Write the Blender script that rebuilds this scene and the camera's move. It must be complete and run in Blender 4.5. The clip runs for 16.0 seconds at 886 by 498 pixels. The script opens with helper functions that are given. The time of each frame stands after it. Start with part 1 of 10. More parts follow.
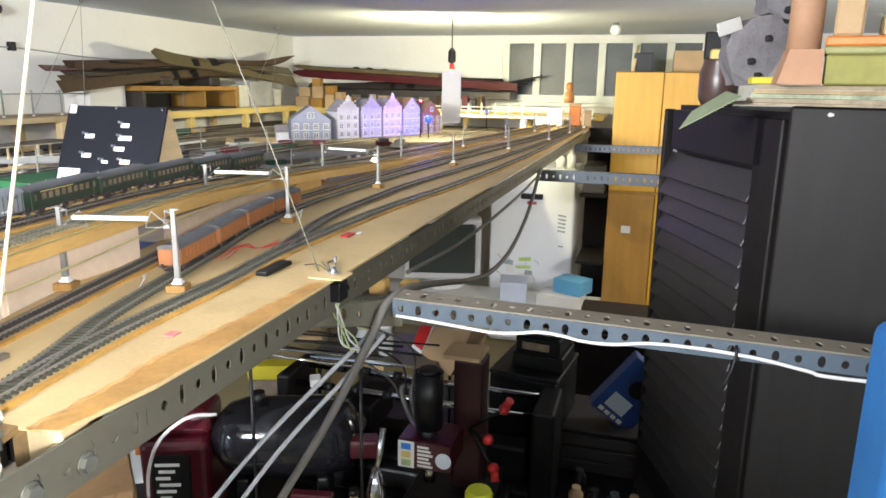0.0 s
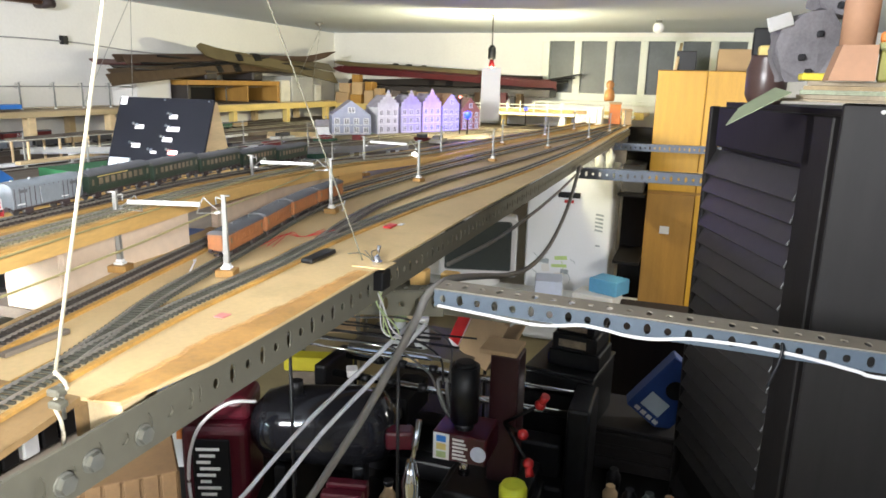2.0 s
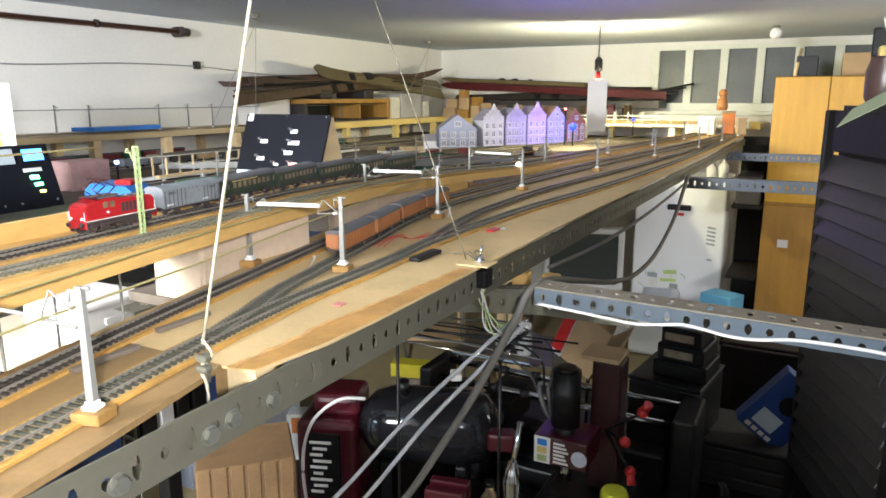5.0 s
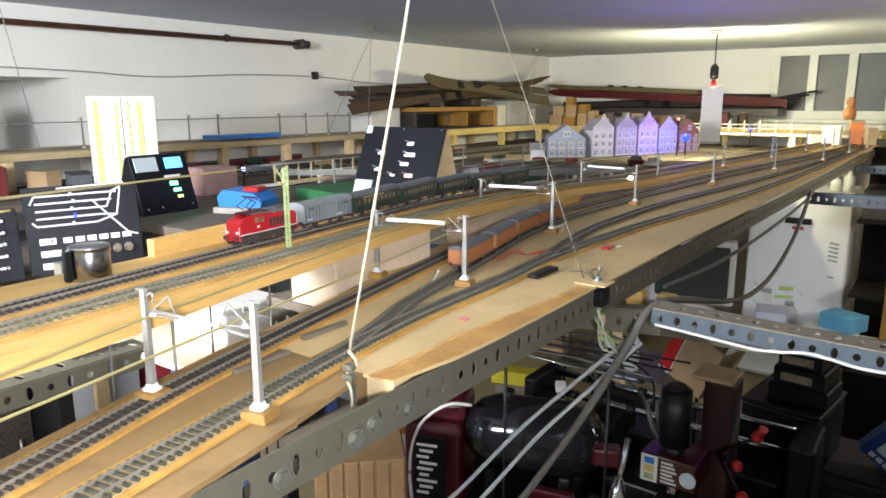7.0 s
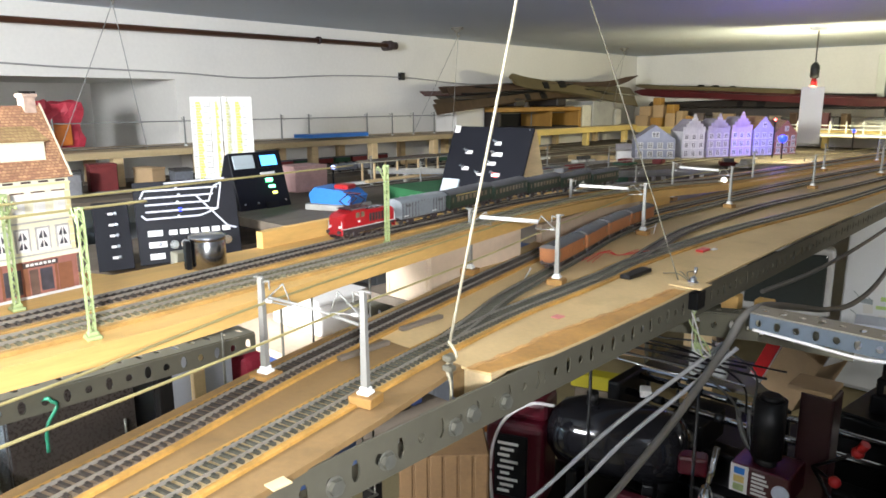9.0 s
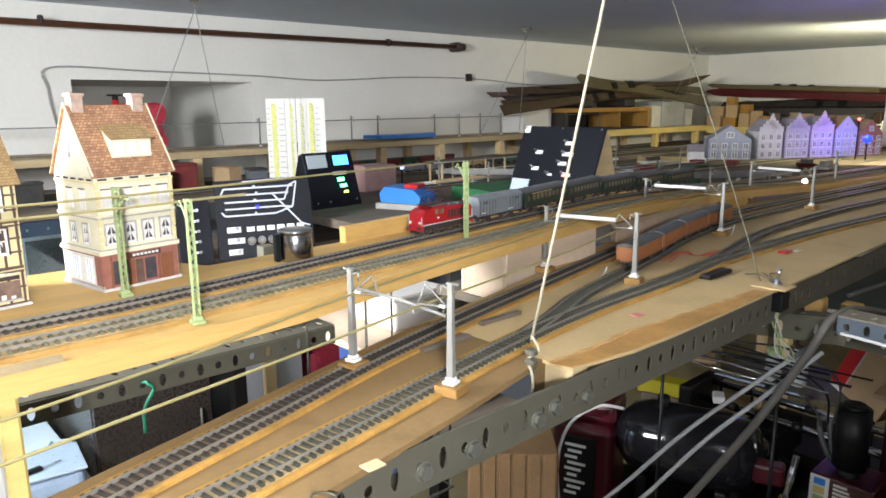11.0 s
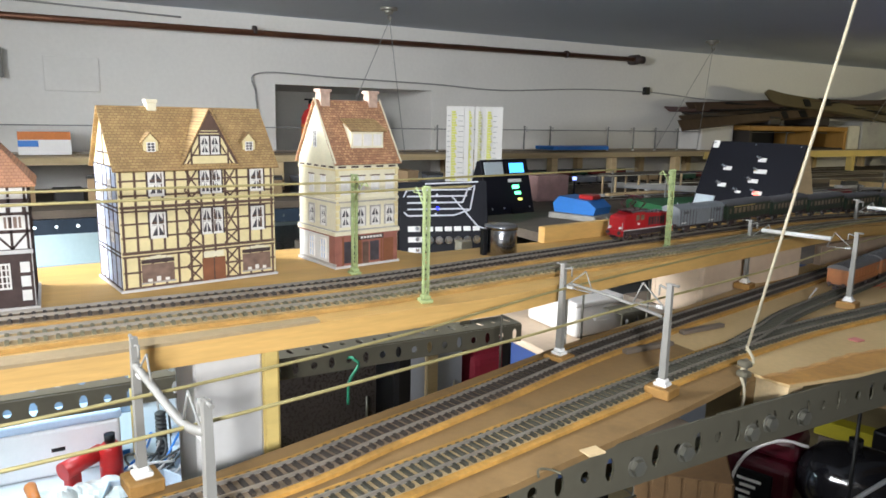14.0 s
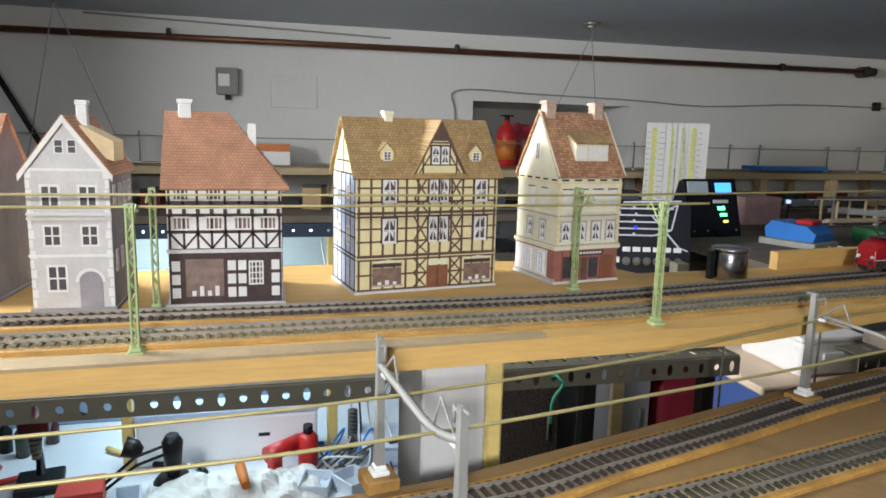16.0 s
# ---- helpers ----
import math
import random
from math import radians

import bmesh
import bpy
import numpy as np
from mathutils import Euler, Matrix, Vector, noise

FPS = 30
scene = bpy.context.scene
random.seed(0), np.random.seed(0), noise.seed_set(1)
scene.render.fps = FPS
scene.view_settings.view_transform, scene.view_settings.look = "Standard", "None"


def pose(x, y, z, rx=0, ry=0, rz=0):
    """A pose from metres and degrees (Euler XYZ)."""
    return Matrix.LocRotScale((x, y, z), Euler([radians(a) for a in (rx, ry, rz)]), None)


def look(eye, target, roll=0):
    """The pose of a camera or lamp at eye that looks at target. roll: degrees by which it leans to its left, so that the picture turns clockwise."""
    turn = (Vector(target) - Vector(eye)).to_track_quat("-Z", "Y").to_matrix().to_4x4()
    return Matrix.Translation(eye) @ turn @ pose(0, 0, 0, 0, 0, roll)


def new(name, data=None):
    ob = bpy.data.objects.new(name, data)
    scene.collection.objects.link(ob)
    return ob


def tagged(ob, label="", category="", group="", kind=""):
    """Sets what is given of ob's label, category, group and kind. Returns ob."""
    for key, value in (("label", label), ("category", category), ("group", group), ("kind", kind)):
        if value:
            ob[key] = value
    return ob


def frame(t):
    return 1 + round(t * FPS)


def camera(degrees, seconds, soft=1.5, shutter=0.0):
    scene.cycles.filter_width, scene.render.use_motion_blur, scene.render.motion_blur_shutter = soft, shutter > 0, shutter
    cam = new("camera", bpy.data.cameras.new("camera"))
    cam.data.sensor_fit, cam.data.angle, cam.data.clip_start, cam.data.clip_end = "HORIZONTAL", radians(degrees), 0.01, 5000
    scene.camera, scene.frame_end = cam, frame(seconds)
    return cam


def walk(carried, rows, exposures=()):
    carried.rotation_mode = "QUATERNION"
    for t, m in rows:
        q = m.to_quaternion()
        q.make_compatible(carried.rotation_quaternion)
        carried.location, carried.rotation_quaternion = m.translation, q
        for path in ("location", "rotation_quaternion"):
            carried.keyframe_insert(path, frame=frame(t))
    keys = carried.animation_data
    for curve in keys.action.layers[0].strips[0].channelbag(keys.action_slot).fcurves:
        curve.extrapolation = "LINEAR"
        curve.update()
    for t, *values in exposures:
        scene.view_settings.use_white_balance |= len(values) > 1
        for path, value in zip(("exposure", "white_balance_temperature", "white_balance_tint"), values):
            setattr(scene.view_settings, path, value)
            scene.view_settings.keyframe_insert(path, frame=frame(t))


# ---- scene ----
# camera and its way
cam = camera(64.7, 16.0, soft=1.65)
METRES, EYE, TILT, LEAN, TURN = 0.31, 1.9, -13.2, -0.8, 16.5
ROWS = [
    (0.0, 0.0, 0.0, 0.0, -0.0, 0.0, -0.0),
    (0.5, -0.0131, 0.0032, -0.0125, 0.55, -0.4, -0.68),
    (1.0, -0.0187, -0.0037, -0.0146, 1.08, -0.3, -0.69),
    (1.5, -0.0272, -0.0121, -0.018, 1.56, -0.16, -0.9),
    (2.0, -0.0368, -0.025, -0.0313, 2.79, -0.19, -1.18),
    (2.5, -0.0113, -0.0317, -0.0448, 4.94, 0.03, 0.03),
    (3.0, -0.0046, -0.0514, -0.0563, 6.0, 0.44, -0.24),
    (5.5, -0.0106, -0.2296, -0.1112, 13.46, 0.85, -2.32),
    (6.0, -0.0318, -0.2732, -0.0916, 15.65, 0.85, -2.97),
    (6.5, -0.0457, -0.2978, -0.0683, 17.42, 0.84, -3.12),
    (7.0, -0.0682, -0.3371, -0.0473, 19.42, 0.78, -3.54),
    (7.5, -0.0815, -0.3485, -0.0419, 21.03, 0.77, -3.44),
    (8.0, -0.091, -0.3666, -0.0529, 22.64, 0.61, -3.77),
    (8.5, -0.1014, -0.39, -0.0581, 24.13, 0.49, -4.27),
    (9.0, -0.114, -0.4129, -0.0678, 25.77, 0.34, -4.91),
    (11.5, -0.1697, -0.5149, -0.1115, 32.5, -0.21, -6.47),
    (12.0, -0.1847, -0.5573, -0.1299, 34.54, -0.47, -7.62),
    (12.5, -0.198, -0.5836, -0.1419, 36.31, -0.35, -8.19),
    (13.0, -0.2109, -0.5996, -0.1511, 38.14, -0.44, -8.86),
    (13.5, -0.232, -0.6266, -0.1672, 40.42, -0.45, -9.1),
    (14.0, -0.2624, -0.6545, -0.1795, 43.37, -0.67, -9.75),
    (14.5, -0.2845, -0.6683, -0.1895, 45.93, -0.96, -9.72),
    (15.0, -0.3121, -0.6809, -0.1926, 49.26, -1.01, -10.0),
    (15.5, -0.3457, -0.7019, -0.1995, 52.72, -1.32, -11.13),
    (16.0, -0.3877, -0.726, -0.2163, 58.27, -2.17, -12.39),
]
EXPOSURES = [(0.0, 1.54), (3.0, 1.54), (5.5, 1.2), (9.0, 0.92), (11.5, 0.54), (12.5, 0.33), (14.0, -0.02), (15.5, -0.32), (16.0, -0.48)]
walk(cam, [(t, pose(0, 0, EYE, TILT, LEAN, TURN) @ pose(METRES * x, METRES * y, METRES * z, 90 + pitch, roll, yaw)) for t, x, y, z, yaw, pitch, roll in ROWS], EXPOSURES)

# light: the hanging bulb, the work lamp near the town, the bench lamp, added fill
world = bpy.data.worlds.new("world")
scene.world = world
world.use_nodes = True
world.node_tree.nodes["Background"].inputs[0].default_value = (0.6, 0.7, 1.0, 1)
world.node_tree.nodes["Background"].inputs[1].default_value = 0.02


def lamp(name, kind, place, energy, colour, size=0.1, aim=None, cone=120, blend=0.6, spread=180):
    data = bpy.data.lights.new(name, kind)
    data.energy, data.color = energy, colour
    if kind == "AREA":
        data.size, data.spread = size, radians(spread)
    else:
        data.shadow_soft_size = size
    if kind == "SPOT":
        data.spot_size, data.spot_blend = radians(cone), blend
    ob = new(name, data)
    ob.matrix_world = look(place, aim) if aim else Matrix.Translation(place)
    return ob


lamp("hanging_bulb_light", "POINT", (-1.21, 4.27, 1.915), 20, (1.0, 0.91, 0.56), 0.025)
lamp("work_light", "POINT", (0.40, -0.42, 2.03), 4, (0.98, 0.96, 0.98), 0.05)
lamp("work_spot", "SPOT", (0.40, -0.42, 2.03), 58, (0.94, 0.96, 1.0), 0.05, (-1.45, 0.20, 2.03), 124, 1.0)
# added area lamp with no fixture, brightens the long wall and the yard
lamp("unseen_fill_light", "AREA", (-1.05, -1.2, 2.24), 70, (0.91, 0.93, 0.96), 0.5, (-1.55, 2.5, 1.70), spread=145)
lamp("machine_lamp_light", "AREA", (1.05, 2.6, 1.75), 11, (1.0, 0.97, 0.9), 0.4, (-0.8, 4.8, 0.7))
lamp("bench_light", "AREA", (-2.62, -0.55, 1.50), 16, (0.62, 0.87, 1.0), 0.5, (-2.75, -0.5, 0.8))
lamp("blue_signal_light", "POINT", (-1.03, 3.20, 1.775), 1.1, (0.12, 0.12, 1.0), 0.02)
# unseen pink point lamp, added for the glow on the far houses
lamp("town_glow_light", "POINT", (-1.02, 3.05, 1.90), 0.35, (0.95, 0.5, 0.95), 0.03)


# ---- shapes ----
def bmnew():
    return bmesh.new()


def box(bm, x0, x1, y0, y1, z0, z1, m=None):
    """An upright block; m turns and moves it."""
    vs = [bm.verts.new(Vector(p)) for p in ((x0, y0, z0), (x1, y0, z0), (x1, y1, z0), (x0, y1, z0), (x0, y0, z1), (x1, y0, z1), (x1, y1, z1), (x0, y1, z1))]
    if m is not None:
        for v in vs:
            v.co = m @ v.co
    for f in ((3, 2, 1, 0), (4, 5, 6, 7), (0, 1, 5, 4), (1, 2, 6, 5), (2, 3, 7, 6), (3, 0, 4, 7)):
        bm.faces.new([vs[i] for i in f])
    return vs


def rbox(bm, x0, x1, y0, y1, z0, z1, r=0.004, seg=2, m=None):
    """A block with rounded edges."""
    tmp = bmesh.new()
    box(tmp, x0, x1, y0, y1, z0, z1)
    bmesh.ops.bevel(tmp, geom=tmp.edges[:], offset=r, segments=seg, affect="EDGES", profile=0.5)
    add(bm, tmp, m)


def add(bm, other, m=None):
    """Pour another bmesh into this one."""
    idx = {}
    for v in other.verts:
        idx[v] = bm.verts.new(m @ v.co if m is not None else v.co)
    for f in other.faces:
        try:
            g = bm.faces.new([idx[v] for v in f.verts])
            g.smooth = f.smooth
        except ValueError:
            pass
    other.free()


def cyl(bm, p0, p1, r0, r1=None, seg=16, caps=True, smooth=True):
    """A round bar or cone from p0 to p1."""
    p0, p1 = Vector(p0), Vector(p1)
    r1 = r0 if r1 is None else r1
    q = (p1 - p0).to_track_quat("Z", "Y").to_matrix()
    rings = []
    for p, r in ((p0, r0), (p1, r1)):
        rings.append([bm.verts.new(p + q @ Vector((r * math.cos(2 * math.pi * i / seg), r * math.sin(2 * math.pi * i / seg), 0))) for i in range(seg)])
    for i in range(seg):
        j = (i + 1) % seg
        bm.faces.new((rings[0][i], rings[0][j], rings[1][j], rings[1][i])).smooth = smooth
    if caps:
        bm.faces.new(rings[0][::-1])
        bm.faces.new(rings[1])


def lathe(bm, profile, seg=24, m=None):
    """A turned body: profile of (radius, height)."""
    rings = []
    for r, z in profile:
        rings.append([bm.verts.new(Vector((r * math.cos(2 * math.pi * i / seg), r * math.sin(2 * math.pi * i / seg), z))) for i in range(seg)])
    for a, b in zip(rings, rings[1:]):
        for i in range(seg):
            j = (i + 1) % seg
            bm.faces.new((a[i], a[j], b[j], b[i])).smooth = True
    if profile[0][0] > 1e-5:
        bm.faces.new(rings[0][::-1])
    if profile[-1][0] > 1e-5:
        bm.faces.new(rings[-1])
    if m is not None:
        for ring in rings:
            for v in ring:
                v.co = m @ v.co


def ball(bm, p, r, seg=12, squash=(1, 1, 1)):
    n = seg // 2
    lathe(bm, [(max(1e-6, r * math.sin(math.pi * i / n)), -r * math.cos(math.pi * i / n)) for i in range(n + 1)], seg, Matrix.Translation(p) @ Matrix.Diagonal((*squash, 1)))


def smoothed(pts, n=8):
    """A smooth line (Catmull-Rom) through a few points."""
    ps = [Vector(p) for p in pts]
    if len(ps) < 3:
        return ps
    ps = [2 * ps[0] - ps[1]] + ps + [2 * ps[-1] - ps[-2]]
    out = []
    for a, b, c, d in zip(ps, ps[1:], ps[2:], ps[3:]):
        for k in range(n):
            s = k / n
            out.append(0.5 * ((2 * b) + (c - a) * s + (2 * a - 5 * b + 4 * c - d) * s * s + (3 * b - a - 3 * c + d) * s ** 3))
    out.append(ps[-2])
    return out


def tube(bm, pts, r, seg=8):
    """A round cord along a line."""
    pts = [Vector(p) for p in pts]
    rings = []
    for i, p in enumerate(pts):
        d = (pts[min(i + 1, len(pts) - 1)] - pts[max(i - 1, 0)]).normalized()
        side = d.cross(Vector((0, 0, 1)))
        side = side.normalized() if side.length > 1e-3 else Vector((1, 0, 0))
        up = side.cross(d)
        rings.append([bm.verts.new(p + r * (math.cos(2 * math.pi * k / seg) * side + math.sin(2 * math.pi * k / seg) * up)) for k in range(seg)])
    for a, b in zip(rings, rings[1:]):
        for k in range(seg):
            j = (k + 1) % seg
            bm.faces.new((a[k], a[j], b[j], b[k])).smooth = True
    bm.faces.new(rings[0][::-1])
    bm.faces.new(rings[-1])


def sweep(bm, pts, x0, x1, z0, z1):
    """A bar of box section along a level line; x0 to x1 across it (right is plus), z0 to z1 in height."""
    pts = [Vector(p) for p in pts]
    rows = []
    for i, p in enumerate(pts):
        d = pts[min(i + 1, len(pts) - 1)] - pts[max(i - 1, 0)]
        d.z = 0
        d.normalize()
        side = Vector((d.y, -d.x, 0))
        rows.append([bm.verts.new(p + side * a + Vector((0, 0, b))) for a, b in ((x0, z0), (x1, z0), (x1, z1), (x0, z1))])
    for a, b in zip(rows, rows[1:]):
        for k in range(4):
            j = (k + 1) % 4
            bm.faces.new((a[k], a[j], b[j], b[k]))
    bm.faces.new(rows[0][::-1])
    bm.faces.new(rows[-1])


def prism(bm, outline, h0, h1, m=None):
    """An outline in x, y raised from h0 to h1."""
    lo = [bm.verts.new(Vector((x, y, h0))) for x, y in outline]
    hi = [bm.verts.new(Vector((x, y, h1))) for x, y in outline]
    if m is not None:
        for v in lo + hi:
            v.co = m @ v.co
    n = len(lo)
    bm.faces.new(lo[::-1])
    bm.faces.new(hi)
    for i in range(n):
        j = (i + 1) % n
        bm.faces.new((lo[i], lo[j], hi[j], hi[i]))


def thing(name, place=(0, 0, 0), turn=0.0, label="", category="", group="", kind=""):
    ob = new(name)
    ob.empty_display_size = 0.02
    ob.matrix_basis = pose(*place, 0, 0, turn)
    return tagged(ob, label, category, group, kind)


def finish(name, bm, material):
    bmesh.ops.recalc_face_normals(bm, faces=bm.faces[:])
    me = bpy.data.meshes.new(name)
    bm.to_mesh(me)
    bm.free()
    me.materials.append(material)
    return me


def part(name, bm, material, parent=None, label="", m=None):
    """Links a bmesh as ONE mesh object under a thing or under a part."""
    ob = new(name, finish(name, bm, material))
    ob.parent = parent
    if m is not None:
        ob.matrix_basis = m
    return tagged(ob, label)


def piece(name, me, parent, m):
    """A repeat that shares its mesh."""
    ob = new(name, me)
    ob.parent = parent
    ob.matrix_basis = m
    return ob


# ---- materials ----
def mat(name, colour, rough=0.6, metal=0.0, vary=0.15, scale=8.0, fine=90.0, bump=0.1, dark=None, spots=0.0, coat=0.0, emit=None, stretch=None, rand=0.0, spec=0.5):
    """A surface with broad and fine variation, a little relief, and stains where asked for."""
    m = bpy.data.materials.new(name)
    m.use_nodes = True
    nt = m.node_tree
    n, l = nt.nodes, nt.links
    b = n["Principled BSDF"]
    b.inputs["Metallic"].default_value = metal
    b.inputs["Coat Weight"].default_value = coat
    b.inputs["Specular IOR Level"].default_value = spec
    tc = n.new("ShaderNodeTexCoord")
    mp = n.new("ShaderNodeMapping")
    mp.inputs["Scale"].default_value = stretch or (1, 1, 1)
    l.new(tc.outputs["Object"], mp.inputs[0])
    big = n.new("ShaderNodeTexNoise")
    big.inputs["Scale"].default_value, big.inputs["Detail"].default_value = scale, 4
    small = n.new("ShaderNodeTexNoise")
    small.inputs["Scale"].default_value, small.inputs["Detail"].default_value = fine, 3
    for t in (big, small):
        l.new(mp.outputs[0], t.inputs["Vector"])
    lo = [c * (1 - vary) for c in colour]
    hi = [min(1, c * (1 + vary)) for c in colour]
    if dark:
        lo = list(dark)
    mix = n.new("ShaderNodeMix")
    mix.data_type = "RGBA"
    mix.inputs["A"].default_value, mix.inputs["B"].default_value = (*lo, 1), (*hi, 1)
    ramp = n.new("ShaderNodeMapRange")
    ramp.inputs["From Min"].default_value, ramp.inputs["From Max"].default_value = 0.3, 0.7
    avg = n.new("ShaderNodeMath")
    avg.operation = "MULTIPLY_ADD"
    avg.inputs[1].default_value = 0.35
    l.new(small.outputs["Fac"], avg.inputs[0])
    sc = n.new("ShaderNodeMath")
    sc.operation = "MULTIPLY"
    sc.inputs[1].default_value = 0.65
    l.new(big.outputs["Fac"], sc.inputs[0])
    l.new(sc.outputs[0], avg.inputs[2])
    l.new(avg.outputs[0], ramp.inputs["Value"])
    fac = ramp.outputs[0]
    if rand:
        info = n.new("ShaderNodeObjectInfo")
        add_ = n.new("ShaderNodeMath")
        add_.operation = "MULTIPLY_ADD"
        add_.inputs[1].default_value = rand
        l.new(info.outputs["Random"], add_.inputs[0])
        l.new(fac, add_.inputs[2])
        fac = add_.outputs[0]
    l.new(fac, mix.inputs["Factor"])
    col = mix.outputs["Result"]
    if spots:
        st = n.new("ShaderNodeTexNoise")
        st.inputs["Scale"].default_value, st.inputs["Detail"].default_value = scale * 2.3, 6
        l.new(mp.outputs[0], st.inputs["Vector"])
        r2 = n.new("ShaderNodeMapRange")
        r2.inputs["From Min"].default_value, r2.inputs["From Max"].default_value = 0.56, 0.72
        r2.inputs["To Max"].default_value = spots
        l.new(st.outputs["Fac"], r2.inputs["Value"])
        m2 = n.new("ShaderNodeMix")
        m2.data_type = "RGBA"
        m2.inputs["B"].default_value = (*[c * 0.35 for c in colour], 1)
        l.new(r2.outputs[0], m2.inputs["Factor"])
        l.new(col, m2.inputs["A"])
        col = m2.outputs["Result"]
    l.new(col, b.inputs["Base Color"])
    rr = n.new("ShaderNodeMapRange")
    rr.inputs["To Min"].default_value, rr.inputs["To Max"].default_value = max(0.02, rough - 0.08), min(1, rough + 0.08)
    l.new(small.outputs["Fac"], rr.inputs["Value"])
    l.new(rr.outputs[0], b.inputs["Roughness"])
    if bump:
        bp = n.new("ShaderNodeBump")
        bp.inputs["Strength"].default_value, bp.inputs["Distance"].default_value = bump, 0.002
        l.new(small.outputs["Fac"], bp.inputs["Height"])
        l.new(bp.outputs[0], b.inputs["Normal"])
    if emit:
        b.inputs["Emission Color"].default_value = (*emit[0], 1)
        b.inputs["Emission Strength"].default_value = emit[1]
    return m


PLASTER = mat("wall_plaster", (0.78, 0.77, 0.73), 0.9, vary=0.06, scale=1.5, fine=60, bump=0.25, spots=0.06)
CEIL = mat("ceiling_paint", (0.56, 0.62, 0.70), 0.9, vary=0.06, scale=1.2, fine=70, bump=0.2)
CONCRETE = mat("floor_concrete", (0.34, 0.28, 0.15), 0.8, vary=0.2, scale=3, fine=80, bump=0.3, spots=0.3)
FIBRE = mat("board_fibre", (0.57, 0.41, 0.20), 0.75, vary=0.14, scale=6, fine=160, bump=0.12, spots=0.18)
# stained fibreboard, darkened further for the shade on the near strip
FIBRE_N = mat("board_fibre_stained_shade", (0.255, 0.155, 0.06), 0.8, vary=0.22, scale=9, fine=160, bump=0.15, spots=0.35)
PINE = mat("board_pine", (0.62, 0.385, 0.125), 0.6, vary=0.2, scale=5, fine=60, bump=0.15, stretch=(6, 0.6, 6), spots=0.12)
PINE_PALE = mat("pale_pine", (0.66, 0.5, 0.28), 0.6, vary=0.18, scale=5, fine=60, bump=0.15, stretch=(6, 0.6, 6))
PINE_YEL = mat("yellow_pine", (0.66, 0.5, 0.17), 0.6, vary=0.15, scale=5, fine=60, bump=0.1, stretch=(4, 1, 4))
EDGE_GREY = mat("edge_band_grey", (0.36, 0.27, 0.15), 0.8, vary=0.18, scale=10, fine=160, bump=0.12, spots=0.2)
CORK = mat("cork_bed", (0.42, 0.25, 0.075), 0.9, vary=0.3, scale=30, fine=300, bump=0.4)
STEEL = mat("slotted_steel", (0.145, 0.135, 0.098), 0.55, 0.3, vary=0.12, scale=6, fine=120, bump=0.08, spots=0.25)
# plain steel with the blue light on it put into the colour
STEEL_BLUELIT = mat("slotted_steel_bluelit", (0.036, 0.058, 0.088), 0.55, 0.1, vary=0.2, scale=6, fine=120, bump=0.08, spots=0.2)
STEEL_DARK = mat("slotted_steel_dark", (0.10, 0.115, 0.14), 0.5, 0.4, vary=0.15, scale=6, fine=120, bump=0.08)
# cross bar's top flange: the light on it is painted as a lighter tan
STEEL_TOP_LIT = mat("slotted_steel_top_lit", (0.19, 0.165, 0.125), 0.6, 0.1, vary=0.15, scale=7, fine=120, bump=0.1, spots=0.3)
# cross bar's front face: shade and blue reflection painted into the steel
STEEL_REFLECT = mat("slotted_steel_blue_reflect", (0.060, 0.080, 0.102), 0.55, 0.1, vary=0.2, scale=6, fine=120, bump=0.08, spots=0.2)
HOLE = mat("hole_shade", (0.012, 0.012, 0.014), 0.9, vary=0.1, bump=0)
ZINC = mat("zinc_bolt", (0.22, 0.215, 0.18), 0.5, 0.6, vary=0.15, scale=40, bump=0.1)
CHROME = mat("chrome", (0.75, 0.76, 0.78), 0.12, 1.0, vary=0.05, scale=10, bump=0.02)
RAIL = mat("rail_metal", (0.40, 0.37, 0.32), 0.35, 0.6, vary=0.2, scale=30, bump=0.05)
SLEEPER = mat("sleeper_plastic", (0.036, 0.028, 0.022), 0.7, vary=0.3, scale=60, fine=300, bump=0.1, rand=0.4)
SLEEPER_K = mat("sleeper_khaki", (0.13, 0.12, 0.07), 0.7, vary=0.3, scale=60, fine=300, bump=0.1, rand=0.4)
SLEEPER_G = mat("sleeper_green", (0.048, 0.046, 0.032), 0.7, vary=0.3, scale=60, fine=300, bump=0.1, rand=0.4)
WHITE_PL = mat("white_plastic", (0.8, 0.8, 0.78), 0.4, vary=0.05, scale=10, bump=0.03)
GREY_PL = mat("mast_grey", (0.24, 0.235, 0.215), 0.5, vary=0.1, scale=40, bump=0.05)
GREEN_PL = mat("mast_green", (0.36, 0.44, 0.2), 0.55, vary=0.15, scale=60, bump=0.1)
WIRE_Y = mat("wire_brass", (0.42, 0.36, 0.16), 0.45, 0.3, vary=0.15, scale=30, bump=0.05)
WIRE_D = mat("wire_dark", (0.13, 0.12, 0.08), 0.5, 0.2, vary=0.15, scale=30, bump=0.05)
CORD = mat("cord_cotton", (0.48, 0.43, 0.31), 0.9, vary=0.15, scale=60, fine=400, bump=0.3)
BLACK = mat("black_paint", (0.006, 0.006, 0.007), 0.42, spec=0.35, vary=0.25, scale=6, fine=150, bump=0.06)
# lighter copy of the black wood: light caught by the slats, painted in
SLAT_LIT = mat("black_slat_wood_lit", (0.020, 0.0185, 0.018), 0.45, spec=0.4, vary=0.3, scale=6, fine=80, bump=0.12, stretch=(1, 8, 8))
BLACK_W = mat("black_stained_wood", (0.009, 0.0078, 0.0075), 0.55, spec=0.22, vary=0.3, scale=4, fine=60, bump=0.12, stretch=(8, 8, 0.8), spots=0.3)
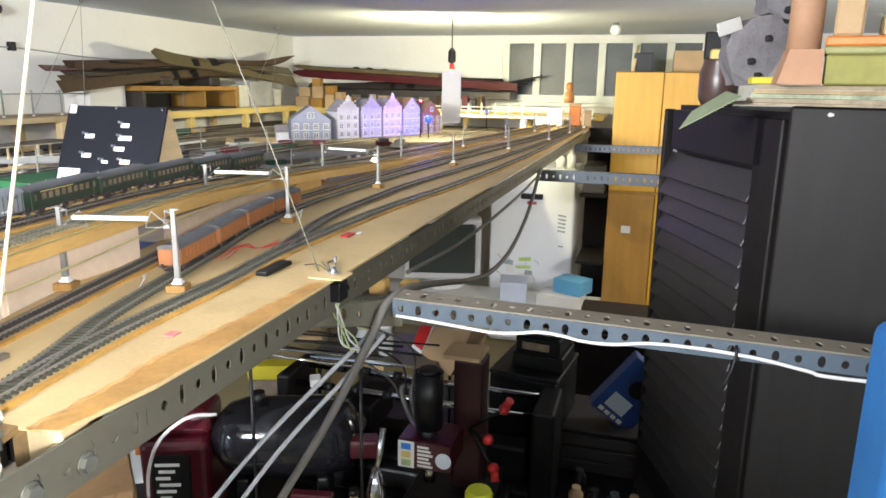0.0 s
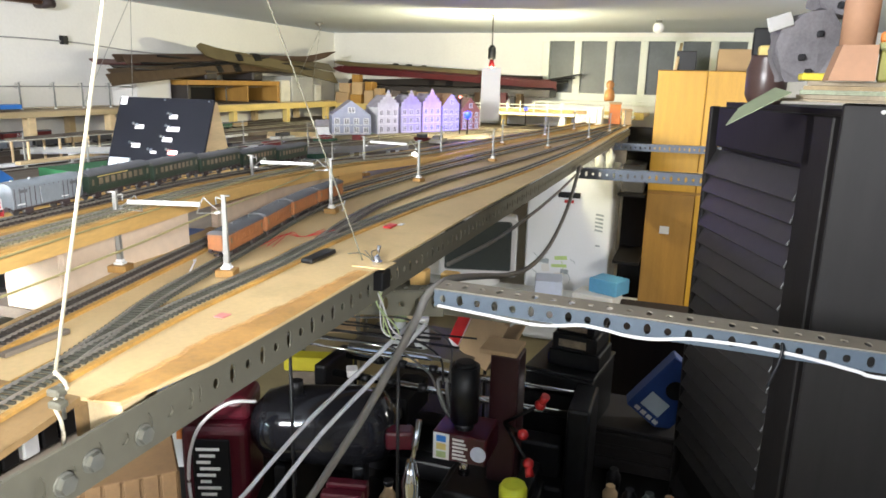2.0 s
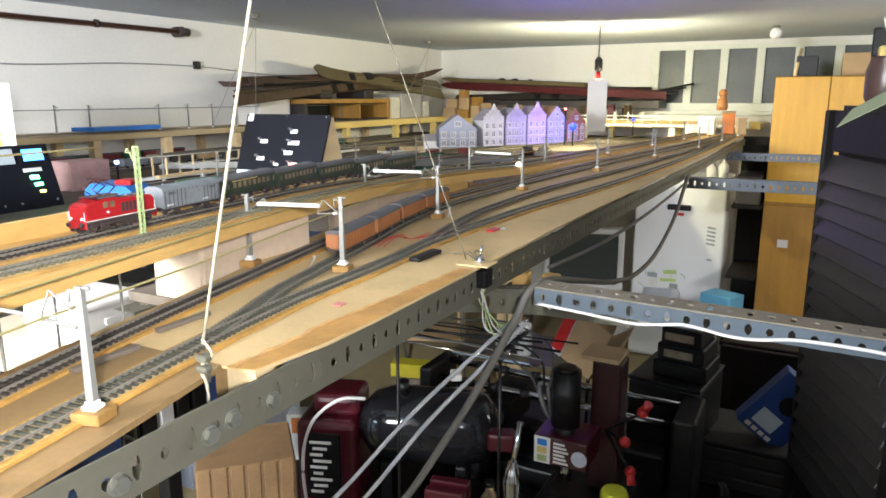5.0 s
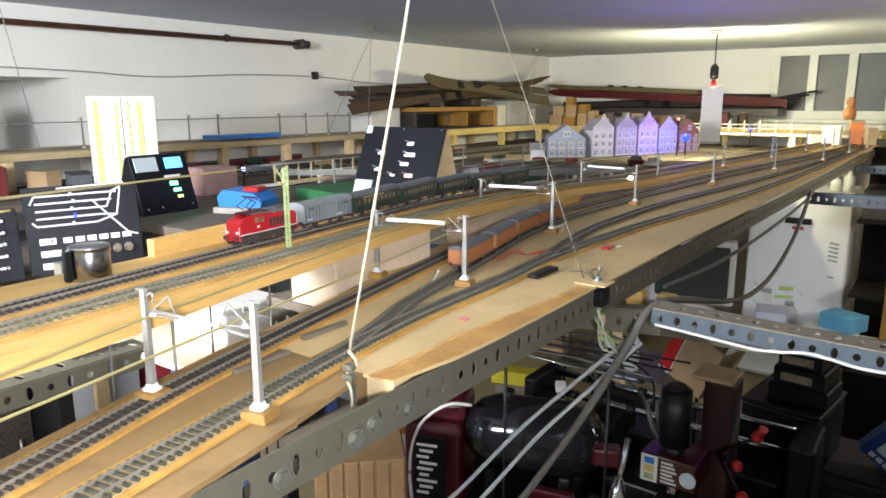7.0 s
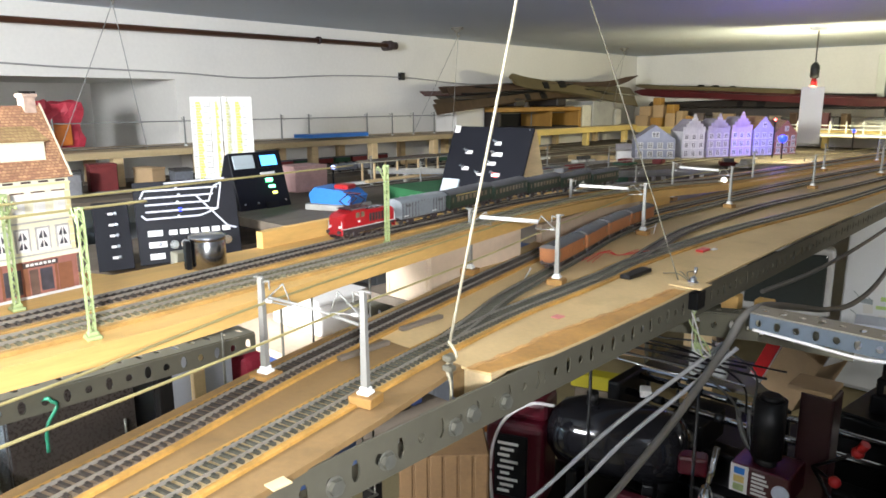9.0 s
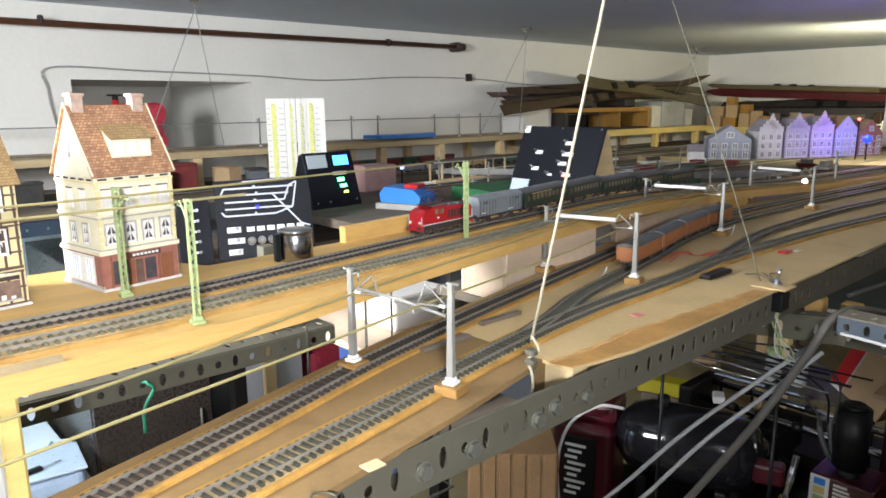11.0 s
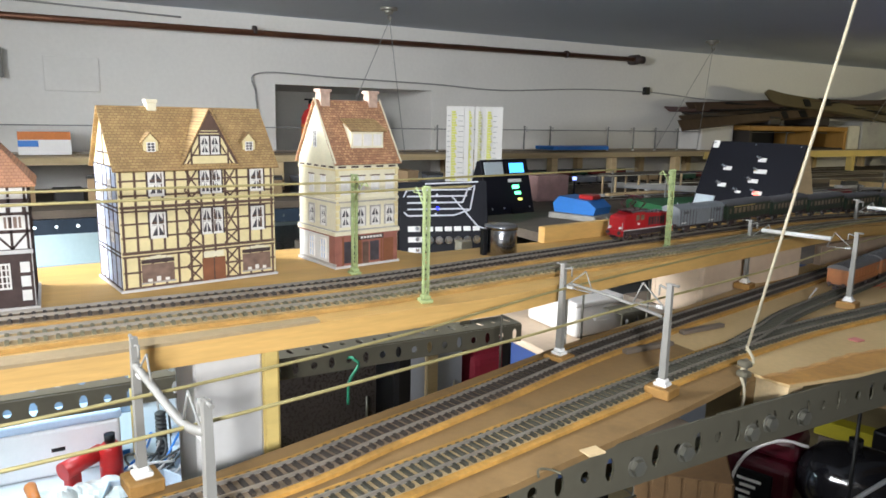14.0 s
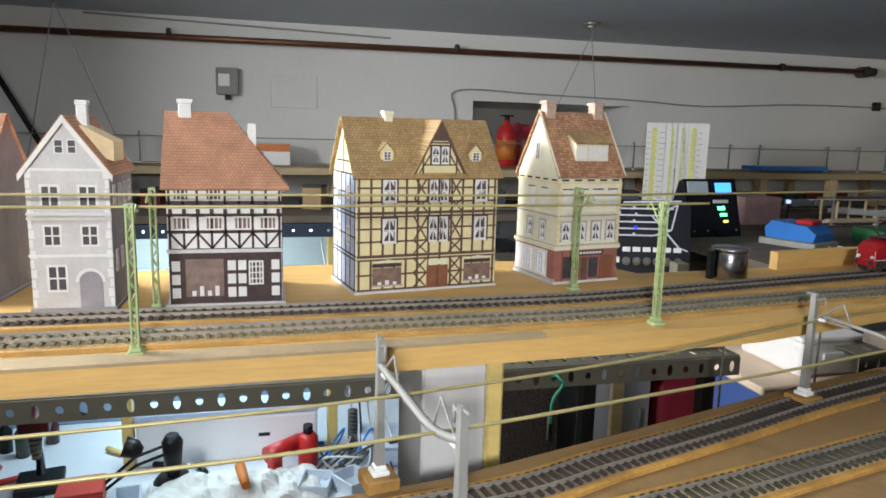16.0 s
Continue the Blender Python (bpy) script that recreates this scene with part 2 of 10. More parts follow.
BLACK_PANEL = mat("black_panel", (0.006, 0.0065, 0.011), 0.5, spec=0.3, vary=0.2, scale=10, fine=200, bump=0.04)
OCHRE = mat("ochre_veneer", (0.60, 0.33, 0.035), 0.45, vary=0.16, scale=3, fine=40, bump=0.08, stretch=(7, 7, 0.7))
OCHRE_D = mat("brown_veneer", (0.36, 0.19, 0.04), 0.5, vary=0.2, scale=3, fine=40, bump=0.08, stretch=(7, 7, 0.7))
ENAMEL = mat("white_enamel", (0.78, 0.8, 0.82), 0.25, vary=0.03, scale=4, bump=0.02)
RUBBER = mat("cable_black", (0.06, 0.06, 0.058), 0.5, vary=0.2, scale=30, bump=0.1)
CABLE_G = mat("cable_grey", (0.13, 0.12, 0.105), 0.55, vary=0.15, scale=30, bump=0.1)
CABLE_L = mat("cable_light", (0.36, 0.36, 0.37), 0.5, vary=0.15, scale=30, bump=0.1)
CABLE_W = mat("cable_white", (0.56, 0.54, 0.53), 0.4, vary=0.06, scale=30, bump=0.05)
RED = mat("red_paint", (0.5, 0.02, 0.02), 0.35, vary=0.15, scale=20, bump=0.05)
WINE = mat("wine_red_paint", (0.05, 0.003, 0.008), 0.35, vary=0.2, scale=10, bump=0.05, coat=0.3)
BLUE = mat("blue_plastic", (0.03, 0.2, 0.62), 0.4, vary=0.1, scale=10, bump=0.05)
CARD = mat("cardboard", (0.42, 0.29, 0.16), 0.85, vary=0.12, scale=8, fine=150, bump=0.1)
PAPER = mat("paper", (0.70, 0.69, 0.66), 0.8, vary=0.04, scale=8, fine=100, bump=0.05)
NEWS = mat("newsprint", (0.27, 0.22, 0.15), 0.8, vary=0.4, scale=40, fine=200, bump=0.05)
GLASS_DK = mat("night_glass", (0.045, 0.055, 0.05), 0.42, vary=0.35, scale=6, fine=40, bump=0.05)
LED_BLUE = mat("blue_led", (0.02, 0.03, 0.5), 0.6, emit=((0.004, 0.012, 1.0), 6.0))
LED_GREEN = mat("green_led", (0.1, 0.7, 0.3), 0.4, emit=((0.1, 0.9, 0.35), 6.0))
LED_RED = mat("red_led", (0.8, 0.1, 0.1), 0.4, emit=((1.0, 0.12, 0.08), 5.0))
LED_WHITE = mat("white_led", (0.8, 0.8, 0.8), 0.4, emit=((1.0, 0.95, 0.8), 2.0))
LCD = mat("blue_display", (0.05, 0.3, 0.9), 0.3, emit=((0.08, 0.42, 1.0), 2.2))
LCD_W = mat("pale_display", (0.5, 0.58, 0.62), 0.3, vary=0.05)


# ---- the room ----
CEIL_Z, WALL_X, FAR_Y = 2.31, -3.2, 5.98


def wall(name, *boxes, label):
    bm = bmnew()
    for b in boxes:
        box(bm, *b)
    return tagged(part(name, bm, PLASTER), label, "wall", kind="structure")


bm = bmnew()
box(bm, -4.3, 2.6, -3.0, 6.6, -0.1, 0)
tagged(part("floor", bm, CONCRETE), "worn ochre-grey concrete cellar floor", "floor", kind="structure")
bm = bmnew()
box(bm, -4.3, 2.6, -3.0, 6.6, CEIL_Z, CEIL_Z + 0.12)
tagged(part("ceiling", bm, CEIL), "low grey-white painted cellar ceiling", "ceiling", kind="structure")
# the long wall has a deep recess
NY0, NY1, NZ0, NZ1 = 0.69, 1.49, 1.45, 2.015
wall("wall_west", (-3.7, WALL_X, -3.0, NY0, 0, CEIL_Z), (-3.7, WALL_X, NY1, 6.6, 0, CEIL_Z), (-3.7, WALL_X, NY0, NY1, 0, NZ0), (-3.7, WALL_X, NY0, NY1, NZ1, CEIL_Z), (-4.25, -4.2, NY0 - 0.1, NY1 + 0.1, NZ0 - 0.1, NZ1 + 0.1), (-4.2, -3.7, NY0 - 0.1, NY0, NZ0 - 0.1, NZ1 + 0.1), (-4.2, -3.7, NY1, NY1 + 0.1, NZ0 - 0.1, NZ1 + 0.1), (-4.2, -3.7, NY0, NY1, NZ1, NZ1 + 0.1), (-4.2, -3.7, NY0, NY1, NZ0 - 0.1, NZ0), label="whitewashed plaster wall with a deep recess")
WX0, WX1, WZ0, WZ1 = -1.22, 0.62, 1.80, 2.265
wall("wall_north", (WALL_X, WX0, FAR_Y, 6.4, 0, CEIL_Z), (WX1, 2.2, FAR_Y, 6.4, 0, CEIL_Z), (WX0, WX1, FAR_Y, 6.4, 0, WZ0), (WX0, WX1, FAR_Y, 6.4, WZ1, CEIL_Z), label="white plaster end wall under a window band")
wall("wall_east", (2.2, 2.5, -3.0, 6.4, 0, CEIL_Z), label="plain white plaster wall")
wall("wall_south", (WALL_X, 2.2, -3.0, -2.7, 0, CEIL_Z), label="plain white plaster wall")

# window band high under the ceiling, night outside
FRAME_W = mat("window_paint", (0.72, 0.74, 0.66), 0.5, vary=0.06, scale=10, bump=0.05)
win = thing("window_1", (0, 0, 0), label="white-framed cellar window band, dark night outside", category="window", kind="structure")
bm = bmnew()
box(bm, WX0, WX1, FAR_Y - 0.012, FAR_Y + 0.05, WZ0 - 0.03, WZ0 + 0.03)
box(bm, WX0, WX1, FAR_Y - 0.012, FAR_Y + 0.05, WZ1 - 0.02, WZ1 + 0.012)
part("window_frame", bm, FRAME_W, win)
n = 7
pw = (WX1 - WX0) / n
for i in range(n + 1):
    bm = bmnew()
    x = WX0 + i * pw
    rbox(bm, x - 0.03, x + 0.03, FAR_Y - 0.016, FAR_Y + 0.05, WZ0 + 0.03, WZ1 - 0.02, 0.004)
    part("mullion", bm, FRAME_W, win)
for i in range(n):
    bm = bmnew()
    box(bm, WX0 + i * pw + 0.03, WX0 + (i + 1) * pw - 0.03, FAR_Y + 0.02, FAR_Y + 0.026, WZ0 + 0.03, WZ1 - 0.02)
    part("pane", bm, GLASS_DK, win)
bm = bmnew()
rbox(bm, WX0 - 0.05, WX1 + 0.05, FAR_Y - 0.09, FAR_Y - 0.013, WZ0 - 0.06, WZ0 - 0.03, 0.005)
part("window_sill", bm, FRAME_W, win)
bm = bmnew()
box(bm, -4.2, 2.7, 6.62, 6.7, -0.1, 3)
tagged(part("backdrop", bm, mat("night_outside", (0.02, 0.022, 0.03), 0.9)), "dark night behind the window panes", "backdrop", kind="structure")


# ---- slotted steel, boards and tracks ----
def slotted_plate(bm, length, width, thick, pitch, m, slot=True, hole=1.0):
    """A strip along x with punched holes, slots and round ones by turns."""
    n = max(1, round(length / pitch))
    p = length / n
    for i in range(n):
        cx = (i + 0.5) * p
        a, b = (0.0042, 0.0095) if (i % 2 and slot) else (0.0042, 0.0048)
        a, b = hole * min(a, p * 0.36), hole * min(b, width * 0.3)
        ring = []
        for k in range(8):
            ang = math.pi / 8 + k * math.pi / 4
            ring.append((cx + a * math.copysign(min(1, abs(math.cos(ang)) * 1.08), math.cos(ang)), width / 2 + b * math.copysign(min(1, abs(math.sin(ang)) * 1.08), math.sin(ang))))
        outer = [(cx + p / 2, width), (cx - p / 2, width), (cx - p / 2, 0), (cx + p / 2, 0)]
        for z, flip in ((0, True), (thick, False)):
            o = [bm.verts.new(m @ Vector((x, y, z))) for x, y in outer]
            r = [bm.verts.new(m @ Vector((x, y, z))) for x, y in ring]
            fs = [(o[0], r[1], r[0]), (o[0], o[1], r[2], r[1]), (o[1], r[3], r[2]), (o[1], o[2], r[4], r[3]), (o[2], r[5], r[4]), (o[2], o[3], r[6], r[5]), (o[3], r[7], r[6]), (o[3], o[0], r[0], r[7])]
            for f in fs:
                bm.faces.new(f[::-1] if flip else f)
            if flip:
                low, lowo = r, o
            else:
                for k in range(8):
                    j = (k + 1) % 8
                    bm.faces.new((low[k], low[j], r[j], r[k]))
                bm.faces.new((lowo[0], lowo[1], o[1], o[0]))
                bm.faces.new((lowo[2], lowo[3], o[3], o[2]))
                if i == 0:
                    bm.faces.new((lowo[1], lowo[2], o[2], o[1]))
                if i == n - 1:
                    bm.faces.new((lowo[3], lowo[0], o[0], o[3]))


def slotted_angle(name, p0, p1, high, deep, side, material, label, pitch=0.025, top=True, flat=None, slot=True, hole=1.0):
    """An L-shaped perforated bar: upright flange through p0 and p1 (its lower edge), and a level flange on its top or foot, towards side."""
    p0, p1 = Vector(p0), Vector(p1)
    d = (p1 - p0)
    length = d.length
    d.normalize()
    out = Vector(side)
    up = Vector((0, 0, 1))
    bar = thing(name, (0, 0, 0), label=label, category="steel bar", group="slotted shelf bars")
    m = Matrix((( d.x, up.x, -out.x, p0.x), (d.y, up.y, -out.y, p0.y), (d.z, up.z, -out.z, p0.z), (0, 0, 0, 1)))
    bm = bmnew()
    slotted_plate(bm, length, high, 0.002, pitch, m, slot, hole)
    bmesh.ops.remove_doubles(bm, verts=bm.verts[:], dist=0.00005)
    part("upright_flange", bm, material, bar)
    q = p0 + up * (high + 0.0001 if top else -0.0021)
    m = Matrix(((d.x, out.x, up.x, q.x), (d.y, out.y, up.y, q.y), (d.z, out.z, up.z, q.z), (0, 0, 0, 1)))
    bm = bmnew()
    slotted_plate(bm, length, deep, 0.002, pitch, m)
    bmesh.ops.remove_doubles(bm, verts=bm.verts[:], dist=0.00005)
    part("level_flange", bm, flat or material, bar)
    return bar


def bolt(parent, p, d, r=0.007):
    bm = bmnew()
    p, d = Vector(p), Vector(d)
    cyl(bm, p, p + d * 0.0016, r * 1.25, seg=14)
    cyl(bm, p + d * 0.0016, p + d * 0.006, r, seg=6, smooth=False)
    return part("bolt", bm, ZINC, parent)


main = slotted_angle("slotted_angle_bar", (-0.400, 0.27, 1.598), (-0.400, 4.85, 1.578), 0.042, 0.035, (-1, 0, 0), STEEL, "grey perforated steel angle bar carrying the long board", top=False)
lap = slotted_angle("slotted_angle_bar", (-0.390, -0.75, 1.601), (-0.3965, 0.455, 1.601), 0.0405, 0.035, (-1, 0, 0), STEEL, "grey perforated steel angle bar bolted in a lap joint", top=False)
for y, z in ((0.17, 1.617), (0.225, 1.617), (0.31, 1.616), (0.335, 1.620), (0.385, 1.616)):
    bolt(lap, (-0.3965 + 0.0025, y, z), (1, 0, 0))
slotted_angle("slotted_angle_bar", (-0.325, 0.868, 1.588), (0.60, 0.868, 1.570), 0.023, 0.045, (0, 1, 0), STEEL_REFLECT, "perforated steel cross bar, lit top and blue reflection put into its colours", flat=STEEL_TOP_LIT)
slotted_angle("slotted_angle_bar", (-0.55, 0.888, 1.540), (-0.318, 0.888, 1.566), 0.036, 0.03, (0, 1, 0), STEEL, "grey perforated steel bar end under the board")
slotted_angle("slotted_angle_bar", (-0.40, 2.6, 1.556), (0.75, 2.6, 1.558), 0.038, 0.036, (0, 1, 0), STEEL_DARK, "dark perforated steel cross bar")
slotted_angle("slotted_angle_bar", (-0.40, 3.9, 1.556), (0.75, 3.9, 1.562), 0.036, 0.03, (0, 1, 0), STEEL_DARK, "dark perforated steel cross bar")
rail_ = slotted_angle("slotted_angle_bar", (-0.886, -1.2, 1.545), (-0.878, 0.405, 1.545), 0.027, 0.046, (-1, 0, 0), STEEL, "grey perforated steel bar running below the town board")
for y in (-1.0, 0.32):
    bm = bmnew()
    rbox(bm, -0.928, -0.908, y - 0.01, y + 0.01, 1.5742, 1.7045, 0.001, 1)
    part("hanger", bm, STEEL, rail_)
slotted_angle("slotted_angle_bar", (-0.886, 0.625, 1.530), (-0.905, 0.93, 1.530), 0.027, 0.046, (-1, 0, 0), STEEL, "short grey perforated steel bar beyond the plastic bin")


def strip_board(name, left, right, z0, z1, material, label, parent=None):
    """A board between two edge lines (x, y[, z])."""
    bm = bmnew()
    rows = []
    for a, b in zip(left, right):
        za = a[2] if len(a) > 2 else 0.0
        rows.append([bm.verts.new((x, y, z)) for (x, y), z in (((a[0], a[1]), z0 + za), ((b[0], b[1]), z0 + za), ((b[0], b[1]), z1 + za), ((a[0], a[1]), z1 + za))])
    for a, b in zip(rows, rows[1:]):
        for k in range(4):
            j = (k + 1) % 4
            bm.faces.new((a[k], a[j], b[j], b[k]))
    bm.faces.new(rows[0][::-1])
    bm.faces.new(rows[-1])
    return tagged(part(name, bm, material, parent), label, "" if parent else "board")


NEAR_Z, FAR_Z = 1.646, 1.722
near_left = [(-0.44, -0.75), (-0.455, -0.35), (-0.482, -0.14), (-0.529, 0.03), (-0.587, 0.23), (-0.612, 0.33), (-0.618, 0.372)]
near_right = [(-0.325, -0.75), (-0.345, -0.35), (-0.362, -0.14), (-0.372, 0.03), (-0.408, 0.23), (-0.43, 0.33), (-0.44, 0.372)]
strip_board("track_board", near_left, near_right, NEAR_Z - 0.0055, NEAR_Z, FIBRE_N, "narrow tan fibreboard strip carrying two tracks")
wide_left = [(-0.618, 0.352), (-0.64, 0.46), (-0.66, 0.55), (-0.757, 0.92), (-0.79, 1.25), (-0.80, 1.7), (-0.77, 2.3), (-0.72, 3.0), (-0.63, 4.0), (-0.56, 4.9)]
wide_right = [(-0.404, 0.376), (-0.391, 0.465), (-0.389, 0.55), (-0.392, 0.92), (-0.396, 1.25), (-0.392, 1.7), (-0.386, 2.3), (-0.385, 3.0), (-0.385, 4.0), (-0.385, 4.9)]
strip_board("track_board", wide_left, wide_right, NEAR_Z - 0.0035, NEAR_Z - 0.0005, FIBRE, "wide tan fibreboard sheet with tracks along it")
bm = bmnew()
prism(bm, [(-0.446, 0.384), (-0.408, 0.381), (-0.412, 0.41), (-0.446, 0.46)], 1.602, NEAR_Z - 0.004)
tagged(part("wood_batten", bm, PINE_PALE), "sawn pale pine batten under the thin sheet's corner", "batten")
bm = bmnew()
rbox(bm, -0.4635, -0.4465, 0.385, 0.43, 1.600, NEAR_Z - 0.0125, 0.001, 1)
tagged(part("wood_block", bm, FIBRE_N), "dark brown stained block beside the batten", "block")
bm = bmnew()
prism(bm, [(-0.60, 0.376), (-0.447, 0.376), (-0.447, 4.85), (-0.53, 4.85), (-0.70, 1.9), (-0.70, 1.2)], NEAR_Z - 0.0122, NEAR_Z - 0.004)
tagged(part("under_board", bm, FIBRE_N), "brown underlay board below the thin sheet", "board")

far_left = [(-0.86, -1.3), (-0.86, -0.42), (-0.87, -0.2), (-0.87, 0.0), (-0.86, 0.13), (-0.775, 0.17), (-0.785, 0.35), (-0.82, 0.62), (-0.88, 0.85, -0.004), (-0.92, 1.08, -0.014), (-0.95, 1.52, -0.034), (-0.95, 2.1, -0.062), (-0.92, 2.7, -0.07), (-0.84, 3.6, -0.074), (-0.74, 4.8, -0.074)]
far_right = [(-0.535, -1.3), (-0.535, -0.42), (-0.54, -0.2), (-0.55, 0.0), (-0.555, 0.13), (-0.559, 0.17), (-0.600, 0.35), (-0.645, 0.62), (-0.690, 0.85, -0.004), (-0.738, 1.08, -0.014), (-0.785, 1.52, -0.034), (-0.775, 2.1, -0.062), (-0.745, 2.7, -0.07), (-0.675, 3.6, -0.074), (-0.575, 4.8, -0.074)]
strip_board("town_board", far_left, [(*r[:2],) for r in far_right], FAR_Z - 0.018, FAR_Z, PINE, "varnished yellow pine board carrying the main line and the houses")
# thin grey-tan band on the front edge of the pine board
strip_board("edging_strip", [(-0.556, -1.2), (-0.556, -0.42), (-0.557, -0.2), (-0.560, -0.04)], [(-0.5325, -1.2), (-0.5325, -0.42), (-0.5375, -0.2), (-0.5475, -0.04)], FAR_Z + 0.0002, FAR_Z + 0.0026, EDGE_GREY, "thin grey-tan band along the pine board's edge")


def path_points(ctrl, step):
    """Points at even steps along a smooth line."""
    line = smoothed(ctrl, 24)
    out, gap = [], 0.0
    for a, b in zip(line, line[1:]):
        seg = (b - a).length
        while gap <= seg:
            out.append((a.lerp(b, gap / seg), (b - a).normalized()))
            gap += step
        gap -= seg
    return out


SLEEPER_MESH = {}


def track(label, ctrl, material, near_y, bed=None, step=0.0080, stain=None):
    """Rails, chairs and sleepers along a line; sleepers inside the stretch near_y are parts of their own."""
    tr = thing("railway_track", ctrl[0], label=label, category="track", group="model railway tracks")
    o = Vector(ctrl[0])
    pts = [p - o for p in smoothed(ctrl, 10)]
    for s in (-1, 1):
        bm = bmnew()
        sweep(bm, pts, s * 0.0087 - 0.0011, s * 0.0087 + 0.0011, 0.0028, 0.0032)
        sweep(bm, pts, s * 0.0087 - 0.0004, s * 0.0087 + 0.0004, 0.0032, 0.0046)
        sweep(bm, pts, s * 0.0087 - 0.0006, s * 0.0087 + 0.0006, 0.0046, 0.0053)
        part("rail", bm, RAIL, tr)
    if bed:
        bm = bmnew()
        sweep(bm, pts, -0.0152, 0.0152, -0.0032, 0.0008)
        part("track_bed", bm, bed, tr)
    if stain:
        bm = bmnew()
        sweep(bm, pts, -0.0215, 0.0215, -0.0034, 0.0003)
        part("bed_edge", bm, stain, tr, "orange-brown glued cork edge")
    if material.name not in SLEEPER_MESH:
        bm = bmnew()
        box(bm, -0.0148, 0.0148, -0.0015, 0.0015, 0.0007, 0.0029)
        for s in (-1, 1):
            box(bm, s * 0.0087 - 0.0026, s * 0.0087 + 0.0026, -0.0012, 0.0012, 0.0029, 0.0035)
        SLEEPER_MESH[material.name] = finish("sleeper", bm, material)
    me = SLEEPER_MESH[material.name]
    rest = bmnew()
    for p, d in path_points(ctrl, step):
        m = Matrix.Translation(p - o) @ Matrix.Rotation(math.atan2(-d.x, d.y), 4, "Z")
        if near_y[0] < p.y < near_y[1]:
            piece("sleeper", me, tr, m)
        else:
            box(rest, -0.0148, 0.0148, -0.0014, 0.0014, 0.0007, 0.0029, m)
    if len(rest.verts):
        tagged(part("sleeper_rest", rest, material, tr), kind="stuff")
    return tr


def on(z, *pts):
    return [(p[0], p[1], z + (p[2] if len(p) > 2 else 0)) for p in pts]


BED = mat("track_bed_tan", (0.46, 0.34, 0.18), 0.9, vary=0.25, scale=30, fine=300, bump=0.3)
BED_D = mat("track_bed_grey", (0.24, 0.18, 0.12), 0.9, vary=0.3, scale=30, fine=300, bump=0.3)
STAIN = mat("glue_stained_edge", (0.46, 0.25, 0.055), 0.85, vary=0.4, scale=24, fine=220, bump=0.35, spots=0.3)
TRACK_Z = NEAR_Z + 0.0025
track("dark model railway track along the far side of the long board", on(TRACK_Z, (-0.41, -0.75), (-0.425, -0.35), (-0.448, -0.12), (-0.476, -0.02), (-0.510, 0.10), (-0.551, 0.235), (-0.598, 0.43), (-0.625, 0.56), (-0.664, 0.745), (-0.711, 0.98), (-0.738, 1.19), (-0.742, 1.40), (-0.738, 1.63), (-0.725, 1.95), (-0.67, 2.69), (-0.58, 3.56), (-0.49, 4.8)), SLEEPER, (-0.35, 1.6), bed=BED_D, stain=STAIN)
track("dark model railway track along the near side of the long board", on(TRACK_Z, (-0.35, -0.75), (-0.37, -0.35), (-0.392, -0.14), (-0.418, 0.01), (-0.440, 0.12), (-0.470, 0.27), (-0.494, 0.41), (-0.510, 0.55), (-0.514, 0.67), (-0.519, 0.78), (-0.531, 0.92), (-0.527, 1.15), (-0.517, 1.37), (-0.482, 1.73), (-0.452, 2.23), (-0.43, 3.0), (-0.42, 4.8)), SLEEPER_G, (-0.35, 1.5), bed=BED, stain=STAIN)
track("dark model track branching off a turnout towards the main line", on(TRACK_Z + 0.0003, (-0.495, 0.415), (-0.522, 0.50), (-0.550, 0.58), (-0.574, 0.68), (-0.613, 0.86), (-0.654, 1.03), (-0.680, 1.20), (-0.692, 1.38), (-0.690, 1.55), (-0.688, 1.73), (-0.67, 2.05), (-0.61, 2.75), (-0.52, 3.6), (-0.44, 4.8)), SLEEPER_G, (0.44, 1.4))
track("dark model track branching off the second turnout", on(TRACK_Z + 0.0003, (-0.533, 0.93), (-0.557, 1.05), (-0.582, 1.20), (-0.591, 1.36), (-0.588, 1.70), (-0.55, 2.1), (-0.51, 2.6), (-0.47, 3.4), (-0.445, 4.0)), SLEEPER, (0.95, 1.7))
far_line = [(-0.59, -1.3), (-0.59, -0.42), (-0.594, -0.2), (-0.596, 0.0), (-0.606, 0.1), (-0.624, 0.25), (-0.645, 0.47), (-0.685, 0.71, -0.001), (-0.757, 1.045, -0.012), (-0.812, 1.52, -0.032), (-0.812, 2.1, -0.06), (-0.785, 2.7, -0.068), (-0.71, 3.6, -0.072), (-0.61, 4.8, -0.072)]
track("olive-grey model railway track in front on the pine board", on(FAR_Z + 0.003, *far_line), SLEEPER_K, (-0.85, 1.4), bed=BED, stain=CORK)
back_line = [(-0.652, -1.3), (-0.650, -0.42), (-0.650, -0.2), (-0.652, 0.0), (-0.662, 0.1), (-0.688, 0.27), (-0.718, 0.47), (-0.752, 0.71, -0.001), (-0.822, 1.03, -0.012), (-0.875, 1.52, -0.032), (-0.875, 2.1, -0.06), (-0.845, 2.7, -0.068), (-0.77, 3.6, -0.072), (-0.67, 4.8, -0.072)]
track("dark model railway track by the houses on the pine board", on(FAR_Z + 0.003, *back_line), SLEEPER, (-0.85, 1.4), bed=BED_D, stain=CORK)

# rough glue line along the wide sheet, a little in from its edge
bm = bmnew()
smoothed_xy = lambda ps: [(v.x, v.y) for v in smoothed([(x, y, 0) for x, y in ps], 12)]
GL = [(-0.431, 0.37), (-0.426, 0.411), (-0.428, 0.47), (-0.429, 0.521), (-0.422, 0.60), (-0.415, 0.70), (-0.410, 0.80)]
sweep(bm, [(x, y, NEAR_Z - 0.0005) for x, y in smoothed_xy(GL)], -0.003, 0.003, 0.0, 0.0008)
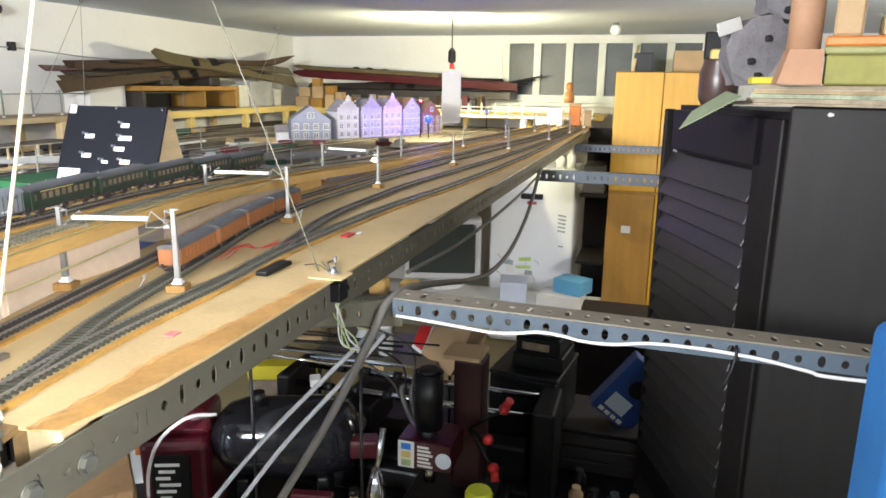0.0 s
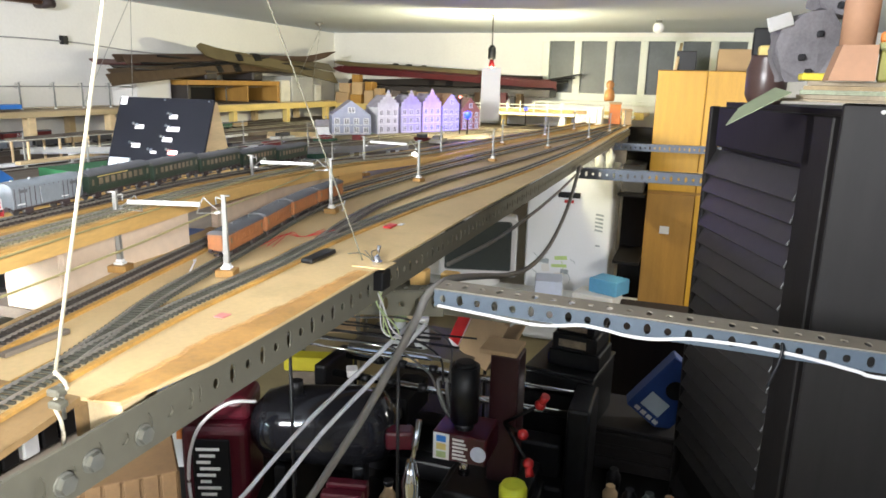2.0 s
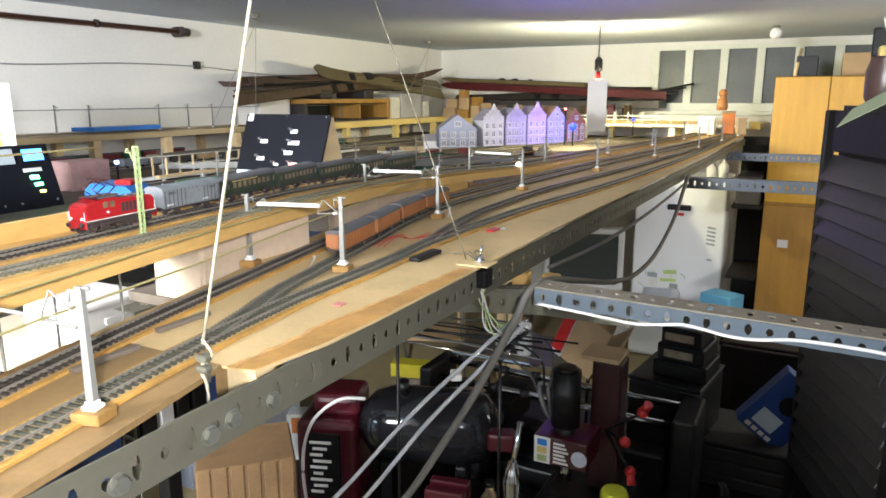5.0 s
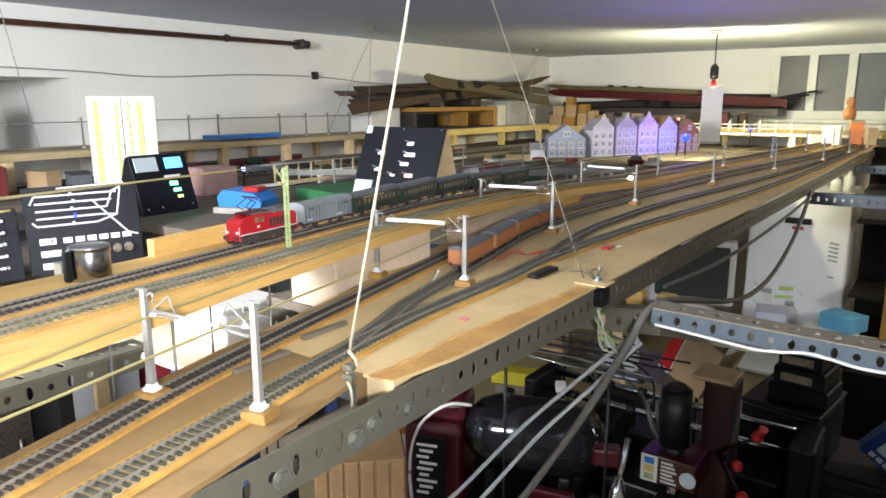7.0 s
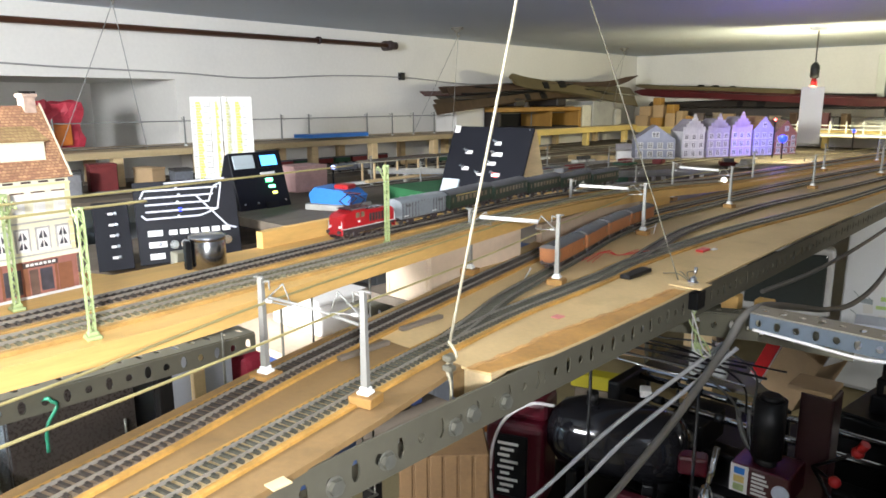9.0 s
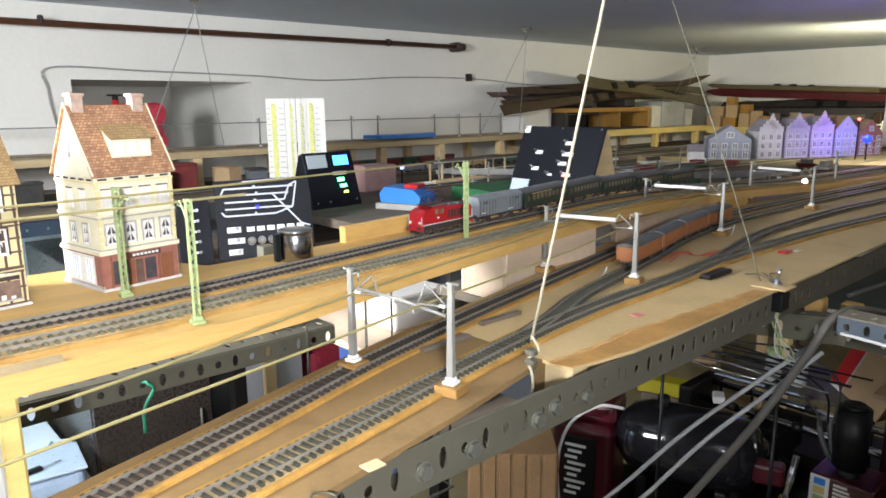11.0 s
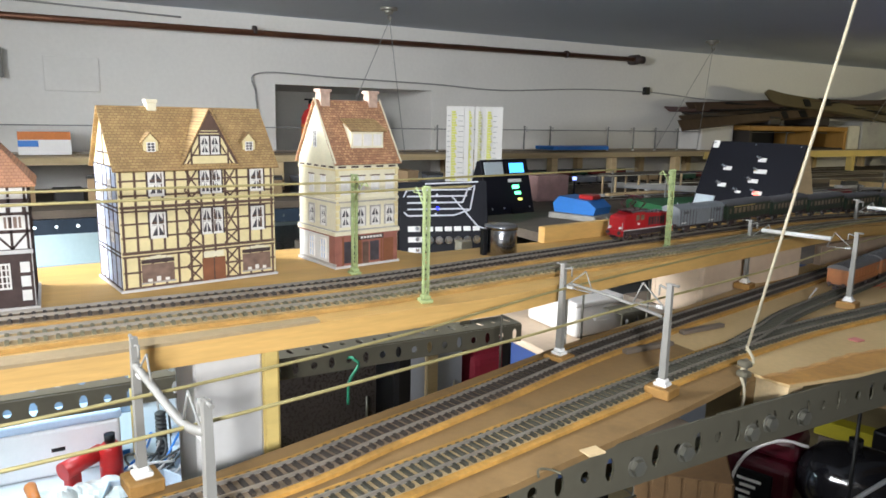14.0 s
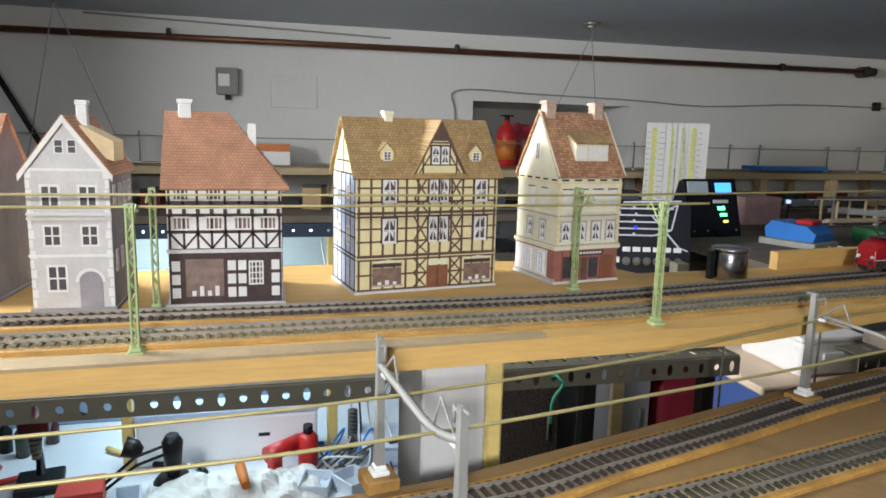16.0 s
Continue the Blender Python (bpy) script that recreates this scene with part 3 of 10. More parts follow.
for v in bm.verts:
    v.co.x += 0.0014 * math.sin(v.co.y * 190) + 0.0010 * math.sin(v.co.y * 71)
tagged(part("glue_line", bm, mat("dried_glue", (0.52, 0.29, 0.10), 0.7, vary=0.35, scale=60, fine=400, bump=0.6)), "rough orange-brown glue line along the fibreboard sheet", "glue line")


strip_board("varnish_strip", GL, [(x + 0.0005, y) for x, y in ((-0.4065, 0.3755), (-0.401, 0.411), (-0.3935, 0.47), (-0.391, 0.521), (-0.3905, 0.60), (-0.3915, 0.70), (-0.393, 0.80))], NEAR_Z - 0.0005, NEAR_Z - 0.00005, mat("orange_varnish", (0.46, 0.25, 0.075), 0.5, vary=0.3, scale=14, fine=160, bump=0.1, spots=0.3), "orange-brown varnished strip along the sheet's edge")


# ---- overhead line ----
FOOT = mat("mast_foot_wood", (0.33, 0.18, 0.05), 0.6, vary=0.35, scale=40, fine=200, bump=0.2, spots=0.3)
def mast(label, place, turn, height, arm, material, base, sides=(1,), reach=0.035, lattice=False):
    """A catenary mast on its foot; arms reach along local x."""
    ms = thing("catenary_mast", place, turn, label=label, category="mast", group="catenary masts")
    z = 0.0
    if base:
        bm = bmnew()
        rbox(bm, -0.012, 0.012, -0.011, 0.011, 0.0005, 0.0095, 0.0008, 1)
        part("wood_foot", bm, FOOT, ms, "dark varnished pine foot block")
        z = 0.0095
    bm = bmnew()
    rbox(bm, -0.0065, 0.0065, -0.006, 0.006, z, z + 0.0035, 0.001, 1)
    rbox(bm, -0.0045, 0.0045, -0.0042, 0.0042, z + 0.003, z + 0.007, 0.001, 1)
    part("foot_plate", bm, WHITE_PL if not lattice else material, ms)
    bm = bmnew()
    if lattice:
        for sx in (-1, 1):
            for sy in (-1, 1):
                box(bm, sx * 0.0022 - 0.0006, sx * 0.0022 + 0.0006, sy * 0.0022 - 0.0006, sy * 0.0022 + 0.0006, z, height)
        k = 0
        zz = z + 0.006
        while zz < height - 0.008:
            for sy in (-1, 1):
                a, b = (-0.0022, 0.0022) if k % 2 else (0.0022, -0.0022)
                cyl(bm, (a, sy * 0.0022, zz), (b, sy * 0.0022, zz + 0.008), 0.0005, seg=4)
                cyl(bm, (sy * 0.0022, a, zz), (sy * 0.0022, b, zz + 0.008), 0.0005, seg=4)
            zz += 0.008
            k += 1
        box(bm, -0.003, 0.003, -0.003, 0.003, height - 0.001, height)
    else:
        vs = box(bm, -0.0034, 0.0034, -0.0030, 0.0030, z, height)
        for v in vs[4:]:
            v.co.x *= 0.7
            v.co.y *= 0.7
    part("post", bm, material, ms)
    for s in sides:
        bm = bmnew()
        cyl(bm, (0, 0, height - 0.006), (s * 0.010, 0, height - 0.003), 0.0011, seg=6)
        cyl(bm, (s * 0.010, 0, height - 0.003), (s * 0.010, 0, height - 0.012), 0.0009, seg=6)
        cyl(bm, (-s * 0.008, 0, height - 0.001), (s * 0.004, 0, height - 0.001), 0.0013, seg=6)
        part("bracket", bm, material, ms)
        bm = bmnew()
        cyl(bm, (0, 0, height - 0.026), (s * reach * 0.75, 0, height - 0.004), 0.0008, seg=6)
        cyl(bm, (s * reach * 0.75, 0, height - 0.004), (s * reach, 0, arm), 0.0007, seg=6)
        cyl(bm, (0, 0, arm + 0.001), (s * reach, 0, arm), 0.0007, seg=6)
        part("cantilever_arm", bm, material, ms)
        bm = bmnew()
        for k in range(3):
            cyl(bm, (s * (0.006 + k * 0.0022), 0, arm + 0.001), (s * (0.0072 + k * 0.0022), 0, arm + 0.001), 0.0018, seg=8)
        part("insulator", bm, WHITE_PL if not lattice else WIRE_D, ms)
    return ms


def turn_to(a, b):
    return math.degrees(math.atan2(b[1] - a[1], b[0] - a[0]))


PAIRS = [((-0.36, -0.165), (-0.481, -0.186)), ((-0.441, 0.245), (-0.550, 0.214)), ((-0.548, 0.707), (-0.683, 0.67)), ((-0.638, 1.15), (-0.79, 1.12)), ((-0.649, 1.63), (-0.815, 1.66)), ((-0.61, 2.19), (-0.80, 2.22)), ((-0.543, 2.76), (-0.74, 2.8)), ((-0.463, 3.33), (-0.68, 3.38)), ((-0.43, 3.9), (-0.63, 3.95)), ((-0.405, 4.45), (-0.58, 4.5))]
for a, b in PAIRS:
    mast("pale grey concrete-look model catenary mast on a pine foot", (*a, NEAR_Z), turn_to(a, b), 0.104, 0.080, GREY_PL, True)
    mast("pale grey concrete-look model catenary mast facing its twin", (*b, NEAR_Z), turn_to(b, a), 0.104, 0.080, GREY_PL, True)
for a, b in PAIRS[2:5]:
    a, b = Vector((*a, NEAR_Z + 0.091)), Vector((*b, NEAR_Z + 0.091))
    bm = bmnew()
    tube(bm, [b.lerp(a, 0.12), b.lerp(a, 0.78)], 0.0032, 10)
    tagged(part("cross_tube", bm, WHITE_PL), "white plastic tube hung between two masts", "tube")
a, b = Vector((*PAIRS[1][0], NEAR_Z + 0.072)), Vector((*PAIRS[1][1], NEAR_Z + 0.086))
bm = bmnew()
tube(bm, [a.lerp(b, 0.05), a.lerp(b, 0.5) + Vector((0, 0, 0.002)), a.lerp(b, 0.92)], 0.0017, 8)
tagged(part("cross_tube", bm, GREY_PL), "straight grey plastic cross arm between two masts", "tube")
a, b = Vector((*PAIRS[0][0], NEAR_Z + 0.086)), Vector((*PAIRS[0][1], NEAR_Z + 0.086))
bm = bmnew()
tube(bm, smoothed([b, b.lerp(a, 0.3) - Vector((0, 0, 0.004)), b.lerp(a, 0.7) - Vector((0, 0, 0.008)), a], 6), 0.0026, 8)
tagged(part("cross_tube", bm, GREY_PL), "bent grey plastic cross arm between two masts", "tube")

FAR_MASTS = [(-0.557, -0.346, 0, 180), (-0.569, 0.069, 0, 172), (-0.664, 0.48, 0, 160), (-0.683, -0.349, 0, 0), (-0.703, 0.054, 0, 0), (-0.557, -0.78, 0, 180), (-0.683, -0.78, 0, 0)]
for x, y, dz, turn in FAR_MASTS:
    mast("yellow-green lattice model catenary mast with a white foot", (x, y, FAR_Z + dz), turn, 0.107, 0.098, GREEN_PL, False, reach=0.036, lattice=True)


def over(name, line, z, material, r, label, sag=0.0):
    bm = bmnew()
    tube(bm, smoothed([(p[0], p[1], z + (p[2] if len(p) > 2 else 0)) for p in line], 6), r, 6)
    return tagged(part(name, bm, material), label, "wire", "overhead wires")


over("overhead_wire", [(-0.41, -0.75), (-0.425, -0.35), (-0.445, -0.17), (-0.48, 0.0), (-0.515, 0.11), (-0.55, 0.23), (-0.61, 0.50), (-0.645, 0.69), (-0.71, 1.0), (-0.735, 1.25), (-0.735, 1.65), (-0.71, 2.2), (-0.66, 2.78), (-0.6, 3.4)], NEAR_Z + 0.079, WIRE_Y, 0.0011, "thin brassy overhead contact wire above a track")
over("overhead_wire", [(-0.35, -0.75), (-0.37, -0.35), (-0.388, -0.17), (-0.42, 0.0), (-0.442, 0.11), (-0.47, 0.235), (-0.52, 0.50), (-0.565, 0.69), (-0.62, 0.95), (-0.665, 1.15)], NEAR_Z + 0.079, WIRE_Y, 0.0011, "thin brassy overhead contact wire above a track")
over("overhead_wire", [(x, y, (p[0] if p else 0)) for x, y, *p in far_line[:5] + [(-0.609, 0.14)]], FAR_Z + 0.101, WIRE_Y, 0.0012, "thin yellowish overhead contact wire on the main line")
over("overhead_wire", [(x, y, (p[0] if p else 0)) for x, y, *p in back_line[:7]], FAR_Z + 0.104, WIRE_Y, 0.0012, "thin yellowish overhead contact wire by the houses")


# ---- card houses ----
def print_tiles(name, a, b, scale):
    """Printed roof tiles: small courses of two tones."""
    m = mat(name, a, 0.85, vary=0.2, scale=40, fine=300, bump=0.1)
    nt = m.node_tree
    br = nt.nodes.new("ShaderNodeTexBrick")
    br.inputs["Color1"].default_value, br.inputs["Color2"].default_value = (*a, 1), (*b, 1)
    br.inputs["Mortar"].default_value = (*[c * 0.72 for c in b], 1)
    br.inputs["Scale"].default_value = scale
    br.inputs["Mortar Size"].default_value, br.inputs["Brick Width"].default_value, br.inputs["Row Height"].default_value = 0.03, 0.42, 0.3
    tc = nt.nodes.new("ShaderNodeTexCoord")
    nz = nt.nodes.new("ShaderNodeTexNoise")
    nz.inputs["Scale"].default_value = 55
    mx = nt.nodes.new("ShaderNodeMix")
    mx.data_type, mx.blend_type = "RGBA", "MULTIPLY"
    mx.inputs["Factor"].default_value = 0.7
    mp = nt.nodes.new("ShaderNodeMapRange")
    mp.inputs["To Min"].default_value, mp.inputs["To Max"].default_value = 0.45, 1.5
    sep = nt.nodes.new("ShaderNodeSeparateXYZ")
    com = nt.nodes.new("ShaderNodeCombineXYZ")
    nt.links.new(tc.outputs["Object"], sep.inputs[0])
    nt.links.new(sep.outputs["X"], com.inputs["X"])
    nt.links.new(sep.outputs["Z"], com.inputs["Y"])
    nt.links.new(com.outputs[0], br.inputs["Vector"])
    nt.links.new(tc.outputs["Object"], nz.inputs["Vector"])
    nt.links.new(nz.outputs["Fac"], mp.inputs["Value"])
    nt.links.new(br.outputs["Color"], mx.inputs["A"])
    nt.links.new(mp.outputs[0], mx.inputs["B"])
    nt.links.new(mx.outputs["Result"], nt.nodes["Principled BSDF"].inputs["Base Color"])
    return m


TILE_BROWN = print_tiles("roof_print_brown", (0.44, 0.295, 0.125), (0.33, 0.205, 0.09), 110)
TILE_RED = print_tiles("roof_print_red", (0.50, 0.25, 0.14), (0.42, 0.21, 0.125), 125)
TILE_MIX = print_tiles("roof_print_mottled", (0.55, 0.31, 0.16), (0.31, 0.15, 0.085), 105)
CREAM = mat("house_print_cream", (0.72, 0.62, 0.34), 0.8, vary=0.12, scale=50, fine=300, bump=0.04)
CREAM_P = mat("house_print_pale", (0.75, 0.7, 0.52), 0.8, vary=0.1, scale=50, fine=300, bump=0.04)
WHITEW = mat("house_print_white", (0.74, 0.73, 0.7), 0.8, vary=0.1, scale=50, fine=300, bump=0.04)
GREYW = mat("house_print_grey", (0.56, 0.55, 0.54), 0.8, vary=0.14, scale=50, fine=300, bump=0.04)
TIMBER = mat("timber_print", (0.06, 0.038, 0.035), 0.8, vary=0.3, scale=80, fine=300, bump=0.05)
TIMBER_B = mat("timber_print_brown", (0.115, 0.068, 0.05), 0.8, vary=0.3, scale=80, fine=300, bump=0.05)
DOOR_BR = mat("door_print_brown", (0.22, 0.085, 0.04), 0.7, vary=0.2, scale=80, bump=0.05)
BRICKRED = mat("shop_print_red", (0.30, 0.12, 0.09), 0.8, vary=0.2, scale=80, bump=0.05)
PANE_DK = mat("window_print_dark", (0.055, 0.05, 0.06), 0.5, vary=0.4, scale=120, bump=0.02)
PANE_BR = mat("window_print_brown", (0.2, 0.13, 0.1), 0.5, vary=0.4, scale=120, bump=0.02)
FRAME_P = mat("window_print_frame", (0.74, 0.72, 0.68), 0.7, vary=0.08, scale=80, bump=0.02)
STONE = mat("stone_print", (0.42, 0.4, 0.37), 0.8, vary=0.2, scale=80, bump=0.05)
# dark print for roofs and doors; also shade painted on a side wall
DARK_AND_SHADE = mat("house_print_dark_and_shade", (0.30, 0.28, 0.30), 0.85, vary=0.2, scale=40, bump=0.04)


class Face:
    """A house face to put flat parts on: s along it, z up, out of it by a hair."""

    def __init__(self, house, m):
        self.house, self.m = house, m

    def slab(self, name, s0, s1, z0, z1, material, out=0.0008, label="", parent=None):
        bm = bmnew()
        box(bm, s0, s1, -out, 0.0004, z0, z1, self.m)
        return part(name, bm, material, parent or self.house, label)

    def bar(self, name, a, b, w, material, out=0.0007):
        a, b = Vector((a[0], 0, a[1])), Vector((b[0], 0, b[1]))
        d = (b - a)
        n = Vector((-d.z, 0, d.x)).normalized() * w / 2
        bm = bmnew()
        q = [a + n, a - n, b - n, b + n]
        lo = [bm.verts.new(self.m @ (p + Vector((0, 0.0003, 0)))) for p in q]
        hi = [bm.verts.new(self.m @ (p - Vector((0, out, 0)))) for p in q]
        bm.faces.new(lo)
        bm.faces.new(hi)
        for i in range(4):
            bm.faces.new((lo[i], lo[(i + 1) % 4], hi[(i + 1) % 4], hi[i]))
        return part(name, bm, material, self.house)

    def window(self, s, z, w, h, pane=None, frame=None, mull=(1, 2), out=0.0009, drape=None, casing=None):
        """A window: frame with bars, and its glass."""
        bm = bmnew()
        t = min(w, h) * 0.115
        xs, zs = [0, t], [0, t]
        for k in range(mull[0]):
            c = (k + 1) * w / (mull[0] + 1)
            xs += [c - t * 0.4, c + t * 0.4]
        for k in range(mull[1]):
            c = (k + 1) * h / (mull[1] + 1)
            zs += [c - t * 0.35, c + t * 0.35]
        xs += [w - t, w]
        zs += [h - t, h]
        lo = [[bm.verts.new(self.m @ Vector((s - w / 2 + x, 0.0003, z + q))) for q in zs] for x in xs]
        hi = [[bm.verts.new(self.m @ Vector((s - w / 2 + x, -out, z + q))) for q in zs] for x in xs]
        nx, nz = len(xs) - 1, len(zs) - 1

        def solid(i, j):
            return 0 <= i < nx and 0 <= j < nz and (i % 2 == 0 or j % 2 == 0)

        for i in range(nx):
            for j in range(nz):
                if solid(i, j):
                    bm.faces.new((hi[i][j], hi[i + 1][j], hi[i + 1][j + 1], hi[i][j + 1]))
                    if not solid(i - 1, j):
                        bm.faces.new((lo[i][j], hi[i][j], hi[i][j + 1], lo[i][j + 1]))
                    if not solid(i + 1, j):
                        bm.faces.new((lo[i + 1][j], hi[i + 1][j], hi[i + 1][j + 1], lo[i + 1][j + 1]))
                    if not solid(i, j - 1):
                        bm.faces.new((lo[i][j], hi[i][j], hi[i + 1][j], lo[i + 1][j]))
                    if not solid(i, j + 1):
                        bm.faces.new((lo[i][j + 1], hi[i][j + 1], hi[i + 1][j + 1], lo[i + 1][j + 1]))
        bmesh.ops.delete(bm, geom=[v for v in bm.verts if not v.link_faces], context="VERTS")
        win = part("window", bm, frame or FRAME_P, self.house)
        bm = bmnew()
        box(bm, s - w / 2 + t * 0.5, s + w / 2 - t * 0.5, -out * 0.45, 0.0002, z + t * 0.5, z + h - t * 0.5, self.m)
        part("pane", bm, pane or PANE_DK, win)
        if drape:
            # curtains drawn to the sides
            bm = bmnew()
            o = -out * 0.7
            for sd in (-1, 1):
                for k in range(2):
                    z0, z1 = z + h * (0.5 * k + 0.06), z + h * (0.5 * k + 0.46)
                    q = [self.m @ Vector(v) for v in ((s + sd * (w / 2 - t), o, z1), (s + sd * t * 0.4, o, z1), (s + sd * (w / 2 - t) * 0.72, o, z0 + (z1 - z0) * 0.35), (s + sd * (w / 2 - t), o, z0))]
                    back = [v + self.m.to_3x3() @ Vector((0, out * 0.4, 0)) for v in q]
                    lo_, hi_ = [bm.verts.new(v) for v in back], [bm.verts.new(v) for v in q]
                    bm.faces.new(lo_)
                    bm.faces.new(hi_)
                    for i in range(4):
                        bm.faces.new((lo_[i], lo_[(i + 1) % 4], hi_[(i + 1) % 4], hi_[i]))
            part("curtain", bm, drape, win)
        if casing:
            bm = bmnew()
            for a, b in ((-w / 2 - 0.0016, -w / 2), (w / 2, w / 2 + 0.0016)):
                box(bm, s + a, s + b, -out - 0.0002, 0.0002, z - 0.0014, z + h + 0.0018, self.m)
            box(bm, s - w / 2, s + w / 2, -out - 0.0002, 0.0002, z + h, z + h + 0.0018, self.m)
            part("casing", bm, casing, win)
            bm = bmnew()
            box(bm, s - w / 2, s + w / 2, -out - 0.0008, 0.0002, z - 0.0014, z, self.m)
            part("sill", bm, FRAME_P, win)
        return win


def front(house):
    return Face(house, Matrix.Identity(4))


def left_side(house):
    return Face(house, Matrix.Rotation(radians(-90), 4, "Z"))


def right_side(house, w):
    return Face(house, Matrix.Translation((w, 0, 0)) @ Matrix.Rotation(radians(90), 4, "Z"))


def body(house, w, d, h, material, gables=None, ridge="x", peak=0.0):
    """The walls with their gable ends. ridge 'x': along the front; 'y': gable to the front."""
    bm = bmnew()
    if ridge == "x":
        prism(bm, [(0, 0), (d, 0), (d, h), (d / 2, h + peak), (0, h)], 0, w, Matrix(((0, 0, 1, 0), (1, 0, 0, 0), (0, 1, 0, 0), (0, 0, 0, 1))))
    else:
        prism(bm, [(0, 0), (w, 0), (w, h), (w / 2, h + peak), (0, h)], 0, d, Matrix(((1, 0, 0, 0), (0, 0, 1, 0), (0, 1, 0, 0), (0, 0, 0, 1))))
    return part("wall", bm, material, house)


def roof_slab(house, corners, material, thick=0.0016, name="roof"):
    """A roof plane through four or three corners, with thickness and slightly proud courses."""
    ps = [Vector(c) for c in corners]
    n = (ps[1] - ps[0]).cross(ps[2] - ps[0]).normalized()
    if n.z < 0:
        n = -n
    bm = bmnew()
    lo = [bm.verts.new(p) for p in ps]
    hi = [bm.verts.new(p + n * thick) for p in ps]
    bm.faces.new(lo)
    bm.faces.new(hi)
    for i in range(len(ps)):
        j = (i + 1) % len(ps)
        bm.faces.new((lo[i], lo[j], hi[j], hi[i]))
    return part(name, bm, material, house)


def chimney(house, x, y, z0, z1, w, material, cap=True):
    bm = bmnew()
    rbox(bm, x - w / 2, x + w / 2, y - w / 2, y + w / 2, z0, z1, 0.0005, 1)
    if cap:
        rbox(bm, x - w * 0.62, x + w * 0.62, y - w * 0.62, y + w * 0.62, z1 - 0.0025, z1 + 0.0012, 0.0004, 1)
    part("chimney", bm, material, house)


def base_plate(house, w, d, material, out=0.003):
    bm = bmnew()
    box(bm, -out, w + out, -out, d + out, 0.0003, 0.003)
    part("base_plate", bm, material, house)


def small_dormer(house, x, y0, z0, w, h, deep, material, roof):
    """A little roof window with its own gable."""
    bm = bmnew()
    prism(bm, [(x - w / 2, z0), (x + w / 2, z0), (x + w / 2, z0 + h * 0.6), (x, z0 + h), (x - w / 2, z0 + h * 0.6)], y0, y0 + deep, Matrix(((1, 0, 0, 0), (0, 0, 1, 0), (0, 1, 0, 0), (0, 0, 0, 1))))
    d = part("dormer", bm, material, house)
    f = Face(d, Matrix.Translation((0, y0, 0)))
    f.window(x, z0 + h * 0.08, w * 0.62, h * 0.5, PANE_DK)
    for s in (-1, 1):
        bm = bmnew()
        ps = [Vector((x, y0 - 0.001, z0 + h * 1.04)), Vector((x + s * w * 0.66, y0 - 0.001, z0 + h * 0.52)), Vector((x + s * w * 0.66, y0 + deep, z0 + h * 0.52)), Vector((x, y0 + deep, z0 + h * 1.04))]
        lo = [bm.verts.new(p) for p in ps]
        hi = [bm.verts.new(p + Vector((s * 0.0005, 0, 0.0010))) for p in ps]
        bm.faces.new(lo)
        bm.faces.new(hi)
        for i in range(4):
            bm.faces.new((lo[i], lo[(i + 1) % 4], hi[(i + 1) % 4], hi[i]))
        part("dormer_roof", bm, roof, d)


# pale blue print; the bench lamp's blue light is painted in as well
PRINT_BLUELIGHT = mat("house_print_bluelight", (0.46, 0.54, 0.70), 0.8, vary=0.35, scale=22, fine=200, bump=0.04)
# yellow half-timbered inn, three storeys and a middle gable
W, D, H, P = 0.152, 0.084, 0.130, 0.059
inn = thing("half_timbered_house", (-0.714, -0.172, FAR_Z), 99, label="yellow half-timbered card house with a brown tiled roof and middle gable", category="house", group="card houses along the track")
base_plate(inn, W, D, GREYW, 0.002)
body(inn, W, D, H, CREAM, peak=P)
f = front(inn)
z1, z2, z3 = 0.040, 0.086, H
for k in range(13):
    s = 0.003 + k * (W - 0.006) / 12
    f.bar("timber", (s, 0.003), (s, z1 - 0.002 if k not in (5, 6, 7) else z1), 0.0021, TIMBER_B)
    f.bar("timber", (s, z1), (s, z2), 0.0021, TIMBER_B)
    f.bar("timber", (s, z2), (s, z3), 0.0021, TIMBER_B)
for z in (0.004, 0.0205, z1 - 0.003, z1 + 0.001, 0.057, 0.071, z2 - 0.002, z2 + 0.002, 0.100, 0.115, z3 - 0.003):
    f.bar("timber", (0.001, z), (W - 0.001, z), 0.0019 if z not in (z1 + 0.001, z2 + 0.002) else 0.003, TIMBER_B, 0.0008)
gx = 0.086
for zb, zt in ((z1 + 0.003, 0.057), (0.057, z2 - 0.003), (z2 + 0.003, 0.103), (0.103, z3 - 0.003), (0.004, 0.0205), (0.0205, z1 - 0.003)):
    for a, b in ((gx - 0.026, gx - 0.012), (gx + 0.012, gx + 0.026)):
        f.bar("timber", (a, zb), (b, zt), 0.0016, TIMBER_B)
        f.bar("timber", (b, zb), (a, zt), 0.0016, TIMBER_B)
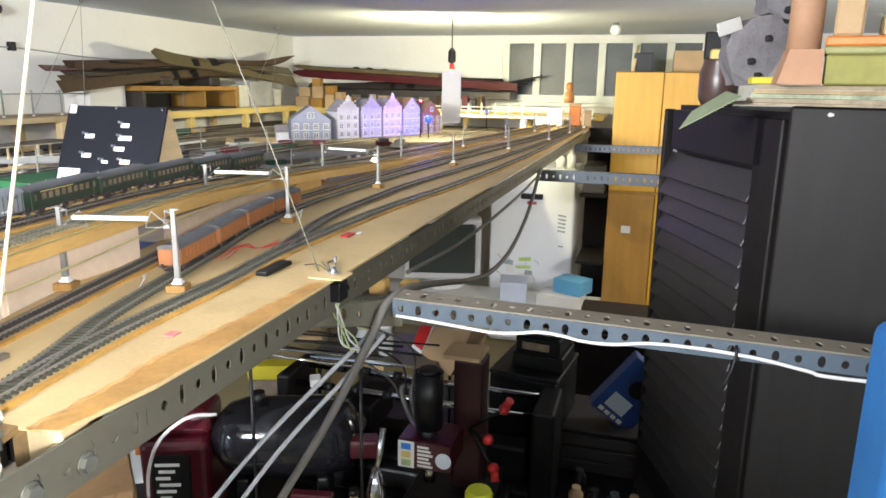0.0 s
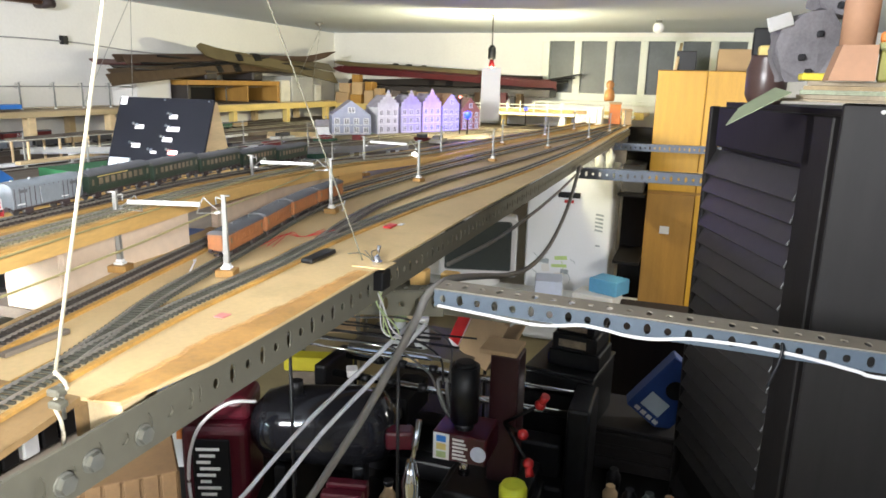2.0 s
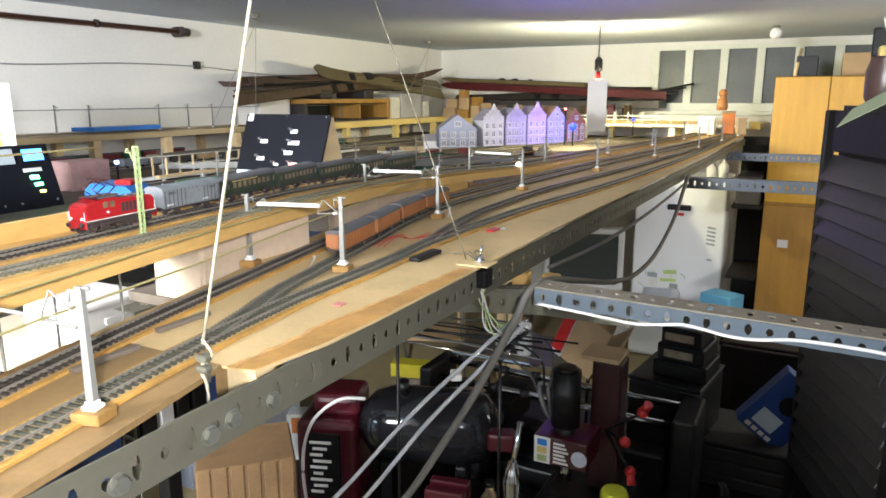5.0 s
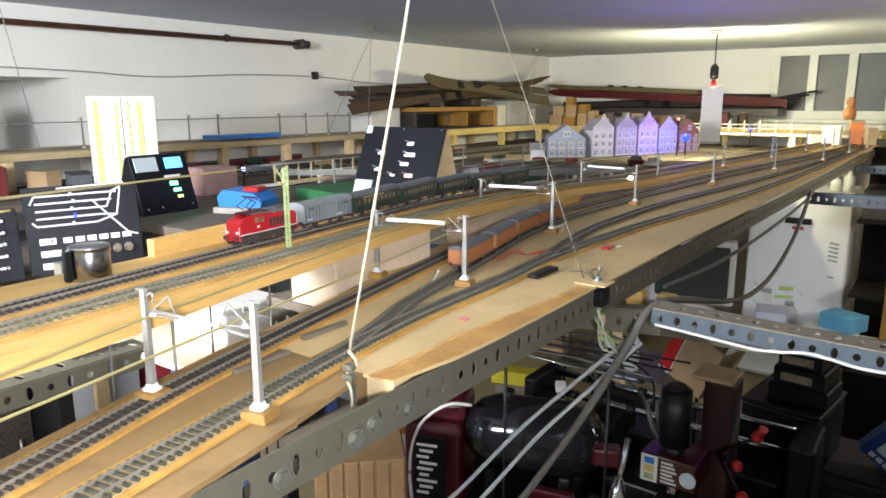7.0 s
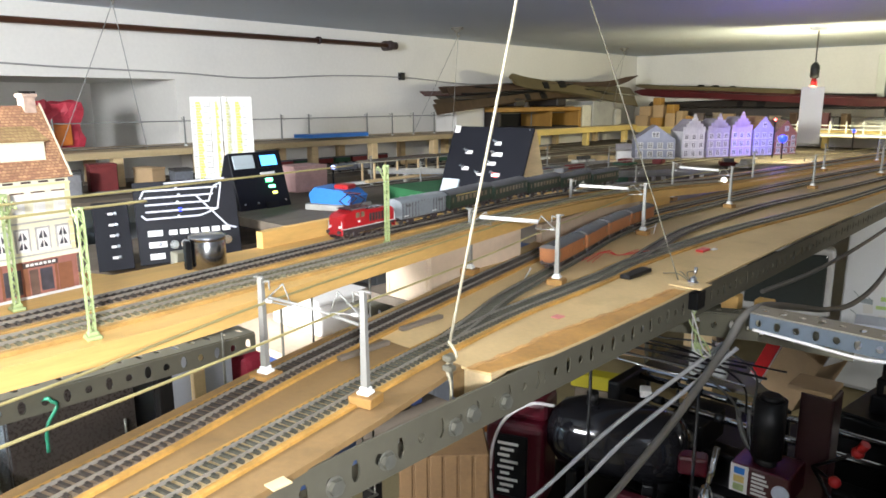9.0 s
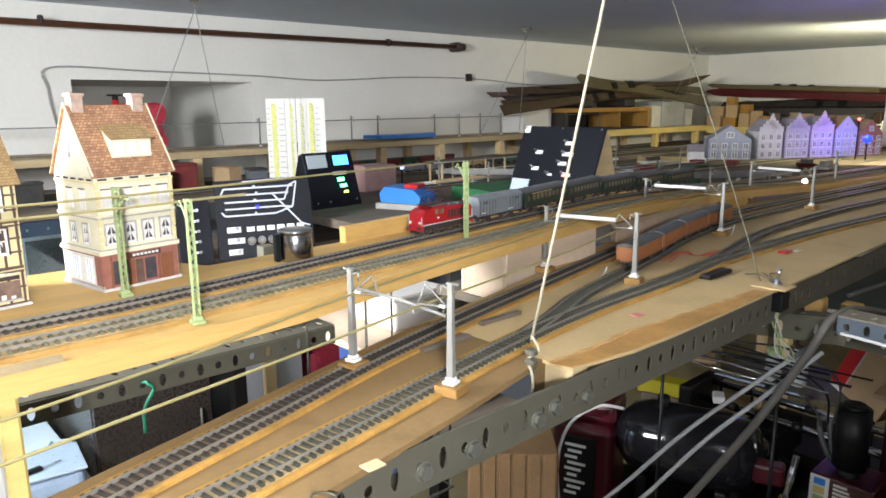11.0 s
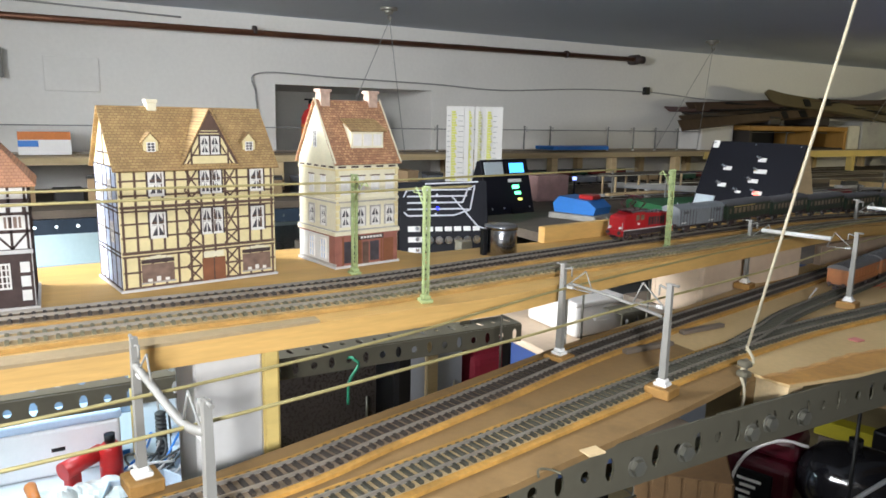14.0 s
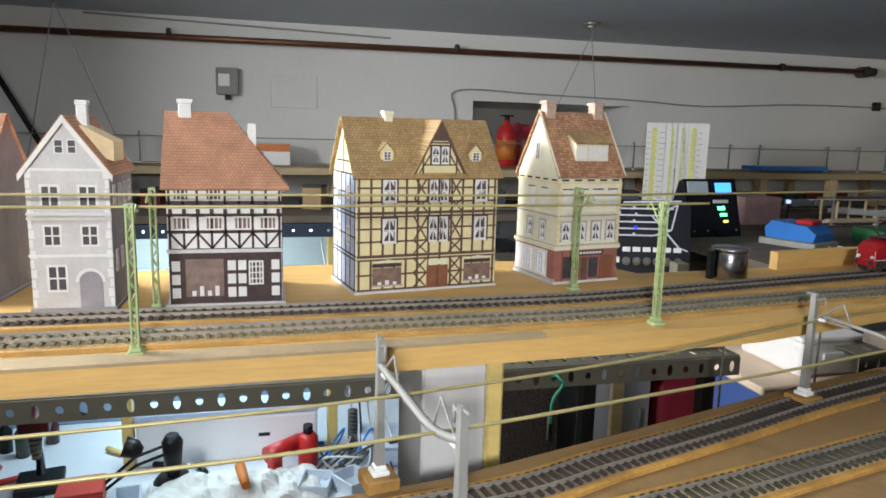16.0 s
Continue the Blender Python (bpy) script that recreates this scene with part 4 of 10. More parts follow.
for s in (0.034, 0.133):
    f.window(s, 0.056, 0.0145, 0.026, PANE_DK, mull=(1, 1), drape=FRAME_P, casing=TIMBER)
    f.window(s, 0.1, 0.0145, 0.024, PANE_DK, mull=(1, 1), drape=FRAME_P, casing=TIMBER)
    f.slab("shop_window", s - 0.017, s + 0.013, 0.009, 0.028, PANE_BR, 0.0011)
    f.slab("shop_sign", s - 0.017, s + 0.013, 0.029, 0.033, TIMBER, 0.0013, "dark sign board")
    for k in range(5):
        f.slab("arch_stone", s - 0.0135 + k * 0.005, s - 0.0090 + k * 0.005, 0.0335, 0.0352 + (0, 0.0012, 0.002, 0.0012, 0)[k], CREAM_P, 0.0013)
    f.slab("shop_sill", s - 0.018, s + 0.014, 0.0075, 0.009, STONE, 0.0018)
    for k in range(3):
        f.slab("shop_goods", s - 0.012 + k * 0.008, s - 0.008 + k * 0.008, 0.0095, 0.0125 + 0.002 * (k % 2), FRAME_P, 0.0014)
for c in (gx - 0.0055, gx + 0.0055):
    f.window(c, 0.056, 0.0100, 0.027, PANE_DK, mull=(1, 1), drape=FRAME_P, casing=TIMBER)
    f.window(c, 0.1, 0.0100, 0.025, PANE_DK, mull=(1, 1), drape=FRAME_P, casing=TIMBER)
f.slab("door", gx - 0.0115, gx + 0.0115, 0.003, 0.028, DOOR_BR, 0.0012)
f.bar("door_gap", (gx, 0.003), (gx, 0.028), 0.0008, TIMBER, 0.0015)
f.slab("fanlight", gx - 0.010, gx + 0.010, 0.029, 0.035, CREAM_P, 0.0012)
# gable ends
for fc, dk in ((left_side(inn), -1), (right_side(inn, W), 1)):
    lo, hi = (-D, 0) if dk < 0 else (0, D)
    fc.slab("shaded_side_print", lo + 0.0005, hi - 0.0005, 0.003, H, PRINT_BLUELIGHT, 0.0003, "pale blue printed side wall, partly bench light put into the colour")
    for k in range(6):
        s = lo + 0.002 + k * (D - 0.004) / 5
        fc.bar("timber", (s, 0.003), (s, H), 0.0018, TIMBER)
    for z in (0.004, 0.038, 0.042, 0.062, 0.084, 0.088, 0.108, H - 0.001):
        fc.bar("timber", (lo, z), (hi, z), 0.0018, TIMBER)
    for s in (0.3, 0.7):
        for z in (0.05, 0.095):
            fc.window(lo + s * D, z, 0.011, 0.022, PANE_DK)
    fc.bar("timber", (lo + D * 0.2, H + 0.012), (lo + D * 0.8, H + 0.012), 0.0018, TIMBER)
    fc.bar("timber", (lo + D * 0.5, H), (lo + D * 0.5, H + P - 0.004), 0.0018, TIMBER)
    fc.window(lo + D * 0.36, H + 0.014, 0.010, 0.016, PANE_DK)
e = 0.004
sl = P / (D / 2)
roof_slab(inn, [(-e, -e, H - e * sl), (W + e, -e, H - e * sl), (W + e, D / 2, H + P), (-e, D / 2, H + P)], TILE_BROWN)
roof_slab(inn, [(-e, D + e, H - e * sl), (W + e, D + e, H - e * sl), (W + e, D / 2, H + P), (-e, D / 2, H + P)], TILE_BROWN)
gw, gh = 0.028, 0.057
bm = bmnew()
prism(bm, [(gx - gw, H - 0.002), (gx + gw, H - 0.002), (gx, H + gh)], -0.0012, D / 2 - 0.003, Matrix(((1, 0, 0, 0), (0, 0, 1, 0), (0, 1, 0, 0), (0, 0, 0, 1))))
gab = part("gable", bm, CREAM, inn)
g = Face(gab, Matrix.Translation((0, -0.0013, 0)))
for c in (gx - 0.005, gx + 0.005):
    g.window(c, H + 0.012, 0.0085, 0.018, PANE_DK, mull=(1, 1), drape=FRAME_P, casing=TIMBER)
for s in (-1, 1):
    g.bar("timber", (gx + s * gw, H - 0.001), (gx, H + gh), 0.0034, TIMBER_B)
    g.bar("timber", (gx + s * 0.018, H), (gx + s * 0.018, H + 0.020), 0.0016, TIMBER_B)
    g.bar("timber", (gx + s * 0.022, H + 0.001), (gx + s * 0.010, H + 0.022), 0.0014, TIMBER_B)
g.bar("timber", (gx - 0.018, H + 0.010), (gx + 0.018, H + 0.010), 0.0016, TIMBER_B)
g.bar("timber", (gx - 0.0125, H + 0.034), (gx + 0.0125, H + 0.034), 0.0018, TIMBER_B)
bm = bmnew()
prism(bm, [(gx - 0.0115, H + 0.036), (gx + 0.0115, H + 0.036), (gx, H + gh - 0.001)], -0.0022, 0.0, Matrix(((1, 0, 0, 0), (0, 0, 1, 0), (0, 1, 0, 0), (0, 0, 0, 1))))
part("gable_cladding", bm, TIMBER_B, gab, "dark carved gable top")
for s in (-1, 1):
    roof_slab(gab, [(gx, -0.0045, H + gh + 0.001), (gx + s * (gw + 0.002), -0.0045, H - 0.004), (gx + s * (gw + 0.002), 0.006, H - 0.002), (gx, D / 2, H + gh + 0.001)], TILE_BROWN, 0.0012, "gable_roof")
for x in (0.034, 0.130):
    small_dormer(inn, x, 0.0085, H + 0.012, 0.013, 0.020, 0.016, CREAM, TILE_BROWN)
chimney(inn, 0.045, D / 2, H + P - 0.008, H + P + 0.007, 0.009, CREAM_P)

inn.scale = (1, 1, 0.907)

# narrow cream corner house with a steep mottled roof
W, D, H, P = 0.082, 0.082, 0.128, 0.069
corner = thing("corner_house", (-0.732, 0.044, FAR_Z), 100, label="cream card corner house with a steep red-brown roof and two chimneys", category="house", group="card houses along the track")
base_plate(corner, W, D, GREYW, 0.002)
body(corner, W, D, H, CREAM_P, peak=P)
f = front(corner)
ls = left_side(corner)
rs = right_side(corner, W)
for fc, lo, hi in ((f, 0, W), (ls, -D, 0), (rs, 0, D)):
    fc.slab("shop_front", lo + 0.0005, hi - 0.0005, 0.003, 0.040, BRICKRED if fc is not ls else WHITEW, 0.0006, "red-brown shop storey")
    fc.slab("cornice", lo - 0.0015, hi + 0.0015, 0.040, 0.0445, CREAM_P, 0.0024)
    fc.slab("string_course", lo - 0.001, hi + 0.001, 0.0805, 0.083, CREAM_P, 0.0014)
    fc.slab("moulding", lo - 0.0005, hi + 0.0005, 0.0787, 0.0803, STONE, 0.0010)
    fc.slab("moulding", lo - 0.0005, hi + 0.0005, 0.0447, 0.0460, STONE, 0.0010)
    fc.slab("moulding", lo - 0.0005, hi + 0.0005, 0.0382, 0.0398, BRICKRED, 0.0016)
    fc.slab("string_course", lo - 0.001, hi + 0.001, 0.1165, 0.1185, CREAM, 0.0014)
    for k in range(5):
        s = lo + (k + 0.5) * (hi - lo) / 5
        fc.slab("attic_vent", s - 0.0045, s + 0.0045, 0.1195, 0.1215, TIMBER, 0.0008)
for k in range(4):
    f.window(0.012 + k * 0.0195, 0.051, 0.011, 0.021, PANE_DK, mull=(1, 1), drape=FRAME_P, casing=STONE)
    f.window(0.012 + k * 0.0195, 0.088, 0.011, 0.021, FRAME_P, mull=(1, 1))
    f.slab("lintel", 0.0055 + k * 0.0195, 0.0185 + k * 0.0195, 0.1095, 0.1108, TIMBER_B, 0.0012)
for k in range(9):
    f.slab("quoin", 0.0, 0.005 if k % 2 else 0.0035, 0.046 + k * 0.008, 0.0525 + k * 0.008, CREAM, 0.0012)
    f.slab("quoin", W - (0.005 if k % 2 else 0.0035), W, 0.046 + k * 0.008, 0.0525 + k * 0.008, CREAM, 0.0012)
f.slab("shop_window", 0.010, 0.026, 0.006, 0.032, PANE_DK, 0.001)
f.slab("shop_sign", 0.028, 0.062, 0.0325, 0.0385, TIMBER, 0.0014, "dark shop sign")
for k in range(7):
    f.slab("sign_mark", 0.031 + k * 0.0042, 0.034 + k * 0.0042, 0.0343, 0.0369, FRAME_P, 0.0017)
f.slab("door", 0.034, 0.042, 0.003, 0.030, TIMBER_B, 0.0011)
f.slab("shop_window", 0.044, 0.056, 0.006, 0.030, PANE_DK, 0.001)
f.slab("door", 0.062, 0.076, 0.003, 0.032, DOOR_BR, 0.0011)
for k in range(3):
    f.slab("pilaster", (0.0075, 0.0275, 0.0585)[k], (0.0095, 0.0325, 0.0605)[k], 0.003, 0.040, DOOR_BR, 0.0013)
for s in (-0.052, -0.026):
    ls.window(s, 0.008, 0.012, 0.026, PRINT_BLUELIGHT, mull=(1, 2), out=0.002)
    ls.window(s, 0.051, 0.010, 0.021, PANE_DK, mull=(1, 1), drape=FRAME_P, casing=STONE)
    ls.window(s, 0.088, 0.010, 0.021, FRAME_P, mull=(1, 1))
    ls.slab("lintel", s - 0.006, s + 0.006, 0.1095, 0.1108, TIMBER_B, 0.0012)
ls.window(-0.043, H + 0.014, 0.0075, 0.02, PANE_DK)
ls.slab("ground_skirt", -D, 0, 0.003, 0.006, STONE, 0.001)
ls.slab("corner_pier", -0.013, 0.0004, 0.0062, 0.038, BRICKRED, 0.0012, "red-brown printed corner")
e = 0.003
sl = P / (D / 2)
roof_slab(corner, [(-e, -e, H - e * sl), (W + e, -e, H - e * sl), (W + e, D / 2, H + P), (-e, D / 2, H + P)], TILE_MIX)
roof_slab(corner, [(-e, D + e, H - e * sl), (W + e, D + e, H - e * sl), (W + e, D / 2, H + P), (-e, D / 2, H + P)], TILE_MIX)
for x in (-e, W + e - 0.0018):
    bm = bmnew()
    prism(bm, [(-e, H - e * sl), (D / 2, H + P), (D / 2, H + P + 0.0035), (-e - 0.001, H - e * sl + 0.003)], x, x + 0.0018, Matrix(((0, 0, 1, 0), (1, 0, 0, 0), (0, 1, 0, 0), (0, 0, 0, 1))))
    part("verge", bm, CREAM_P, corner)
bm = bmnew()
prism(bm, [(0.006, H + 0.014), (0.006, H + 0.034), (0.036, H + 0.050), (0.034, H + 0.046)], 0.024, 0.066, Matrix(((0, 0, 1, 0), (1, 0, 0, 0), (0, 1, 0, 0), (0, 0, 0, 1))))
dm = part("shed_dormer", bm, CREAM_P, corner)
fd = Face(dm, Matrix.Translation((0, 0.006, 0)))
for k in range(3):
    fd.window(0.0315 + k * 0.0132, H + 0.0165, 0.0105, 0.014, FRAME_P)
roof_slab(dm, [(0.021, 0.003, H + 0.0335), (0.069, 0.003, H + 0.0335), (0.067, 0.037, H + 0.0525), (0.023, 0.037, H + 0.0525)], TILE_BROWN, 0.0014, "dormer_roof")
for x in (0.009, 0.072):
    chimney(corner, x, D / 2, H + P - 0.012, H + P + 0.012, 0.012, mat("chimney_print", (0.46, 0.33, 0.26), 0.8, vary=0.3, scale=90))

corner.scale = (1, 1, 0.93)

# white and black half-timbered house with a red roof hipped to one side
W, D, H, P = 0.097, 0.09, 0.104, 0.058
hip = thing("half_timbered_house", (-0.690, -0.339, FAR_Z), 90, label="white and dark half-timbered card house with a large red roof", category="house", group="card houses along the track")
base_plate(hip, W, D, GREYW, 0.003)
bm = bmnew()
box(bm, 0, W, 0, D, 0.003, H)
part("wall", bm, WHITEW, hip)
f = front(hip)
rs = right_side(hip, W)
f.slab("ground_storey", 0.0005, W - 0.0005, 0.003, 0.050, TIMBER, 0.0006, "dark timbered shop storey")
for z in (0.048, 0.064, 0.078, 0.086, 0.0885, H - 0.002):
    f.bar("timber", (0, z), (W, z), 0.0026, TIMBER)
for k in range(9):
    s = 0.002 + k * (W - 0.004) / 8
    f.bar("timber", (s, 0.050), (s, 0.078), 0.002, TIMBER)
    f.bar("timber", (s, 0.086), (s, H), 0.002, TIMBER)
for k in range(8):
    a, b = 0.002 + k * (W - 0.004) / 8, 0.002 + (k + 1) * (W - 0.004) / 8
    f.bar("timber", (a, 0.050 if k % 2 else 0.063), (b, 0.063 if k % 2 else 0.050), 0.0017, TIMBER)
for s in (0.012, 0.039, 0.063, 0.085):
    f.window(s, 0.0655, 0.015, 0.0115, PANE_BR, mull=(3, 0))
    f.window(s, 0.0900, 0.014, 0.0115, PANE_DK if s < 0.05 else WHITEW, mull=(3, 1))
for k in range(9):
    s = 0.003 + k * (W - 0.006) / 8
    f.slab("jetty_end", s - 0.0015, s + 0.0015, 0.079, 0.0835, TIMBER, 0.0026)
f.slab("jetty", 0, W, 0.0835, 0.0865, GREYW, 0.0022)
f.slab("jetty", -0.001, W + 0.001, 0.0465, 0.0495, GREYW, 0.0028)
for k in range(3):
    for s in (0.006, 0.053, 0.062, 0.091):
        f.slab("timber_field", s - 0.0035, s + 0.0035, 0.008 + k * 0.0115, 0.0165 + k * 0.0115, WHITEW, 0.001)
f.window(0.074, 0.018, 0.013, 0.021, PANE_DK, mull=(3, 3))
f.slab("shop_window", 0.014, 0.046, 0.009, 0.041, PANE_BR, 0.001)
for k in range(4):
    f.slab("shop_goods", 0.019 + k * 0.0065, 0.0225 + k * 0.0065, 0.0095, 0.014 + 0.004 * (k % 2), FRAME_P, 0.0014)
for k in range(5):
    s = 0.002 + k * (D - 0.004) / 4
    rs.bar("timber", (s, 0.003), (s, H), 0.002, TIMBER)
for z in (0.03, 0.05, 0.07, 0.088):
    rs.bar("timber", (0, z), (D, z), 0.002, TIMBER)
e = 0.004
top = H + P
roof_slab(hip, [(-e, -e, H - 0.005), (W + 0.006, -e, H - 0.005), (0.050, D / 2, top), (-e, D / 2, top)], TILE_RED)
roof_slab(hip, [(-e, D + e, H - 0.005), (W + 0.006, D + e, H - 0.005), (0.050, D / 2, top), (-e, D / 2, top)], TILE_RED)
roof_slab(hip, [(W + 0.006, -e, H - 0.005), (W + 0.006, D + e, H - 0.005), (0.050, D / 2, top)], TILE_RED)
bm = bmnew()
prism(bm, [(0, H - 0.001), (D, H - 0.001), (D / 2, top - 0.001)], 0.0, 0.003, Matrix(((0, 0, 1, 0), (1, 0, 0, 0), (0, 1, 0, 0), (0, 0, 0, 1))))
part("gable_wall", bm, WHITEW, hip)
chimney(hip, 0.014, D / 2, top - 0.006, top + 0.010, 0.011, WHITEW)
chimney(hip, 0.072, D / 2 - 0.008, top - 0.034, top - 0.008, 0.008, WHITEW, False)

hip.scale = (1, 1, 1.055)

# narrow grey gabled house
W, D, H, P = 0.064, 0.085, 0.112, 0.040
town = thing("gabled_house", (-0.690, -0.447, FAR_Z), 88, label="narrow pale grey gabled card house with an arched door", category="house", group="card houses along the track")
base_plate(town, W, D, DARK_AND_SHADE, 0.002)
body(town, W, D, H, GREYW, ridge="y", peak=P)
f = front(town)
rs = right_side(town, W)
for z in (0.044, 0.073, 0.0765):
    f.slab("string_course", -0.0008, W + 0.0008, z, z + 0.0022, WHITEW, 0.0016)
f.slab("eaves_board", 0.002, W - 0.002, H - 0.001, H + 0.0008, WHITEW, 0.0012)
for k in range(14):
    f.slab("quoin", 0.0, 0.0045 if k % 2 else 0.003, 0.004 + k * 0.0078, 0.0105 + k * 0.0078, WHITEW, 0.0008)
    f.slab("quoin", W - (0.0045 if k % 2 else 0.003), W, 0.004 + k * 0.0078, 0.0105 + k * 0.0078, WHITEW, 0.0008)
for s in (0.018, 0.047):
    f.window(s, 0.082, 0.0155, 0.0185, PANE_DK, mull=(1, 1))
    f.window(s, 0.052, 0.0145, 0.0175, PANE_DK, mull=(1, 1))
f.window(0.020, 0.016, 0.0165, 0.022, PANE_DK, mull=(1, 1))
for s in (0.027, 0.037):
    f.window(s, H + 0.012, 0.0072, 0.011, PANE_DK, mull=(0, 1))
bm = bmnew()
arch = [(-0.009, 0.003), (0.009, 0.003)] + [(0.009 * math.cos(a), 0.024 + 0.008 * math.sin(a)) for a in [math.pi * k / 8 for k in range(9)]]
prism(bm, [(0.046 + x, z) for x, z in arch], -0.0012, 0.0002, Matrix(((1, 0, 0, 0), (0, 0, 1, 0), (0, 1, 0, 0), (0, 0, 0, 1))))
part("door", bm, DARK_AND_SHADE, town, "dark arched door")
bm = bmnew()
for i in range(8):
    a0, a1 = math.pi * i / 8, math.pi * (i + 1) / 8
    prism(bm, [(0.046 + r * math.cos(a), 0.024 + r * 0.95 * math.sin(a)) for r, a in ((0.0092, a0), (0.012, a0), (0.012, a1), (0.0092, a1))], -0.0018, 0.0002, Matrix(((1, 0, 0, 0), (0, 0, 1, 0), (0, 1, 0, 0), (0, 0, 0, 1))))
bmesh.ops.remove_doubles(bm, verts=bm.verts[:], dist=0.00005)
part("door_arch", bm, WHITEW, town)
for k in range(4):
    rs.window(0.014 + k * 0.019, 0.082, 0.009, 0.018, PANE_DK)
    rs.window(0.014 + k * 0.019, 0.030, 0.009, 0.018, PANE_DK)
# this wall's shade is put into its darker colour
rs.slab("shaded_side_print", 0.0008, D - 0.0008, 0.003, H - 0.002, DARK_AND_SHADE, 0.0003)
e = 0.004
sl = P / (W / 2)
for s in (-1, 1):
    x0 = W / 2 + s * (W / 2 + e)
    roof_slab(town, [(x0, -0.004, H - e * sl), (x0, D + 0.003, H - e * sl), (W / 2, D + 0.003, H + P), (W / 2, -0.004, H + P)], TILE_RED)
    bm = bmnew()
    prism(bm, [(x0, H - e * sl - 0.004), (W / 2, H + P - 0.005), (W / 2, H + P + 0.001), (x0, H - e * sl + 0.001)], -0.0052, -0.0038, Matrix(((1, 0, 0, 0), (0, 0, 1, 0), (0, 1, 0, 0), (0, 0, 0, 1))))
    part("verge_board", bm, WHITEW, town)
chimney(town, 0.039, 0.03, H + P - 0.012, H + P + 0.012, 0.008, WHITEW)
bm = bmnew()
prism(bm, [(0.035, H + 0.016), (W + 0.002, H + 0.006), (W + 0.002, H + 0.022), (0.040, H + 0.034)], 0.014, 0.05, Matrix(((1, 0, 0, 0), (0, 0, 1, 0), (0, 1, 0, 0), (0, 0, 0, 1))))
part("side_dormer", bm, PINE_PALE, town)

town.scale = (1, 1, 1.08)

# dark neighbour at the end of the row
W, D, H, P = 0.075, 0.085, 0.115, 0.05
last = thing("gabled_house", (-0.735, -0.562, FAR_Z), 86, label="dark brown gabled card house at the row's end", category="house", group="card houses along the track")
base_plate(last, W, D, DARK_AND_SHADE, 0.002)
body(last, W, D, H, DARK_AND_SHADE, ridge="x", peak=P)
f = front(last)
for s in (0.015, 0.038, 0.060):
    for z in (0.014, 0.05, 0.084):
        f.window(s, z, 0.012, 0.02, PANE_DK)
for y0, y1 in ((-0.003, D / 2), (D + 0.003, D / 2)):
    roof_slab(last, [(-0.003, y0, H - 0.003), (W + 0.003, y0, H - 0.003), (W + 0.003, y1, H + P), (-0.003, y1, H + P)], TILE_RED)

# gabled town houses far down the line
# lilac and pink walls: the pinkish glow is painted into their colour
LILAC_LIT = mat("house_lilac_lit", (0.42, 0.39, 0.48), 0.8, vary=0.15, scale=30, bump=0.04)
PINK_LIT = mat("house_pink_lit", (0.52, 0.42, 0.48), 0.8, vary=0.15, scale=30, bump=0.04)
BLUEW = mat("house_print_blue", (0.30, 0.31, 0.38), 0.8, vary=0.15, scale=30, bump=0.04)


def gabled(place, turn, w, h, peak, wall_mat, roof_mat, label, storeys=3, cols=3, stepped=True):
    hs = thing("gabled_house", place, turn, label=label, category="house", group="far gabled houses")
    d = w * 0.8
    body(hs, w, d, h, wall_mat, ridge="y", peak=peak)
    f = front(hs)
    for r in range(storeys):
        z = 0.008 + r * (h - 0.01) / storeys
        f.slab("string_course", 0, w, z - 0.004, z - 0.002, FRAME_P, 0.0015)
        for c in range(cols):
            f.window((c + 0.5) * w / cols, z, w / cols * 0.55, (h / storeys) * 0.62, PANE_DK)
    f.window(w / 2, h + peak * 0.15, w * 0.18, peak * 0.4, PANE_DK)
    for s in (-1, 1):
        roof_slab(hs, [(w / 2 + s * (w / 2 + 0.002), 0.002, h - 0.002), (w / 2 + s * (w / 2 + 0.002), d, h - 0.002), (w / 2, d, h + peak), (w / 2, 0.002, h + peak)], roof_mat)
    if stepped:
        bm = bmnew()
        for k in range(4):
            x = w / 2 * (1 - k / 4)
            box(bm, w / 2 - x, w / 2 + x, -0.002, 0.002, h + peak * k / 4 - 0.004 + 0.0004 * k, h + peak * (k + 1) / 4 + 0.006)
        bmesh.ops.remove_doubles(bm, verts=bm.verts[:], dist=0.0001)
        lathe(bm, [(0.006, h + peak + 0.004), (0.009, h + peak + 0.010), (0.006, h + peak + 0.018), (0.0002, h + peak + 0.026)], 8, Matrix.Translation((w / 2, 0, 0)))
        part("stepped_gable", bm, wall_mat, hs)
    return hs


FARHOUSE_Z = FAR_Z - 0.064
gabled((-1.49, 2.74, FARHOUSE_Z), 34, 0.17, 0.085, 0.06, BLUEW, DARK_AND_SHADE, "blue-grey card house with a dark roof, dimly lit", 2, 4, False)
gabled((-1.345, 2.90, FARHOUSE_Z), 60, 0.115, 0.120, 0.05, GREYW, DARK_AND_SHADE, "pale lilac-lit stepped gable card house")
gabled((-1.282, 3.02, FARHOUSE_Z), 62, 0.12, 0.122, 0.05, LILAC_LIT, DARK_AND_SHADE, "stepped gable card house, lilac light put into its colour")
gabled((-1.222, 3.14, FARHOUSE_Z), 64, 0.12, 0.124, 0.055, PINK_LIT, DARK_AND_SHADE, "stepped gable card house, pink light put into its colour")
gabled((-1.165, 3.26, FARHOUSE_Z), 66, 0.13, 0.12, 0.06, LILAC_LIT, TILE_BROWN, "violet-lit gabled card house", stepped=False)
gabled((-1.11, 3.39, FARHOUSE_Z), 66, 0.14, 0.10, 0.06, BRICKRED, TILE_BROWN, "brown gabled card house", stepped=False)


# ---- trains ----
LOCO_RED = mat("loco_red", (0.42, 0.012, 0.018), 0.35, vary=0.12, scale=40, fine=300, bump=0.03)
FRAME_DK = mat("loco_frame", (0.05, 0.035, 0.035), 0.6, vary=0.25, scale=60, bump=0.05)
